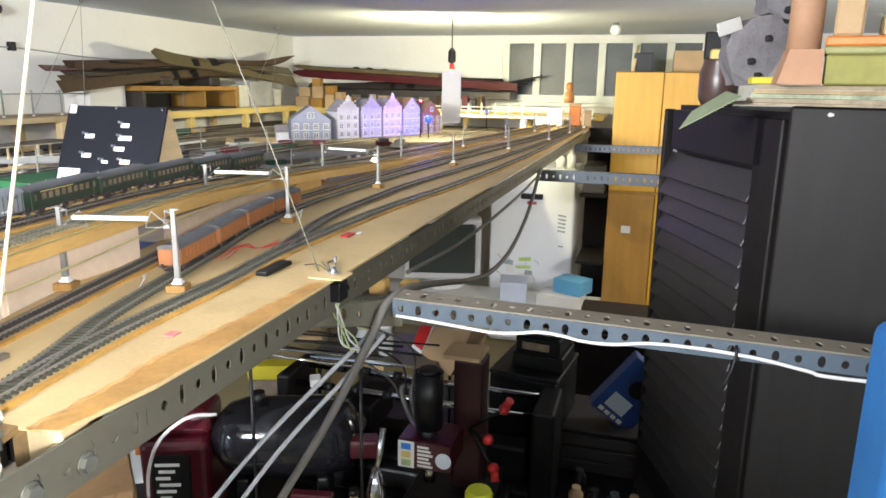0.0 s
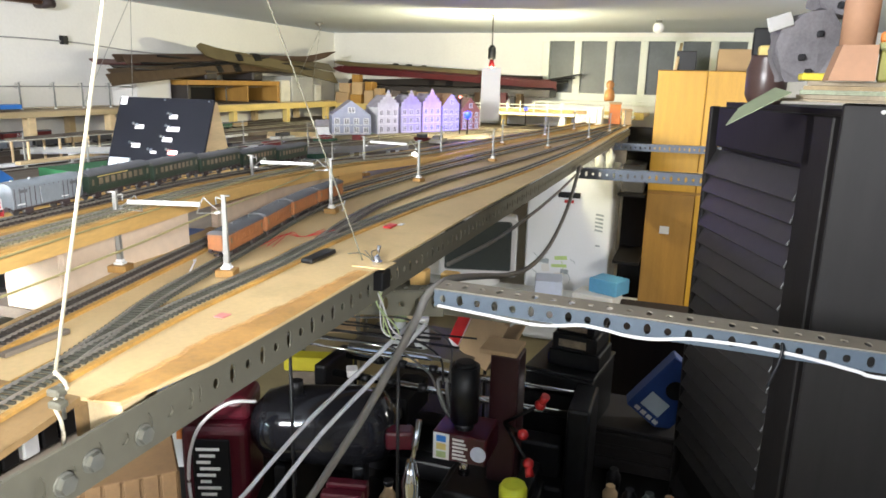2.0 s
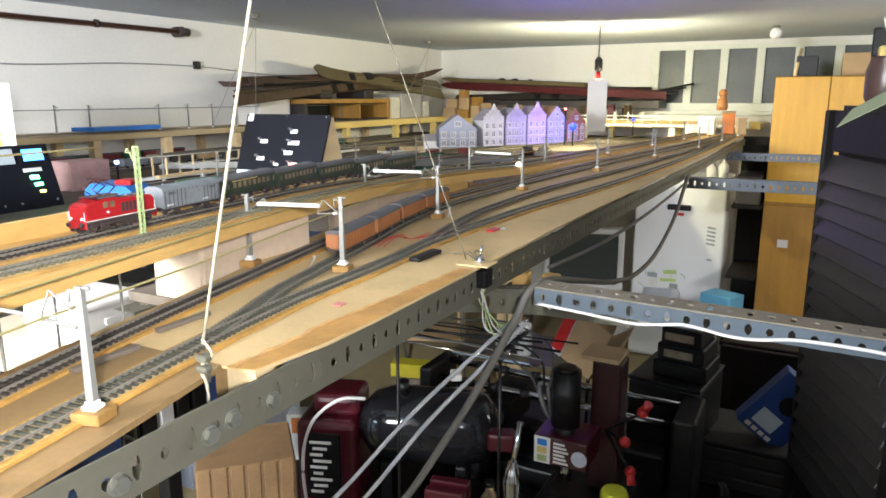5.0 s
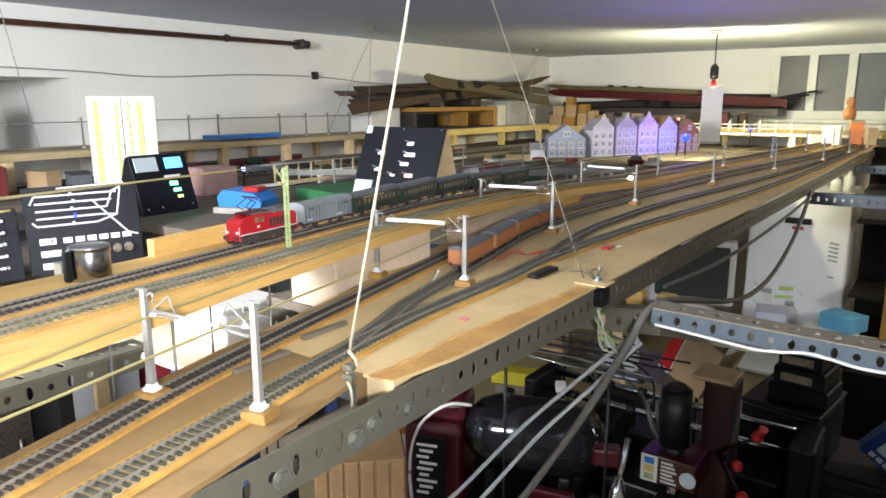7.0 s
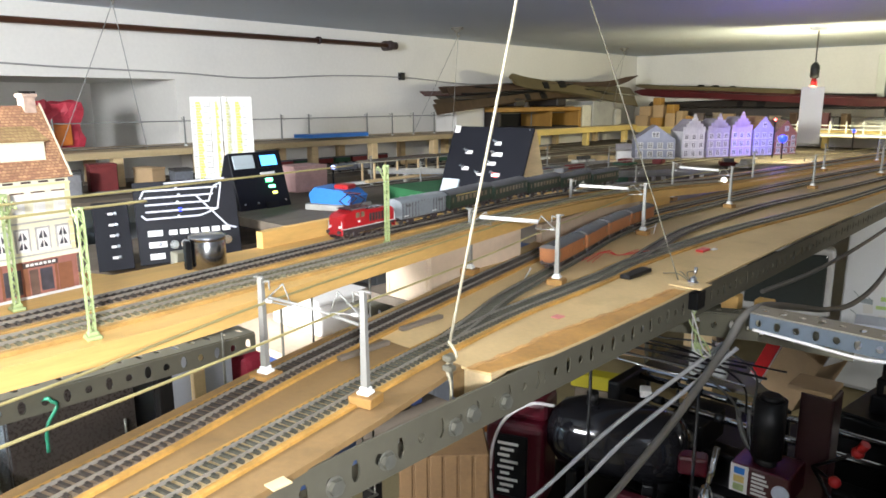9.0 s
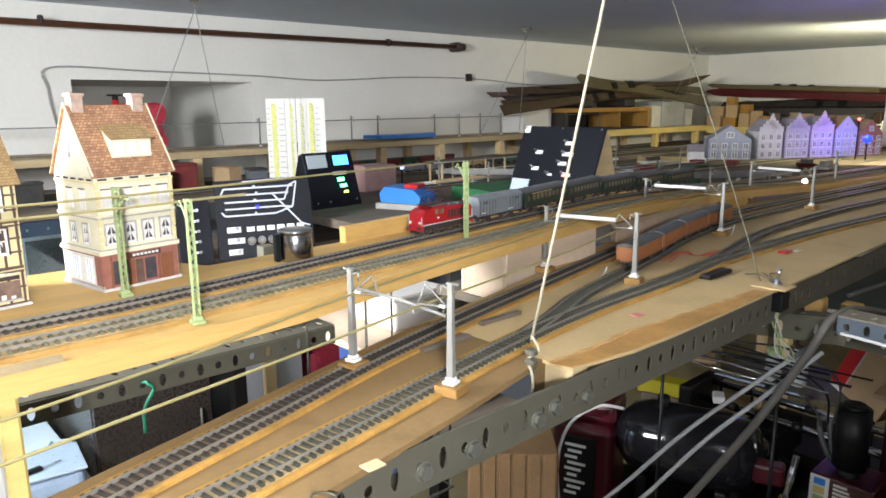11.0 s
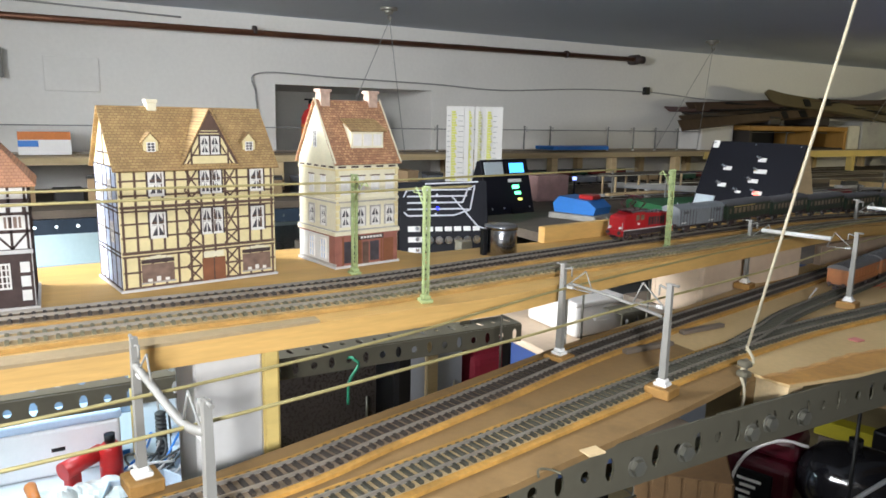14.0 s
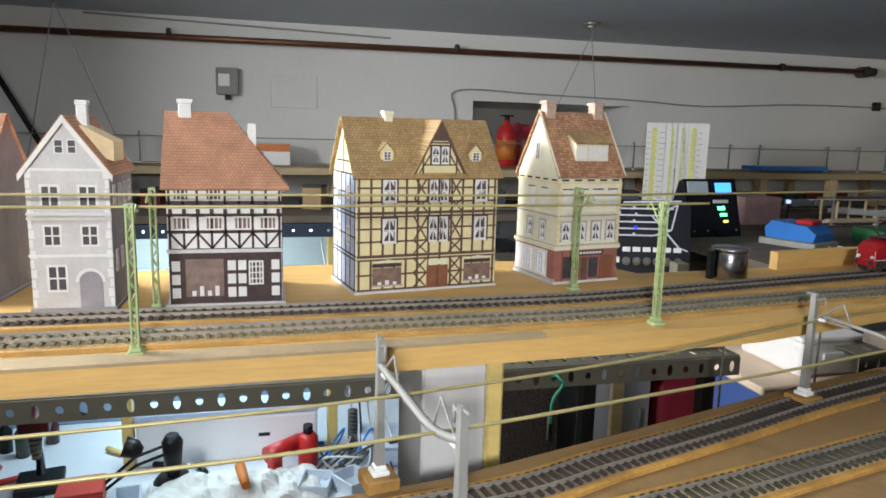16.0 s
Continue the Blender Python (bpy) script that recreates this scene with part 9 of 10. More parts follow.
part("carriage", bm, BLACK, lathe_m)
bm = bmnew()
cyl(bm, (0.18, -0.055, 0.20), (0.18, -0.075, 0.20), 0.028, seg=20)
hw = part("hand_wheel", bm, ZINC, lathe_m)
bm = bmnew()
cyl(bm, (0.20, -0.075, 0.20), (0.20, -0.105, 0.20), 0.005, seg=8)
part("crank_grip", bm, BLACK, hw)
tb = thing("tool_chest", (-0.42, 1.98, 0.79), -8, label="black tool chest with a folded lid", category="chest")
bm = bmnew()
rbox(bm, 0.04, 0.24, -0.12, 0.12, 0, 0.30, 0.005, 2)
part("chest_body", bm, BLACK, tb)
bm = bmnew()
rbox(bm, 0.037, 0.243, -0.123, 0.123, 0.301, 0.312, 0.003, 1)
part("lid", bm, BLACK, tb)
bat = thing("battery_pack", (-0.33, 1.96, 1.1025), -8, label="black boxes with pale label stripes stacked on the chest", category="box")
for k in range(3):
    bm = bmnew()
    rbox(bm, 0.0 + 0.01 * k, 0.15 - 0.01 * k, -0.07, 0.07, 0.05 * k, 0.049 + 0.05 * k, 0.004, 1)
    b = part("pack", bm, BLACK, bat)
    if k:
        bm = bmnew()
        box(bm, 0.03, 0.11, -0.0712, -0.070, 0.05 * k + 0.012, 0.05 * k + 0.034)
        part("label_stripe", bm, NEWS, b)
cb = thing("open_carton", (-0.60, 1.97, 1.10), 0, label="open white and red carton lying tilted on the metal tray", category="box")
cb.scale = (0.72, 0.72, 0.72)
CT = pose(0, 0, 0, 0, 24, -18)
for nm, b, mt in (("side", (0, 0.16, -0.09, -0.085, 0, 0.24), CARD), ("side", (0, 0.16, 0.085, 0.09, 0, 0.24), CARD), ("side", (0, 0.005, -0.084, 0.084, 0, 0.24), PAPER), ("side", (0.155, 0.16, -0.084, 0.084, 0, 0.24), CARD), ("bottom", (0.006, 0.154, -0.084, 0.084, 0, 0.004), CARD), ("flap", (0.16, 0.165, -0.08, 0.08, 0.24, 0.33), PAPER)):
    bm = bmnew()
    box(bm, *b, CT)
    part(nm, bm, mt, cb)
bm = bmnew()
rbox(bm, -0.055, -0.001, -0.1, -0.05, 0, 0.24, 0.002, 1, CT)
rc = part("slim_box", bm, PAPER, cb, "slim white box with red end")
bm = bmnew()
box(bm, -0.054, -0.002, -0.1015, -0.1, 0.02, 0.23, CT)
part("red_print", bm, RED, rc)
for k, (x, y, mt) in enumerate(((-0.80, 1.88, GREEN_PL), (-0.735, 1.90, WHITE_PL), (-0.765, 1.95, CHROME))):
    bm = bmnew()
    lathe(bm, [(0.022, 0), (0.024, 0.01), (0.024, 0.06), (0.018, 0.07), (0.018, 0.085)], 16, Matrix.Translation((x, y, 1.0895)))
    jar = part("jar", bm, mat("jar_glass", (0.5, 0.52, 0.5), 0.15, vary=0.1, scale=10), label="small glass jar with a lid on the lathe")
    tagged(jar, "small glass jar with a lid on the lathe", "jar", "jars")
    bm = bmnew()
    cyl(bm, (x, y, 1.175), (x, y, 1.1895), 0.021, seg=16)
    part("lid", bm, mt, jar)
# board the jars stand on
bm = bmnew()
rbox(bm, -0.96, -0.56, 1.835, 2.10, 1.078, 1.089, 0.003, 1)
tr_ = tagged(part("tray", bm, STEEL), "grey metal tray on thin legs behind the lathe", "tray")
for x in (-0.94, -0.58):
    for y in (1.85, 2.085):
        bm = bmnew()
        cyl(bm, (x, y, 0.79), (x, y, 1.0785), 0.006, seg=8)
        part("leg", bm, BLACK, tr_)
multi = thing("meter_carton", (0.0, 1.98, 0.99), 0, label="blue printed carton standing on its corner", category="box")
BT = pose(-0.06, 0, -0.04, 0, 38, 8)
bm = bmnew()
rbox(bm, -0.07, 0.07, -0.03, 0.03, 0.0, 0.20, 0.003, 1, BT)
part("box_body", bm, mat("carton_blue", (0.014, 0.05, 0.20), 0.45, vary=0.15, scale=15), multi)
bm = bmnew()
box(bm, -0.045, 0.02, -0.032, -0.0302, 0.03, 0.08, BT)
part("picture", bm, LCD_W, multi)
bm = bmnew()
cyl(bm, BT @ Vector((0.0, -0.0302, 0.125)), BT @ Vector((0.0, -0.032, 0.125)), 0.028, seg=20)
part("dial_print", bm, BLACK, multi)
for k in range(4):
    bm = bmnew()
    box(bm, -0.05 + 0.022 * k, -0.034 + 0.022 * k, -0.032, -0.0302, 0.008, 0.02, BT)
    part("text_bar", bm, PAPER, multi)
crd = thing("dark_crate", (-0.02, 2.02, 0.79), label="dark slatted crate under the blue carton", category="crate")
CRATE_D = mat("crate_dark", (0.012, 0.009, 0.008), 0.7, vary=0.35, scale=8)
bm = bmnew()
rbox(bm, -0.175, 0.175, -0.11, 0.12, 0, 0.126, 0.004, 1)
part("crate_body", bm, CRATE_D, crd)
for k in range(3):
    bm = bmnew()
    rbox(bm, -0.18, 0.18, -0.12, -0.111, 0.006 + 0.041 * k, 0.040 + 0.041 * k, 0.003, 1)
    part("slat", bm, CRATE_D, crd)
bm = bmnew()
rbox(bm, -0.18, 0.18, -0.12, 0.125, 0.1265, 0.14, 0.004, 1)
part("lid", bm, CRATE_D, crd)
for k in range(9):
    x, y = -0.12 + 0.05 * (k % 4), 1.62 + 0.09 * (k // 4)
    bm = bmnew()
    lathe(bm, [(0.018, 0), (0.02, 0.05), (0.012, 0.06), (0.012, 0.07)], 12, Matrix.Translation((x, y, 0.791)))
    tagged(part("bottle", bm, (GLASS_DK, CARD, BLACK)[k % 3]), "small dark bottle on the machine table", "bottle", "small bottles")
can = thing("spray_can", (-0.30, 1.33, 0.79), label="spray can with a bright yellow cap", category="can")
bm = bmnew()
lathe(bm, [(0.032, 0), (0.033, 0.19), (0.025, 0.21)], 20)
part("body", bm, WHITE_PL, can)
bm = bmnew()
lathe(bm, [(0.030, 0.205), (0.031, 0.245), (0.026, 0.255)], 20)
part("cap", bm, mat("yellow_cap", (0.6, 0.62, 0.04), 0.4), can)
comp = thing("compressor", (-1.09, 1.38, 0.79), 20, label="dark red and black small compressor with a round tank", category="compressor")
bm = bmnew()
rbox(bm, -0.085, 0.085, -0.08, 0.08, 0.0, 0.25, 0.02, 3)
hs = part("red_housing", bm, WINE, comp)
bm = bmnew()
rbox(bm, -0.045, 0.085, -0.05, 0.08, 0.25, 0.315, 0.02, 3)
part("red_head", bm, WINE, comp)
bm = bmnew()
rbox(bm, -0.055, 0.04, -0.0835, -0.079, 0.03, 0.22, 0.004, 1)
pl = part("panel_plate", bm, BLACK, hs)
for k in range(9):
    bm = bmnew()
    box(bm, -0.045 + 0.008 * (k % 2), -0.01 + 0.012 * (k % 3), -0.0850, -0.0834, 0.045 + k * 0.018, 0.053 + k * 0.018)
    part("text_bar", bm, PAPER, pl)
bm = bmnew()
lathe(bm, [(0.001, -0.02), (0.05, -0.015), (0.088, 0.02), (0.102, 0.07), (0.102, 0.26), (0.09, 0.32), (0.05, 0.35), (0.001, 0.355)], 32, Matrix.Translation((0.10, 0.0, 0.225)) @ Matrix.Rotation(radians(90), 4, "Y"))
part("tank", bm, mat("black_gloss", (0.010, 0.010, 0.012), 0.1, vary=0.1, scale=10, bump=0.01), comp)
for x in (0.16, 0.36):
    bm = bmnew()
    rbox(bm, x - 0.015, x + 0.015, -0.07, 0.07, 0.0, 0.14, 0.006, 2)
    part("foot", bm, BLACK, comp)
bm = bmnew()
rbox(bm, 0.43, 0.50, -0.09, -0.04, 0.20, 0.25, 0.008, 2)
part("red_valve", bm, WINE, comp)
bm = bmnew()
cyl(bm, (0.20, -0.02, 0.32), (0.20, -0.02, 0.355), 0.016, seg=16)
part("black_cap", bm, BLACK, comp)
cord("white_hose", [(-1.10, 1.262, 0.80), (-1.11, 1.262, 0.90), (-1.10, 1.262, 0.99), (-1.065, 1.268, 1.07), (-1.0, 1.29, 1.125), (-0.95, 1.33, 1.122)], 0.0045, CABLE_W, "white air hose arching over the compressor", "hose")
gun = thing("spray_gun", (-0.52, 1.28, 0.79), label="shiny metal spray gun standing on the table", category="tool")
bm = bmnew()
lathe(bm, [(0.03, 0), (0.035, 0.02), (0.025, 0.10), (0.03, 0.14), (0.018, 0.18), (0.022, 0.24), (0.01, 0.29)], 14)
part("body", bm, CHROME, gun)
bm = bmnew()
cyl(bm, (0, 0, 0.27), (0.01, 0.02, 0.38), 0.007, seg=10)
part("needle", bm, CHROME, gun)
for k in range(2):
    cord("wooden_stick", [(-0.44 + 0.05 * k, 1.22, 1.0), (-0.50 + 0.05 * k, 1.10, 1.035)], 0.006, PINE_PALE, "pale wooden stick across the table", "stick", n=1)
# spotted cardboard with the boards' shadow over the box put into its colour
CARD_SHADE = mat("cardboard_shade", (0.15, 0.085, 0.035), 0.85, vary=0.25, scale=8, fine=150, bump=0.15, spots=0.3)
bigbox = thing("cardboard_box", (-1.005, 0.955, 0.74), 45, label="brown cardboard box with a white shipping label", category="box")
bm = bmnew()
rbox(bm, -0.10, 0.10, -0.08, 0.10, 0, 0.41, 0.004, 1)
part("box_body", bm, CARD_SHADE, bigbox)
for k in range(6):
    bm = bmnew()
    rbox(bm, -0.098 + 0.033 * k, -0.070 + 0.033 * k, -0.0825, -0.0795, 0.21 + 0.02 * (k % 3), 0.412, 0.002, 1)
    part("wood_slip", bm, CARD_SHADE, bigbox)
bm = bmnew()
box(bm, -0.02, 0.055, -0.0838, -0.0819, 0.20, 0.28)
part("shipping_label", bm, PAPER, bigbox)
bm = bmnew()
rbox(bm, -1.17, -0.80, 0.78, 1.15, 0.70, 0.739, 0.004, 1)
lt = tagged(part("low_table", bm, DARKWOOD), "dark low table under the cardboard box", "table")
for x in (-1.14, -0.83):
    for y in (0.81, 1.12):
        bm = bmnew()
        rbox(bm, x - 0.015, x + 0.015, y - 0.015, y + 0.015, 0, 0.70, 0.002, 1)
        part("leg", bm, STEEL_DARK, lt)
bm = bmnew()
rbox(bm, -1.25, -1.13, 1.51, 1.60, 0.79, 1.03, 0.012, 2)
tagged(part("black_case", bm, BLACK), "black case standing behind the compressor", "case")
sc = thing("small_carton", (-1.30, 1.50, 0.79), 25, label="small white and red carton beside the black case", category="box")
bm = bmnew()
rbox(bm, -0.045, 0.045, -0.03, 0.03, 0, 0.15, 0.002, 1)
part("box_body", bm, PAPER, sc)
bm = bmnew()
box(bm, -0.03, 0.0, -0.0315, -0.03, 0.09, 0.14)
part("red_print", bm, ORANGE, sc)
random.seed(77)
for k in range(3):
    y = 1.18 + 0.07 * k
    z = 1.372 + 0.006 * (k % 3)
    cord("black_lead", [(-0.93 + 0.02 * k, y + 0.02, z - 0.03), (-0.80, y, z), (-0.66, y + 0.03 * math.sin(k * 2.1), z + 0.006), (-0.54 - 0.01 * k, y + 0.02, z), (-0.47, y + 0.05, z - 0.05), (-0.45 - 0.01 * k, y + 0.06, 1.28 - 0.02 * k)], 0.0024, (RUBBER, BLACK)[k % 2], "black lead draped over thin rods under the board", "cable", "draped leads")
sheet_p = thing("plastic_sheet", (-0.87, 1.785, 1.095), 4, label="clear scratched plastic sheet lying behind the guide bar", category="sheet")
bm = bmnew()
rbox(bm, -0.05, 0.20, -0.035, 0.03, 0, 0.006, 0.002, 1, Matrix.Rotation(radians(-28), 4, "X"))
part("sheet_body", bm, mat("milky_clear_plastic", (0.28, 0.34, 0.44), 0.2, vary=0.35, scale=18, fine=90, bump=0.2, coat=0.4), sheet_p)
for k, (x, y, h, r, mt) in enumerate(((-0.62, 1.36, 0.10, 0.022, WHITE_PL), (-0.585, 1.33, 0.085, 0.018, NEWS), (-0.555, 1.40, 0.12, 0.020, GLASS_DK), (-0.64, 1.43, 0.13, 0.024, CARD), (-0.20, 1.40, 0.11, 0.02, GLASS_DK), (-0.14, 1.36, 0.09, 0.022, CARD), (-0.24, 1.46, 0.12, 0.018, WINE), (-0.08, 1.45, 0.10, 0.02, BLACK))):
    bt = thing("bottle", (x, y, 0.79), 30 * k, label="small dusty bottle among the machines", category="bottle", group="dusty bottles")
    bm = bmnew()
    lathe(bm, [(r * 0.95, 0), (r, 0.006), (r, h * 0.62), (r * 0.45, h * 0.8), (r * 0.45, h * 0.9)], 14)
    part("bottle_body", bm, mt, bt)
    bm = bmnew()
    cyl(bm, (0, 0, h * 0.9), (0, 0, h), r * 0.55, seg=12)
    part("cap", bm, (BLACK, RED, WHITE_PL)[k % 3], bt)
vice = thing("bench_vice", (-0.70, 1.31, 0.79), 12, label="small dark red bench vice with a steel screw", category="vice")
bm = bmnew()
rbox(bm, -0.06, 0.06, -0.05, 0.05, 0, 0.03, 0.005, 2)
rbox(bm, -0.04, 0.04, -0.03, 0.045, 0.03, 0.12, 0.008, 2)
part("vice_body", bm, WINE, vice)
bm = bmnew()
rbox(bm, -0.05, 0.05, -0.035, -0.005, 0.121, 0.165, 0.004, 1)
part("fixed_jaw", bm, WINE, vice)
bm = bmnew()
rbox(bm, -0.05, 0.05, 0.012, 0.042, 0.121, 0.165, 0.004, 1)
part("moving_jaw", bm, WINE, vice)
bm = bmnew()
cyl(bm, (0, -0.09, 0.09), (0, -0.02, 0.09), 0.009, seg=12)
part("screw", bm, CHROME, vice)
bm = bmnew()
cyl(bm, (-0.05, -0.085, 0.09), (0.05, -0.085, 0.09), 0.004, seg=8)
part("tommy_bar", bm, CHROME, vice)
scrap_w = thing("white_block", (-0.865, 1.68, 1.067), 30, label="small cream plastic block lying on the guide bar", category="block")
bm = bmnew()
rbox(bm, -0.016, 0.016, -0.024, 0.024, -0.0035, 0.018, 0.003, 1)
part("block_body", bm, PAPER, scrap_w)
for k in range(7):
    x = -0.36 + 0.06 * k
    tool = thing("hand_tool", (x, 1.30 + 0.03 * (k % 2), 0.796), 40 * k, label="steel hand tool lying on the machine table", category="tool", group="table tools")
    bm = bmnew()
    cyl(bm, (0, -0.07, 0.008), (0, 0.0, 0.008), 0.010, 0.008, seg=10)
    part("grip", bm, (RED, BLACK, BLUE, PINE_YEL)[k % 4], tool)
    bm = bmnew()
    cyl(bm, (0, 0.0, 0.008), (0, 0.085, 0.008), 0.0035, seg=8)
    part("shaft", bm, CHROME, tool)
# wire basket with a few magazines hanging under the pine board
ws = thing("wire_basket", (-0.765, 0.29, 1.40), label="thin steel wire basket hanging under the pine board", category="basket")
for k in range(7):
    bm = bmnew()
    tube(bm, [(0.022 * k, 0.0, 0.10), (0.022 * k, 0.0, 0.0), (0.022 * k, 0.13, 0.0), (0.022 * k, 0.13, 0.10)], 0.0014, 6)
    part("wire", bm, ZINC, ws)
for z in (0.0, 0.05, 0.10):
    bm = bmnew()
    tube(bm, [(-0.002, -0.003, z), (0.134, -0.003, z), (0.134, 0.133, z), (-0.002, 0.133, z), (-0.002, -0.003, z)], 0.0017, 6)
    part("rim_wire", bm, ZINC, ws)
for x, y in ((0.0, 0.0), (0.132, 0.0), (0.012, 0.13), (0.132, 0.13)):
    bm = bmnew()
    cyl(bm, (x, y, 0.10), (x, y, 0.3045), 0.0015, seg=6)
    part("hanger", bm, ZINC, ws)
TINTS = [mat("magazine_" + n_, c_, 0.5, vary=0.25, scale=12) for n_, c_ in (("red", (0.25, 0.03, 0.03)), ("blue", (0.06, 0.10, 0.22)), ("dark", (0.03, 0.03, 0.035)), ("brown", (0.12, 0.07, 0.04)))]
for k in range(6):
    bm = bmnew()
    rbox(bm, 0, 0.007 + 0.003 * (k % 2), 0.01, 0.12, 0, 0.10 + 0.012 * (k % 3), 0.001, 1)
    tagged(part("magazine", bm, TINTS[k % 4], m=pose(-0.755 + 0.018 * k, 0.29, 1.4022)), "thin magazine standing in the wire basket", "magazine", "magazines")
plank = thing("wooden_plank", (-1.42, 2.35, 0), 38, label="pale sawn plank lying on the cellar floor", category="plank")
bm = bmnew()
rbox(bm, -0.07, 0.07, -0.55, 0.55, 0.0, 0.03, 0.003, 1)
part("plank_body", bm, PINE_PALE, plank)
chair = thing("folding_chair", (-2.05, 3.3, 0), 20, label="folding chair with tubular legs on the floor", category="chair")
for x in (0, 0.36):
    bm = bmnew()
    tube(bm, [(x, 0, 0.012), (x + 0.02, 0.30, 0.46)], 0.012, 8)
    part("leg", bm, STEEL, chair)
    bm = bmnew()
    tube(bm, [(x, 0.34, 0.012), (x, 0.04, 0.46), (x, -0.02, 0.80)], 0.012, 8)
    part("leg", bm, STEEL, chair)
bm = bmnew()
rbox(bm, 0.0, 0.36, 0.02, 0.34, 0.462, 0.485, 0.01, 2)
part("seat", bm, CARD, chair)
yl = thing("yellow_carton", (-1.75, 3.05, 0.40), 17, label="bright yellow long carton lying on a dark crate", category="box")
bm = bmnew()
rbox(bm, -0.18, 0.18, -0.05, 0.05, 0.0, 0.075, 0.004, 1)
part("box_body", bm, mat("yellow_card", (0.46, 0.40, 0.02), 0.5, vary=0.1, scale=10), yl)
crate = thing("wooden_crate", (-1.75, 3.09, 0), 17, label="dark wooden crate standing on the floor", category="crate")
for k in range(4):
    bm = bmnew()
    rbox(bm, -0.17, 0.17, -0.08, -0.066, 0.004 + k * 0.1, 0.094 + k * 0.1, 0.003, 1)
    part("slat", bm, DARKWOOD, crate)
bm = bmnew()
rbox(bm, -0.165, 0.165, -0.065, 0.08, 0, 0.399, 0.004, 1)
part("crate_body", bm, DARKBR, crate)
for k in range(6):
    a = (-0.86 + 0.02 * k, 1.20 + 0.02 * k, 1.352 + 0.006 * (k % 3))
    cord("thin_rod", [a, (a[0] + 0.36, a[1] + 0.04 * (k % 3) - 0.03, a[2] + 0.014 - 0.004 * k)], 0.0022 if k % 2 else 0.003, CHROME if k % 3 == 0 else BLACK, "thin metal rod lying below the cross bar", "rod", "thin rods", n=1)
rs = thing("rod_stand", (-0.66, 1.25, 0.79), label="thin dark stand holding metal rods", category="stand")
for x in (-0.14, 0.12):
    bm = bmnew()
    cyl(bm, (x, 0, 0), (x, 0, 0.558), 0.004, seg=8)
    part("post", bm, BLACK, rs)
    bm = bmnew()
    rbox(bm, x - 0.005, x + 0.005, -0.06, 0.16, 0.552, 0.559, 0.001, 1)
    part("arm", bm, BLACK, rs)
dc = thing("dark_cupboard", (-0.22, 2.48, 0), label="dark brown low cupboard behind the machine table", category="cupboard")
bm = bmnew()
rbox(bm, 0, 0.56, 0.02, 0.40, 0, 1.03, 0.004, 1)
part("carcass", bm, DARKBR, dc)
for k in range(2):
    bm = bmnew()
    rbox(bm, 0.005 + 0.28 * k, 0.275 + 0.28 * k, 0.0, 0.019, 0.06, 1.02, 0.003, 1)
    dr = part("door", bm, DARKBR, dc)
    bm = bmnew()
    cyl(bm, (0.25 + 0.06 * k, -0.018, 0.60), (0.25 + 0.06 * k, 0.0, 0.60), 0.01, seg=12)
    part("knob", bm, ZINC, dr)


# ---- far corner: bulb, skis, chest, model clutter ----
bulb = thing("pendant_bulb", (-1.21, 4.27, CEIL_Z), label="bare bulb on a cord with a white card shade below", category="lamp")
bm = bmnew()
tube(bm, [(0, 0, -0.002), (0, 0, -0.20)], 0.004, 8)
part("cord", bm, RUBBER, bulb)
bm = bmnew()
lathe(bm, [(0.012, -0.28), (0.024, -0.27), (0.024, -0.21), (0.010, -0.19)], 16)
part("socket", bm, BLACK, bulb)
bm = bmnew()
cyl(bm, (0, 0, -0.02), (0, 0, 0), 0.04, 0.045, seg=18)
part("ceiling_rose", bm, WHITE_PL, bulb)
bm = bmnew()
lathe(bm, [(0.012, -0.28), (0.016, -0.30), (0.018, -0.315), (0.014, -0.33)], 14)
part("bulb_neck", bm, RED, bulb)
bm = bmnew()
rbox(bm, -0.058, 0.058, -0.028, -0.025, -0.64, -0.325, 0.001, 1, Matrix.Rotation(radians(15), 4, "Z"))
part("card_shade", bm, PAPER, bulb, "white card hung before the bulb")
lamp2 = thing("ceiling_lamp", (-0.28, 4.9, CEIL_Z), label="small round white lamp under the ceiling", category="lamp")
bm = bmnew()
ball(bm, (0, 0, -0.045), 0.036)
part("globe", bm, WHITE_PL, lamp2)
bm = bmnew()
cyl(bm, (0, 0, -0.02), (0, 0, 0), 0.02, seg=12)
part("base", bm, ZINC, lamp2)

SKI = {"brown": mat("ski_wood", (0.085, 0.055, 0.03), 0.5, vary=0.3, scale=4, bump=0.1, stretch=(6, 6, 0.6)), "olive": mat("ski_olive_wood", (0.12, 0.095, 0.045), 0.5, vary=0.3, scale=4, bump=0.1), "dark": mat("ski_dark", (0.025, 0.02, 0.018), 0.5, vary=0.3, scale=6), "red": mat("ski_red", (0.075, 0.008, 0.011), 0.4, vary=0.25, scale=6), "rust": mat("ski_rust", (0.065, 0.038, 0.023), 0.5, vary=0.25, scale=6)}


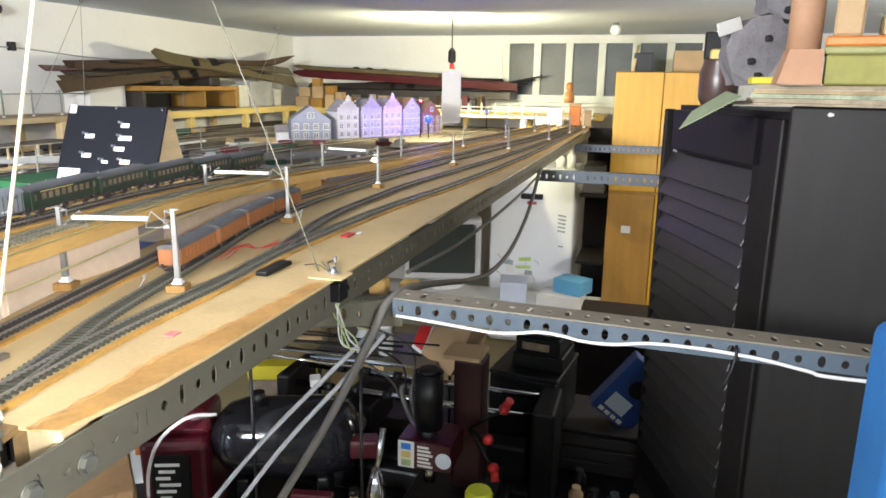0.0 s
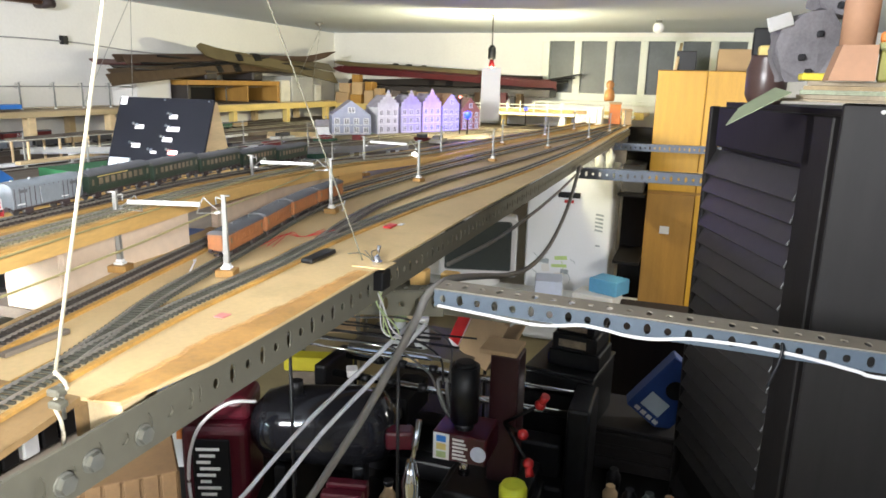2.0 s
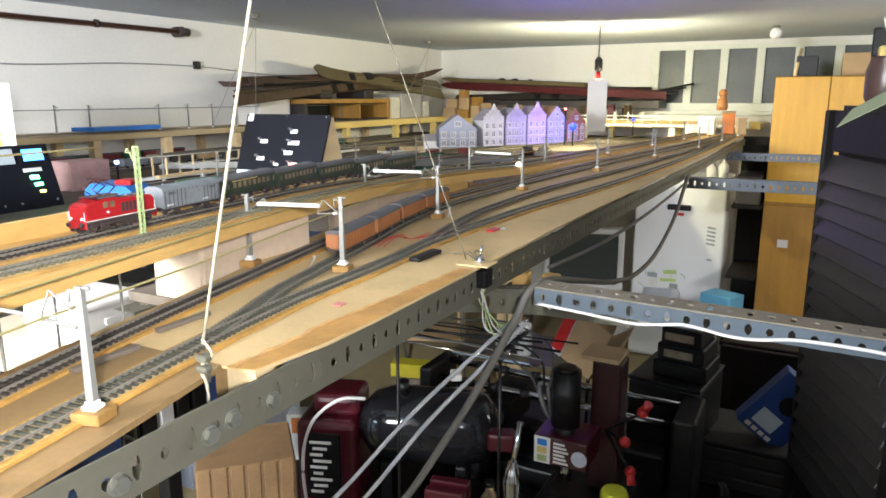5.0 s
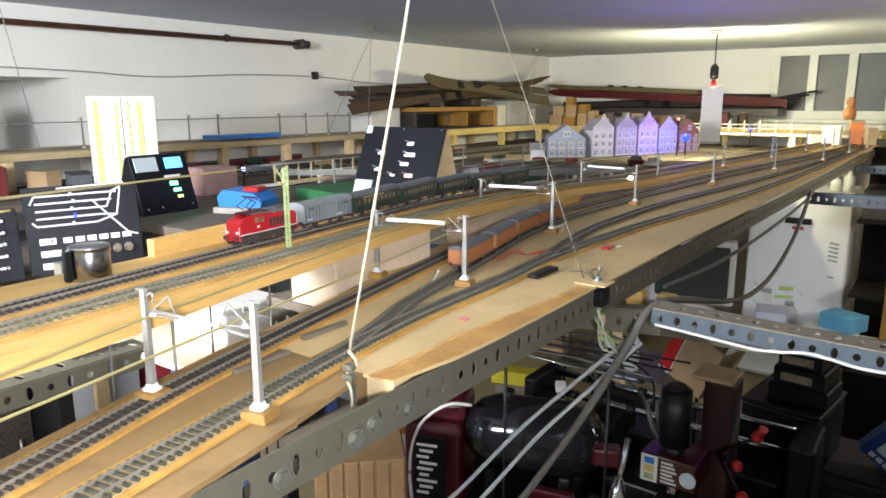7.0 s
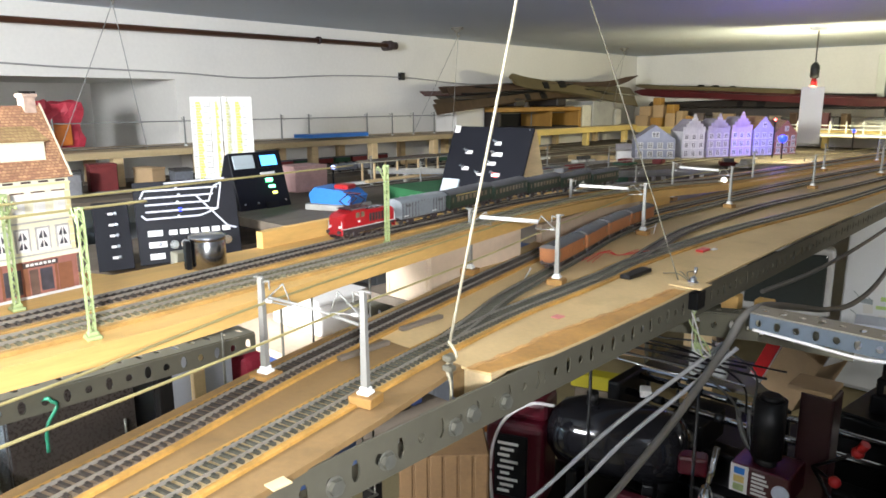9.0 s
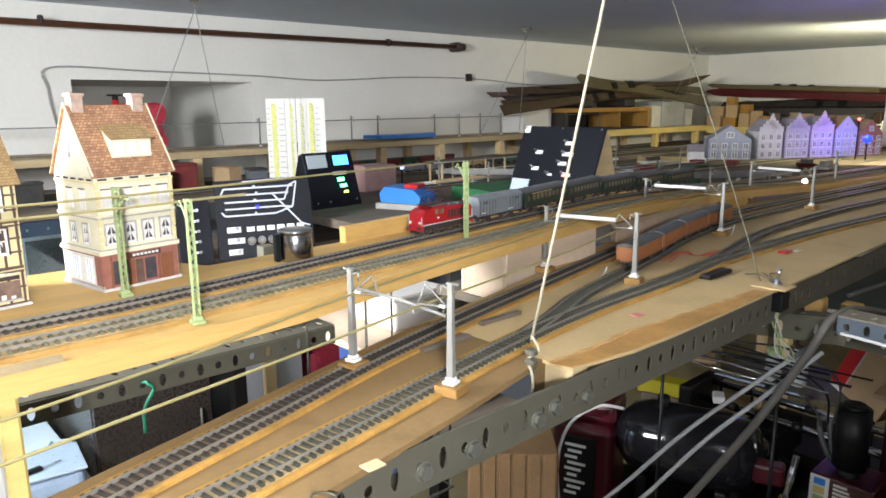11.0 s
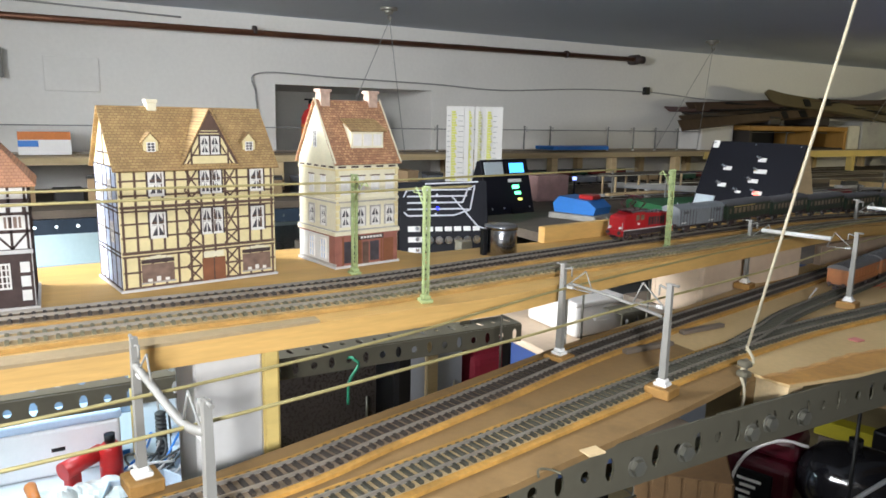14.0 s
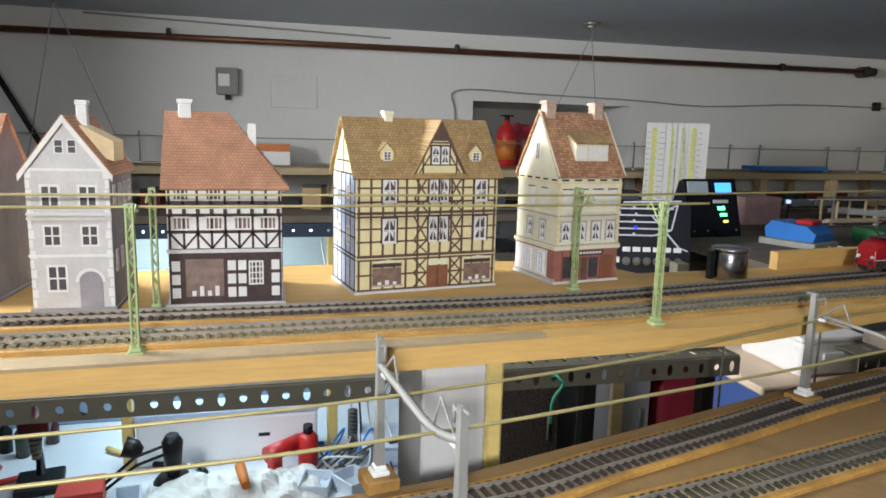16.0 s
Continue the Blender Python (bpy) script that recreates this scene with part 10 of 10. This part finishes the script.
def ski(a, b, kind, label, w=0.085, roll=60.0, th=0.018, bend=0.0, lift=0.05):
    """An old ski from its tail a to its tip b: waisted plan, camber, raised tip, rolled about its length."""
    a, b = Vector(a), Vector(b)
    d = b - a
    L = d.length
    s = thing("ski", tuple(a), label=label, category="ski", group="skis")
    turn = d.to_track_quat("Y", "Z").to_matrix().to_4x4() @ Matrix.Rotation(radians(roll), 4, "Y")
    bm = bmnew()
    rows_ = []
    n = 28
    for i in range(n + 1):
        u = i / n
        half = w * (0.42 + 0.16 * (2 * u - 1) ** 2)
        if u > 0.93:
            half *= max(0.15, math.sqrt(max(0.0, 1 - ((u - 0.93) / 0.07) ** 2)))
        up = bend * math.sin(math.pi * u) + lift * (max(0.0, u - 0.84) / 0.16) ** 2
        t_ = 0.006 + th * math.sin(math.pi * min(1, u * 1.02)) ** 2
        half *= 0.66
        rows_.append([bm.verts.new((sx * half, u * L, up + dz)) for sx, dz in ((-1, 0), (1, 0), (1, t_), (-1, t_))])
    for p, q in zip(rows_, rows_[1:]):
        for k in range(4):
            bm.faces.new((p[k], p[(k + 1) % 4], q[(k + 1) % 4], q[k]))
    bm.faces.new(rows_[0][::-1])
    bm.faces.new(rows_[-1])
    bmesh.ops.transform(bm, verts=bm.verts[:], matrix=turn)
    part("ski_blade", bm, SKI[kind], s)
    for u0, u1 in ((0.44, 0.47), (0.53, 0.57)):
        bm = bmnew()
        rbox(bm, -0.026, 0.026, L * u0, L * u1, 0.012 + bend, 0.028 + bend, 0.004, 1, turn)
        part("binding", bm, BLACK, s)
    return s


# pile on the chest by the corner
chest = thing("radio_chest", (-3.16, 3.5, SHELF_Z), label="dark open chest with an ochre wooden frame", category="chest")
for nm, b, mt in (("frame", (0, 0.30, 0, 0.03, 0, 0.12), SKI["dark"]), ("frame", (0, 0.30, 0.97, 1.0, 0, 0.12), OCHRE_D), ("lid", (0, 0.302, 0, 1.0, 0.121, 0.15), OCHRE_D), ("back", (0, 0.02, 0.031, 0.969, 0, 0.12), HOLE), ("sill", (0, 0.30, 0.031, 0.969, 0, 0.012), SKI["dark"]), ("divider", (0.02, 0.29, 0.62, 0.63, 0.013, 0.12), OCHRE_D)):
    bm = bmnew()
    rbox(bm, *b, 0.003, 1)
    part(nm, bm, mt, chest)
for x0, y0, y1, h, c_ in ((-3.12, 4.55, 4.68, 0.16, (0.6, 0.58, 0.5)), (-3.14, 4.70, 5.02, 0.19, (0.34, 0.34, 0.33)), (-3.10, 5.05, 5.15, 0.13, (0.45, 0.44, 0.4))):
    bm = bmnew()
    rbox(bm, x0, -2.88, y0, y1, SHELF_Z + 0.0005, SHELF_Z + h, 0.006, 1)
    tagged(part("carton", bm, mat("dull_card", c_, 0.8, vary=0.2, scale=6, spots=0.2)), "dull grey carton on the wall shelf", "box")
ZT = SHELF_Z + 0.151
for y in (3.75, 4.25):
    bm = bmnew()
    rbox(bm, -3.13, -2.87, y - 0.06, y + 0.06, ZT, ZT + 0.06, 0.01, 1)
    tagged(part("ski_rest", bm, SKI["dark"]), "dark block carrying the skis on the chest", "block")
ski((-2.90, 5.42, 1.905), (-2.90, 3.62, 2.05), "olive", "wide old olive-brown wooden ski on top of the pile", 0.13, -62, 0.024, 0.0, 0.03)
ski((-2.98, 5.50, 1.99), (-2.95, 3.70, 2.01), "olive", "old olive-brown wooden ski on the pile", 0.10, -50, 0.02, 0.02, 0.05)
ski((-2.93, 3.02, 1.975), (-2.98, 5.36, 2.04), "rust", "long rust-brown wooden ski with a raised tip", 0.06, 55, 0.016, 0.02, 0.12)
ski((-2.90, 3.06, 1.965), (-2.93, 5.26, 2.055), "rust", "long rust-brown wooden ski with a raised tip", 0.055, 65, 0.016, 0.01, 0.13)
ski((-2.89, 2.93, 1.862), (-2.96, 4.95, 1.985), "brown", "brown wooden ski lying in the pile", 0.09, 60, 0.02, 0.02, 0.02)
ski((-2.96, 3.02, 1.895), (-3.02, 5.1, 1.955), "brown", "brown wooden ski lying in the pile", 0.09, 40, 0.02, 0.03, 0.02)
ski((-3.04, 3.1, 1.94), (-3.05, 5.2, 1.95), "dark", "dark ski lying in the pile", 0.075, 30, 0.016, 0.0, 0.03)
ski((-3.06, 3.0, 1.955), (-3.08, 5.0, 1.97), "red", "red ski lying in the pile", 0.07, 30, 0.016, 0.0, 0.03)
ski((-2.98, 3.2, 1.925), (-2.92, 4.9, 1.935), "dark", "dark ski lying in the pile", 0.07, 20, 0.016, 0.0, 0.02)
for k, (y0, y1, z0, z1) in enumerate(((3.15, 4.7, 1.955, 2.0), (3.3, 5.0, 2.0, 1.965), (3.45, 4.4, 1.93, 2.035), (3.7, 4.9, 2.02, 1.98))):
    cord("ski_pole", [(-2.87 - 0.02 * k, y0, z0), (-2.90, (y0 + y1) / 2, (z0 + z1) / 2), (-2.88, y1, z1)], 0.006, BLACK, "thin dark ski pole lying in the pile", "pole", "ski poles")
# pile along the window wall
rack = thing("ski_rack", (-3.1, 5.66, 1.69), label="dark rack holding skis along the end wall", category="rack")
for x in (0.25, 1.0, 1.7):
    bm = bmnew()
    rbox(bm, x - 0.02, x + 0.02, -0.06, 0.24, 0, 0.10, 0.003, 1)
    part("upright", bm, SKI["dark"], rack)
bm = bmnew()
rbox(bm, 0.2, 2.0, -0.06, 0.24, 0.101, 0.16, 0.003, 1)
part("shelf_box", bm, SKI["dark"], rack)
for a, b, kind, w, roll, lb in (
        ((-1.06, 5.66, 1.885), (-3.06, 5.66, 1.985), "red", 0.085, 78, "wide dark red ski along the end wall"),
        ((-1.12, 5.72, 1.90), (-3.00, 5.74, 2.0), "red", 0.08, 70, "dark red ski along the end wall"),
        ((-1.72, 5.66, 1.975), (-3.06, 5.68, 2.035), "olive", 0.05, 70, "brown wooden ski along the end wall"),
        ((-1.55, 5.76, 1.965), (-3.05, 5.78, 2.03), "brown", 0.06, 60, "brown wooden ski along the end wall"),
        ((-1.2, 5.80, 1.93), (-3.0, 5.82, 1.96), "dark", 0.08, 50, "dark ski along the end wall"),
        ((-2.9, 5.70, 1.875), (-1.2, 5.70, 1.87), "dark", 0.08, 60, "dark ski along the end wall"),
        ((-2.95, 5.78, 1.88), (-1.1, 5.80, 1.90), "dark", 0.08, 30, "dark ski along the end wall")):
    ski(a, b, kind, lb, w, roll, 0.018, 0.0, 0.03)
for k in range(5):
    cord("ski_pole", [(-1.75 + 0.06 * k, 5.64 + 0.03 * k, 1.86), (-1.08 + 0.05 * k, 5.66 + 0.03 * k, 1.86 + 0.03 * k)], 0.007, BLACK, "thin dark ski pole beside the skis", "pole", "ski poles", n=1)
random.seed(11)
for k in range(14):
    x = -2.85 + 0.118 * k + random.uniform(-0.03, 0.03)
    kk = thing("small_box", (x, 5.585 + random.uniform(-0.02, 0.02), 1.6905 if k % 3 else 1.6905), random.uniform(-25, 25), label="small dusty carton in the clutter below the skis", category="box", group="dusty cartons")
    h = random.uniform(0.05, 0.15)
    w = random.uniform(0.04, 0.09)
    mt = random.choice((CARD, SKI["dark"], SKI["rust"], SKI["brown"], SKI["red"], NEWS, BLACK))
    bm = bmnew()
    rbox(bm, -w / 2, w / 2, -0.03, 0.03, 0, h, 0.003, 1)
    part("box_body", bm, mt, kk)
    bm = bmnew()
    rbox(bm, -w / 2 - 0.002, w / 2 + 0.002, -0.032, 0.032, h, h + 0.012, 0.002, 1)
    part("lid", bm, mt, kk)
# heap of ochre cartons in the corner
for k, (x, y, z, w, d, h, c_) in enumerate(((-2.82, 5.44, 0.0, 0.12, 0.1, 0.10, 0), (-2.69, 5.43, 0.0, 0.10, 0.1, 0.085, 1), (-2.58, 5.44, 0.0, 0.08, 0.1, 0.12, 0), (-2.49, 5.43, 0.0, 0.06, 0.08, 0.14, 2), (-2.80, 5.44, 0.101, 0.10, 0.09, 0.075, 2), (-2.69, 5.44, 0.086, 0.09, 0.08, 0.10, 0), (-2.58, 5.45, 0.121, 0.07, 0.08, 0.07, 1), (-2.70, 5.44, 0.187, 0.07, 0.07, 0.06, 1), (-2.42, 5.43, 0.0, 0.05, 0.08, 0.10, 1))):
    mt = (CARD, OCHRE_D, CARD)[c_]
    bm = bmnew()
    rbox(bm, -w / 2, w / 2, -d / 2, d / 2, 0, h, 0.003, 1)
    tagged(part("carton", bm, mt, m=pose(x, y, 1.6905 + z, 0, 0, 7 * (k % 3) - 7)), "small ochre carton in a heap on the end shelf", "box", "ochre cartons")
for x, y, s, lb in ((-2.0, 3.6, 0.05, "white model house on the staging board"), (-2.2, 4.2, 0.06, "white model house on the staging board")):
    kk = thing("model_house", (x, y, 1.554), 35, label=lb, category="model building", group="small model houses")
    bm = bmnew()
    rbox(bm, -s, s, -s * 0.7, s * 0.7, 0, s * 1.6, 0.002, 1)
    part("wall", bm, WHITEW, kk)
    for sy in (-1, 1):
        bm = bmnew()
        vs = [bm.verts.new(v) for v in ((-s * 1.1, sy * s * 0.85, s * 1.5), (s * 1.1, sy * s * 0.85, s * 1.5), (s * 1.1, 0, s * 2.2), (-s * 1.1, 0, s * 2.2))]
        f1 = bm.faces.new(vs)
        ex = bmesh.ops.extrude_face_region(bm, geom=[f1])
        for v in ex["geom"]:
            if isinstance(v, bmesh.types.BMVert):
                v.co.z += 0.004
        part("roof", bm, DARK_AND_SHADE, kk)
# pale railed deck at the far end, put there for the bulb's glow
via = thing("model_viaduct", (-2.3, 5.05, 1.69), label="pale railed deck along the end wall, standing in for the bulb's glow", category="viaduct")
bm = bmnew()
rbox(bm, 0, 1.9, 0, 0.16, -0.016, 0.0, 0.002, 1)
part("deck", bm, WHITE_PL, via)
for z in (0.03, 0.055):
    bm = bmnew()
    box(bm, 0, 1.9, 0.0, 0.006, z, z + 0.006)
    part("rail", bm, FRAME_W, via)
for k in range(20):
    bm = bmnew()
    box(bm, 0.0 + k * 0.0995, 0.008 + k * 0.0995, 0.0005, 0.0055, 0.0, 0.085)
    part("rail_post", bm, FRAME_W, via)
for x in (0.1, 0.75, 1.4, 1.85):
    bm = bmnew()
    box(bm, x - 0.02, x + 0.02, 0.04, 0.12, -0.114, -0.016)
    part("pier", bm, WHITE_PL, via)
# clutter at the line's end
for k, (x, y, w, d, h, mt, lb) in enumerate(((-0.62, 4.72, 0.10, 0.08, 0.10, FRAME_W, "pale model station at the line's end"), (-0.50, 4.78, 0.07, 0.07, 0.13, ORANGE, "orange carton figure box at the line's end"), (-0.42, 4.74, 0.05, 0.06, 0.09, CARD, "brown carton at the line's end"), (-0.72, 4.80, 0.08, 0.06, 0.06, WHITE_PL, "white model building at the line's end"))):
    kk = thing("small_box", (x, y, NEAR_Z), 10 * k, label=lb, category="box")
    bm = bmnew()
    rbox(bm, -w / 2, w / 2, -d / 2, d / 2, 0, h, 0.004, 1)
    part("box_body", bm, mt, kk)
    bm = bmnew()
    rbox(bm, -w / 2 - 0.004, w / 2 + 0.004, -d / 2 - 0.004, d / 2 + 0.004, h, h + 0.015, 0.003, 1)
    part("lid", bm, CARD if k % 2 else mt, kk)
fig = thing("wooden_figure", (-0.535, 4.70, NEAR_Z + 0.101), label="small brown carved wooden ornament on a box", category="ornament")
bm = bmnew()
lathe(bm, [(0.03, 0.05), (0.034, 0.08), (0.026, 0.12), (0.014, 0.125), (0.024, 0.14), (0.026, 0.16), (0.012, 0.18)], 14)
part("ornament_body", bm, mat("carved_wood", (0.36, 0.15, 0.04), 0.5, vary=0.25, scale=20), fig)
# signal lamps on the line
for x, y, z, mt, r in ((-1.024, 3.22, 1.742, LED_BLUE, 0.017), (-0.92, 4.0, 1.755, LED_BLUE, 0.008), (-1.07, 3.24, 1.825, LED_RED, 0.006), (-0.80, 1.98, 1.675, LED_WHITE, 0.009)):
    sg = thing("signal_lamp", (x, y, 1.654), label="small lit signal lamp on a thin post", category="lamp", group="signal lamps")
    bm = bmnew()
    cyl(bm, (0, 0, -0.002), (0, 0, z - 1.654 - r * 0.8), 0.003, seg=6)
    part("post", bm, BLACK, sg)
    bm = bmnew()
    ball(bm, (0, 0, z - 1.654), r)
    part("bulb", bm, mt, sg)

# staging yard: stabled wagons, platforms and kit parts
random.seed(23)
YARD = [mat("yard_" + n_, c_, 0.7, vary=0.25, scale=30, bump=0.08) for n_, c_ in (("grey", (0.20, 0.20, 0.21)), ("dark", (0.04, 0.038, 0.036)), ("tan", (0.34, 0.24, 0.12)), ("pale", (0.50, 0.49, 0.45)), ("red", (0.16, 0.02, 0.02)), ("green", (0.03, 0.09, 0.05)), ("slate", (0.12, 0.13, 0.15)))]


def stabled(x, y, z, L, c_, turn=0.0):
    wg = thing("goods_wagon", (x, y, z), turn, label="stabled model goods wagon on a staging track", category="wagon", group="stabled wagons")
    bm = bmnew()
    rbox(bm, -0.016, 0.016, 0.004, L - 0.004, 0.010, 0.034, 0.001, 1)
    part("body", bm, YARD[c_], wg)
    bm = bmnew()
    prism(bm, [(-0.0175, 0.034), (0.0175, 0.034), (0.010, 0.040), (-0.010, 0.040)], 0.003, L - 0.003, Matrix(((1, 0, 0, 0), (0, 0, 1, 0), (0, 1, 0, 0), (0, 0, 0, 1))))
    part("roof", bm, YARD[6 if c_ else 1], wg)
    for yy in (0.2, 0.8):
        bm = bmnew()
        cyl(bm, (-0.010, L * yy, 0.0055), (0.010, L * yy, 0.0055), 0.0055, seg=10)
        part("wheelset", bm, BLACK, wg)


for x, y0, n_ in ((-2.62, 1.95, 6), (-2.70, 2.6, 9), (-2.98, 1.6, 8)):
    y = y0
    for k in range(n_):
        L = random.choice((0.11, 0.13, 0.15))
        stabled(x + 0.004, y, 1.5833, L, random.choice((0, 1, 1, 2, 4, 5, 6)))
        y += L + 0.008
for k in range(16):
    x, y = random.uniform(-2.25, -1.25), random.uniform(2.25, 4.4)
    w, d, h = random.uniform(0.04, 0.10), random.uniform(0.08, 0.22), random.choice((0.012, 0.02, 0.05, 0.07))
    if -1.7 < x and 2.6 < y < 3.7:
        continue
    kk = thing("kit_part", (x, y, 1.562), random.uniform(-20, 30), label="unfinished card model building part on the staging board", category="model part", group="kit parts")
    mt = random.choice(YARD)
    bm = bmnew()
    rbox(bm, -w / 2, w / 2, -d / 2, d / 2, 0, h, 0.002, 1)
    part("base", bm, mt, kk)
    bm = bmnew()
    rbox(bm, -w * 0.3, w * 0.3, -d * 0.3, d * 0.3, h, h + 0.02, 0.002, 1)
    part("upper", bm, random.choice(YARD), kk)

# pale laths and a low trestle lying about the yard
for k, (x, y, L, a, z) in enumerate(((-2.30, 1.75, 0.9, -4, 0), (-2.22, 1.80, 1.1, 3, 0.013), (-1.98, 2.15, 0.8, -9, 0), (-2.42, 2.3, 1.2, 2, 0), (-1.72, 2.2, 0.6, 12, 0), (-2.12, 3.0, 1.0, -6, 0))):
    bm = bmnew()
    rbox(bm, -0.012, 0.012, 0, L, 0, 0.012, 0.002, 1)
    tagged(part("pale_lath", bm, (WHITE_PL, PINE_PALE, GREY_PL)[k % 3], m=pose(x, y, 1.5625 + z, 0, 0, a)), "pale lath lying loose on the staging board", "lath", "loose laths")
tre = thing("model_trestle", (-2.36, 1.9, 1.5625), 8, label="small unfinished model trestle of pale wood", category="trestle")
for y in (0.0, 0.16, 0.32, 0.48):
    for x in (0.0, 0.07):
        bm = bmnew()
        rbox(bm, x - 0.004, x + 0.004, y - 0.004, y + 0.004, 0, 0.085, 0.001, 1)
        part("post", bm, PINE_PALE, tre)
bm = bmnew()
rbox(bm, -0.01, 0.08, -0.02, 0.50, 0.0855, 0.094, 0.001, 1)
part("deck", bm, DARKWOOD, tre)

# raised grey road on white trestles, plates and yard masts
road = thing("model_viaduct", (0, 0, 1.5535), label="grey raised model road on white trestle legs", category="viaduct")
rp = smoothed([(-2.40, 1.98, 0), (-2.05, 2.24, 0), (-1.72, 2.42, 0), (-1.45, 2.62, 0), (-1.25, 2.95, 0)], 8)
bm = bmnew()
sweep(bm, rp, -0.05, 0.05, 0.040, 0.046)
deck = part("deck", bm, YARD[0], road)
for sd in (-0.05, 0.05):
    bm = bmnew()
    sweep(bm, rp, sd - 0.0015, sd + 0.0015, 0.0462, 0.058)
    part("parapet", bm, GREY_PL, deck)
for i in range(3, len(rp) - 1, 4):
    for sd in (-0.035, 0.035):
        d = (rp[i + 1] - rp[i]).normalized()
        c = rp[i] + Vector((d.y, -d.x, 0)) * sd
        bm = bmnew()
        rbox(bm, c.x - 0.007, c.x + 0.007, c.y - 0.007, c.y + 0.007, 0.0, 0.0398, 0.001, 1)
        part("trestle_leg", bm, WHITE_PL, road)
for x, y, a, w, d, mt, lb in ((-2.22, 3.62, 32, 0.30, 0.34, PINE_PALE, "bare tan plywood plate lying on the staging board"), (-1.98, 2.86, 30, 0.34, 0.20, YARD[0], "grey model street plate on the staging board"), (-1.62, 2.16, 24, 0.22, 0.16, YARD[6], "slate model street plate on the staging board"), (-2.05, 4.3, 20, 0.4, 0.24, YARD[2], "tan plywood plate lying on the staging board")):
    bm = bmnew()
    rbox(bm, -w / 2, w / 2, -d / 2, d / 2, 0, 0.012, 0.002, 1)
    tagged(part("base_plate", bm, mt, m=pose(x, y, 1.5635, 0, 0, a)), lb, "plate")
for x, y in ((-2.30, 1.9), (-2.28, 2.5), (-2.2, 3.1), (-2.1, 3.8), (-1.95, 1.85), (-1.92, 2.5), (-1.85, 3.15), (-1.75, 3.8), (-1.55, 1.75), (-1.5, 2.35), (-1.2, 2.2), (-1.12, 1.75)):
    mast("grey model catenary mast on the staging board", (x, y, 1.5535), 180 if x < -2.0 else 0, 0.125, 0.10, GREY_PL, False, reach=0.03)
for x0, x1 in ((-2.27, -2.07), (-1.93, -1.73), (-1.52, -1.36)):
    bm = bmnew()
    tube(bm, [(x0, 1.75, 1.655), (x0 + 0.02, 2.5, 1.655), (x1, 3.9, 1.655)], 0.0016, 6)
    tagged(part("overhead_wire", bm, WM_Y), "thin pale overhead wire above the staging tracks", "wire", "overhead wires")
for k in range(2):
    stabled(-1.80 + 0.05 * k, 2.30 + 0.03 * k, 1.5535, 0.12, 4, -32)
wc = thing("carton", (-3.06, 3.34, SHELF_Z + 0.0005), label="white carton standing on the wall shelf", category="box")
bm = bmnew()
rbox(bm, -0.08, 0.10, -0.14, 0.14, 0, 0.15, 0.004, 1)
part("box_body", bm, PAPER, wc)
bm = bmnew()
rbox(bm, -0.083, 0.103, -0.143, 0.143, 0.1505, 0.165, 0.003, 1)
part("lid", bm, PAPER, wc)

# oddments under the wall shelf
random.seed(41)
for k in range(22):
    y = -1.5 + 0.145 * k + random.uniform(-0.03, 0.03)
    w, d, h = random.uniform(0.05, 0.12), random.uniform(0.05, 0.10), random.uniform(0.03, 0.10)
    kk = thing("storage_box", (-2.74 + random.uniform(-0.06, 0.05), y, 1.5755), random.uniform(-25, 25), label="small dusty storage box under the wall shelf", category="box", group="storage boxes")
    mt = random.choice((YARD[1], YARD[6], YARD[1], YARD[4], YARD[0], CARD, YARD[2]))
    bm = bmnew()
    rbox(bm, -w / 2, w / 2, -d / 2, d / 2, 0, h, 0.002, 1)
    part("box_body", bm, mt, kk)
    bm = bmnew()
    rbox(bm, -w / 2 - 0.002, w / 2 + 0.002, -d / 2 - 0.002, d / 2 + 0.002, h, h + 0.01, 0.002, 1)
    part("lid", bm, random.choice((mt, YARD[1])), kk)
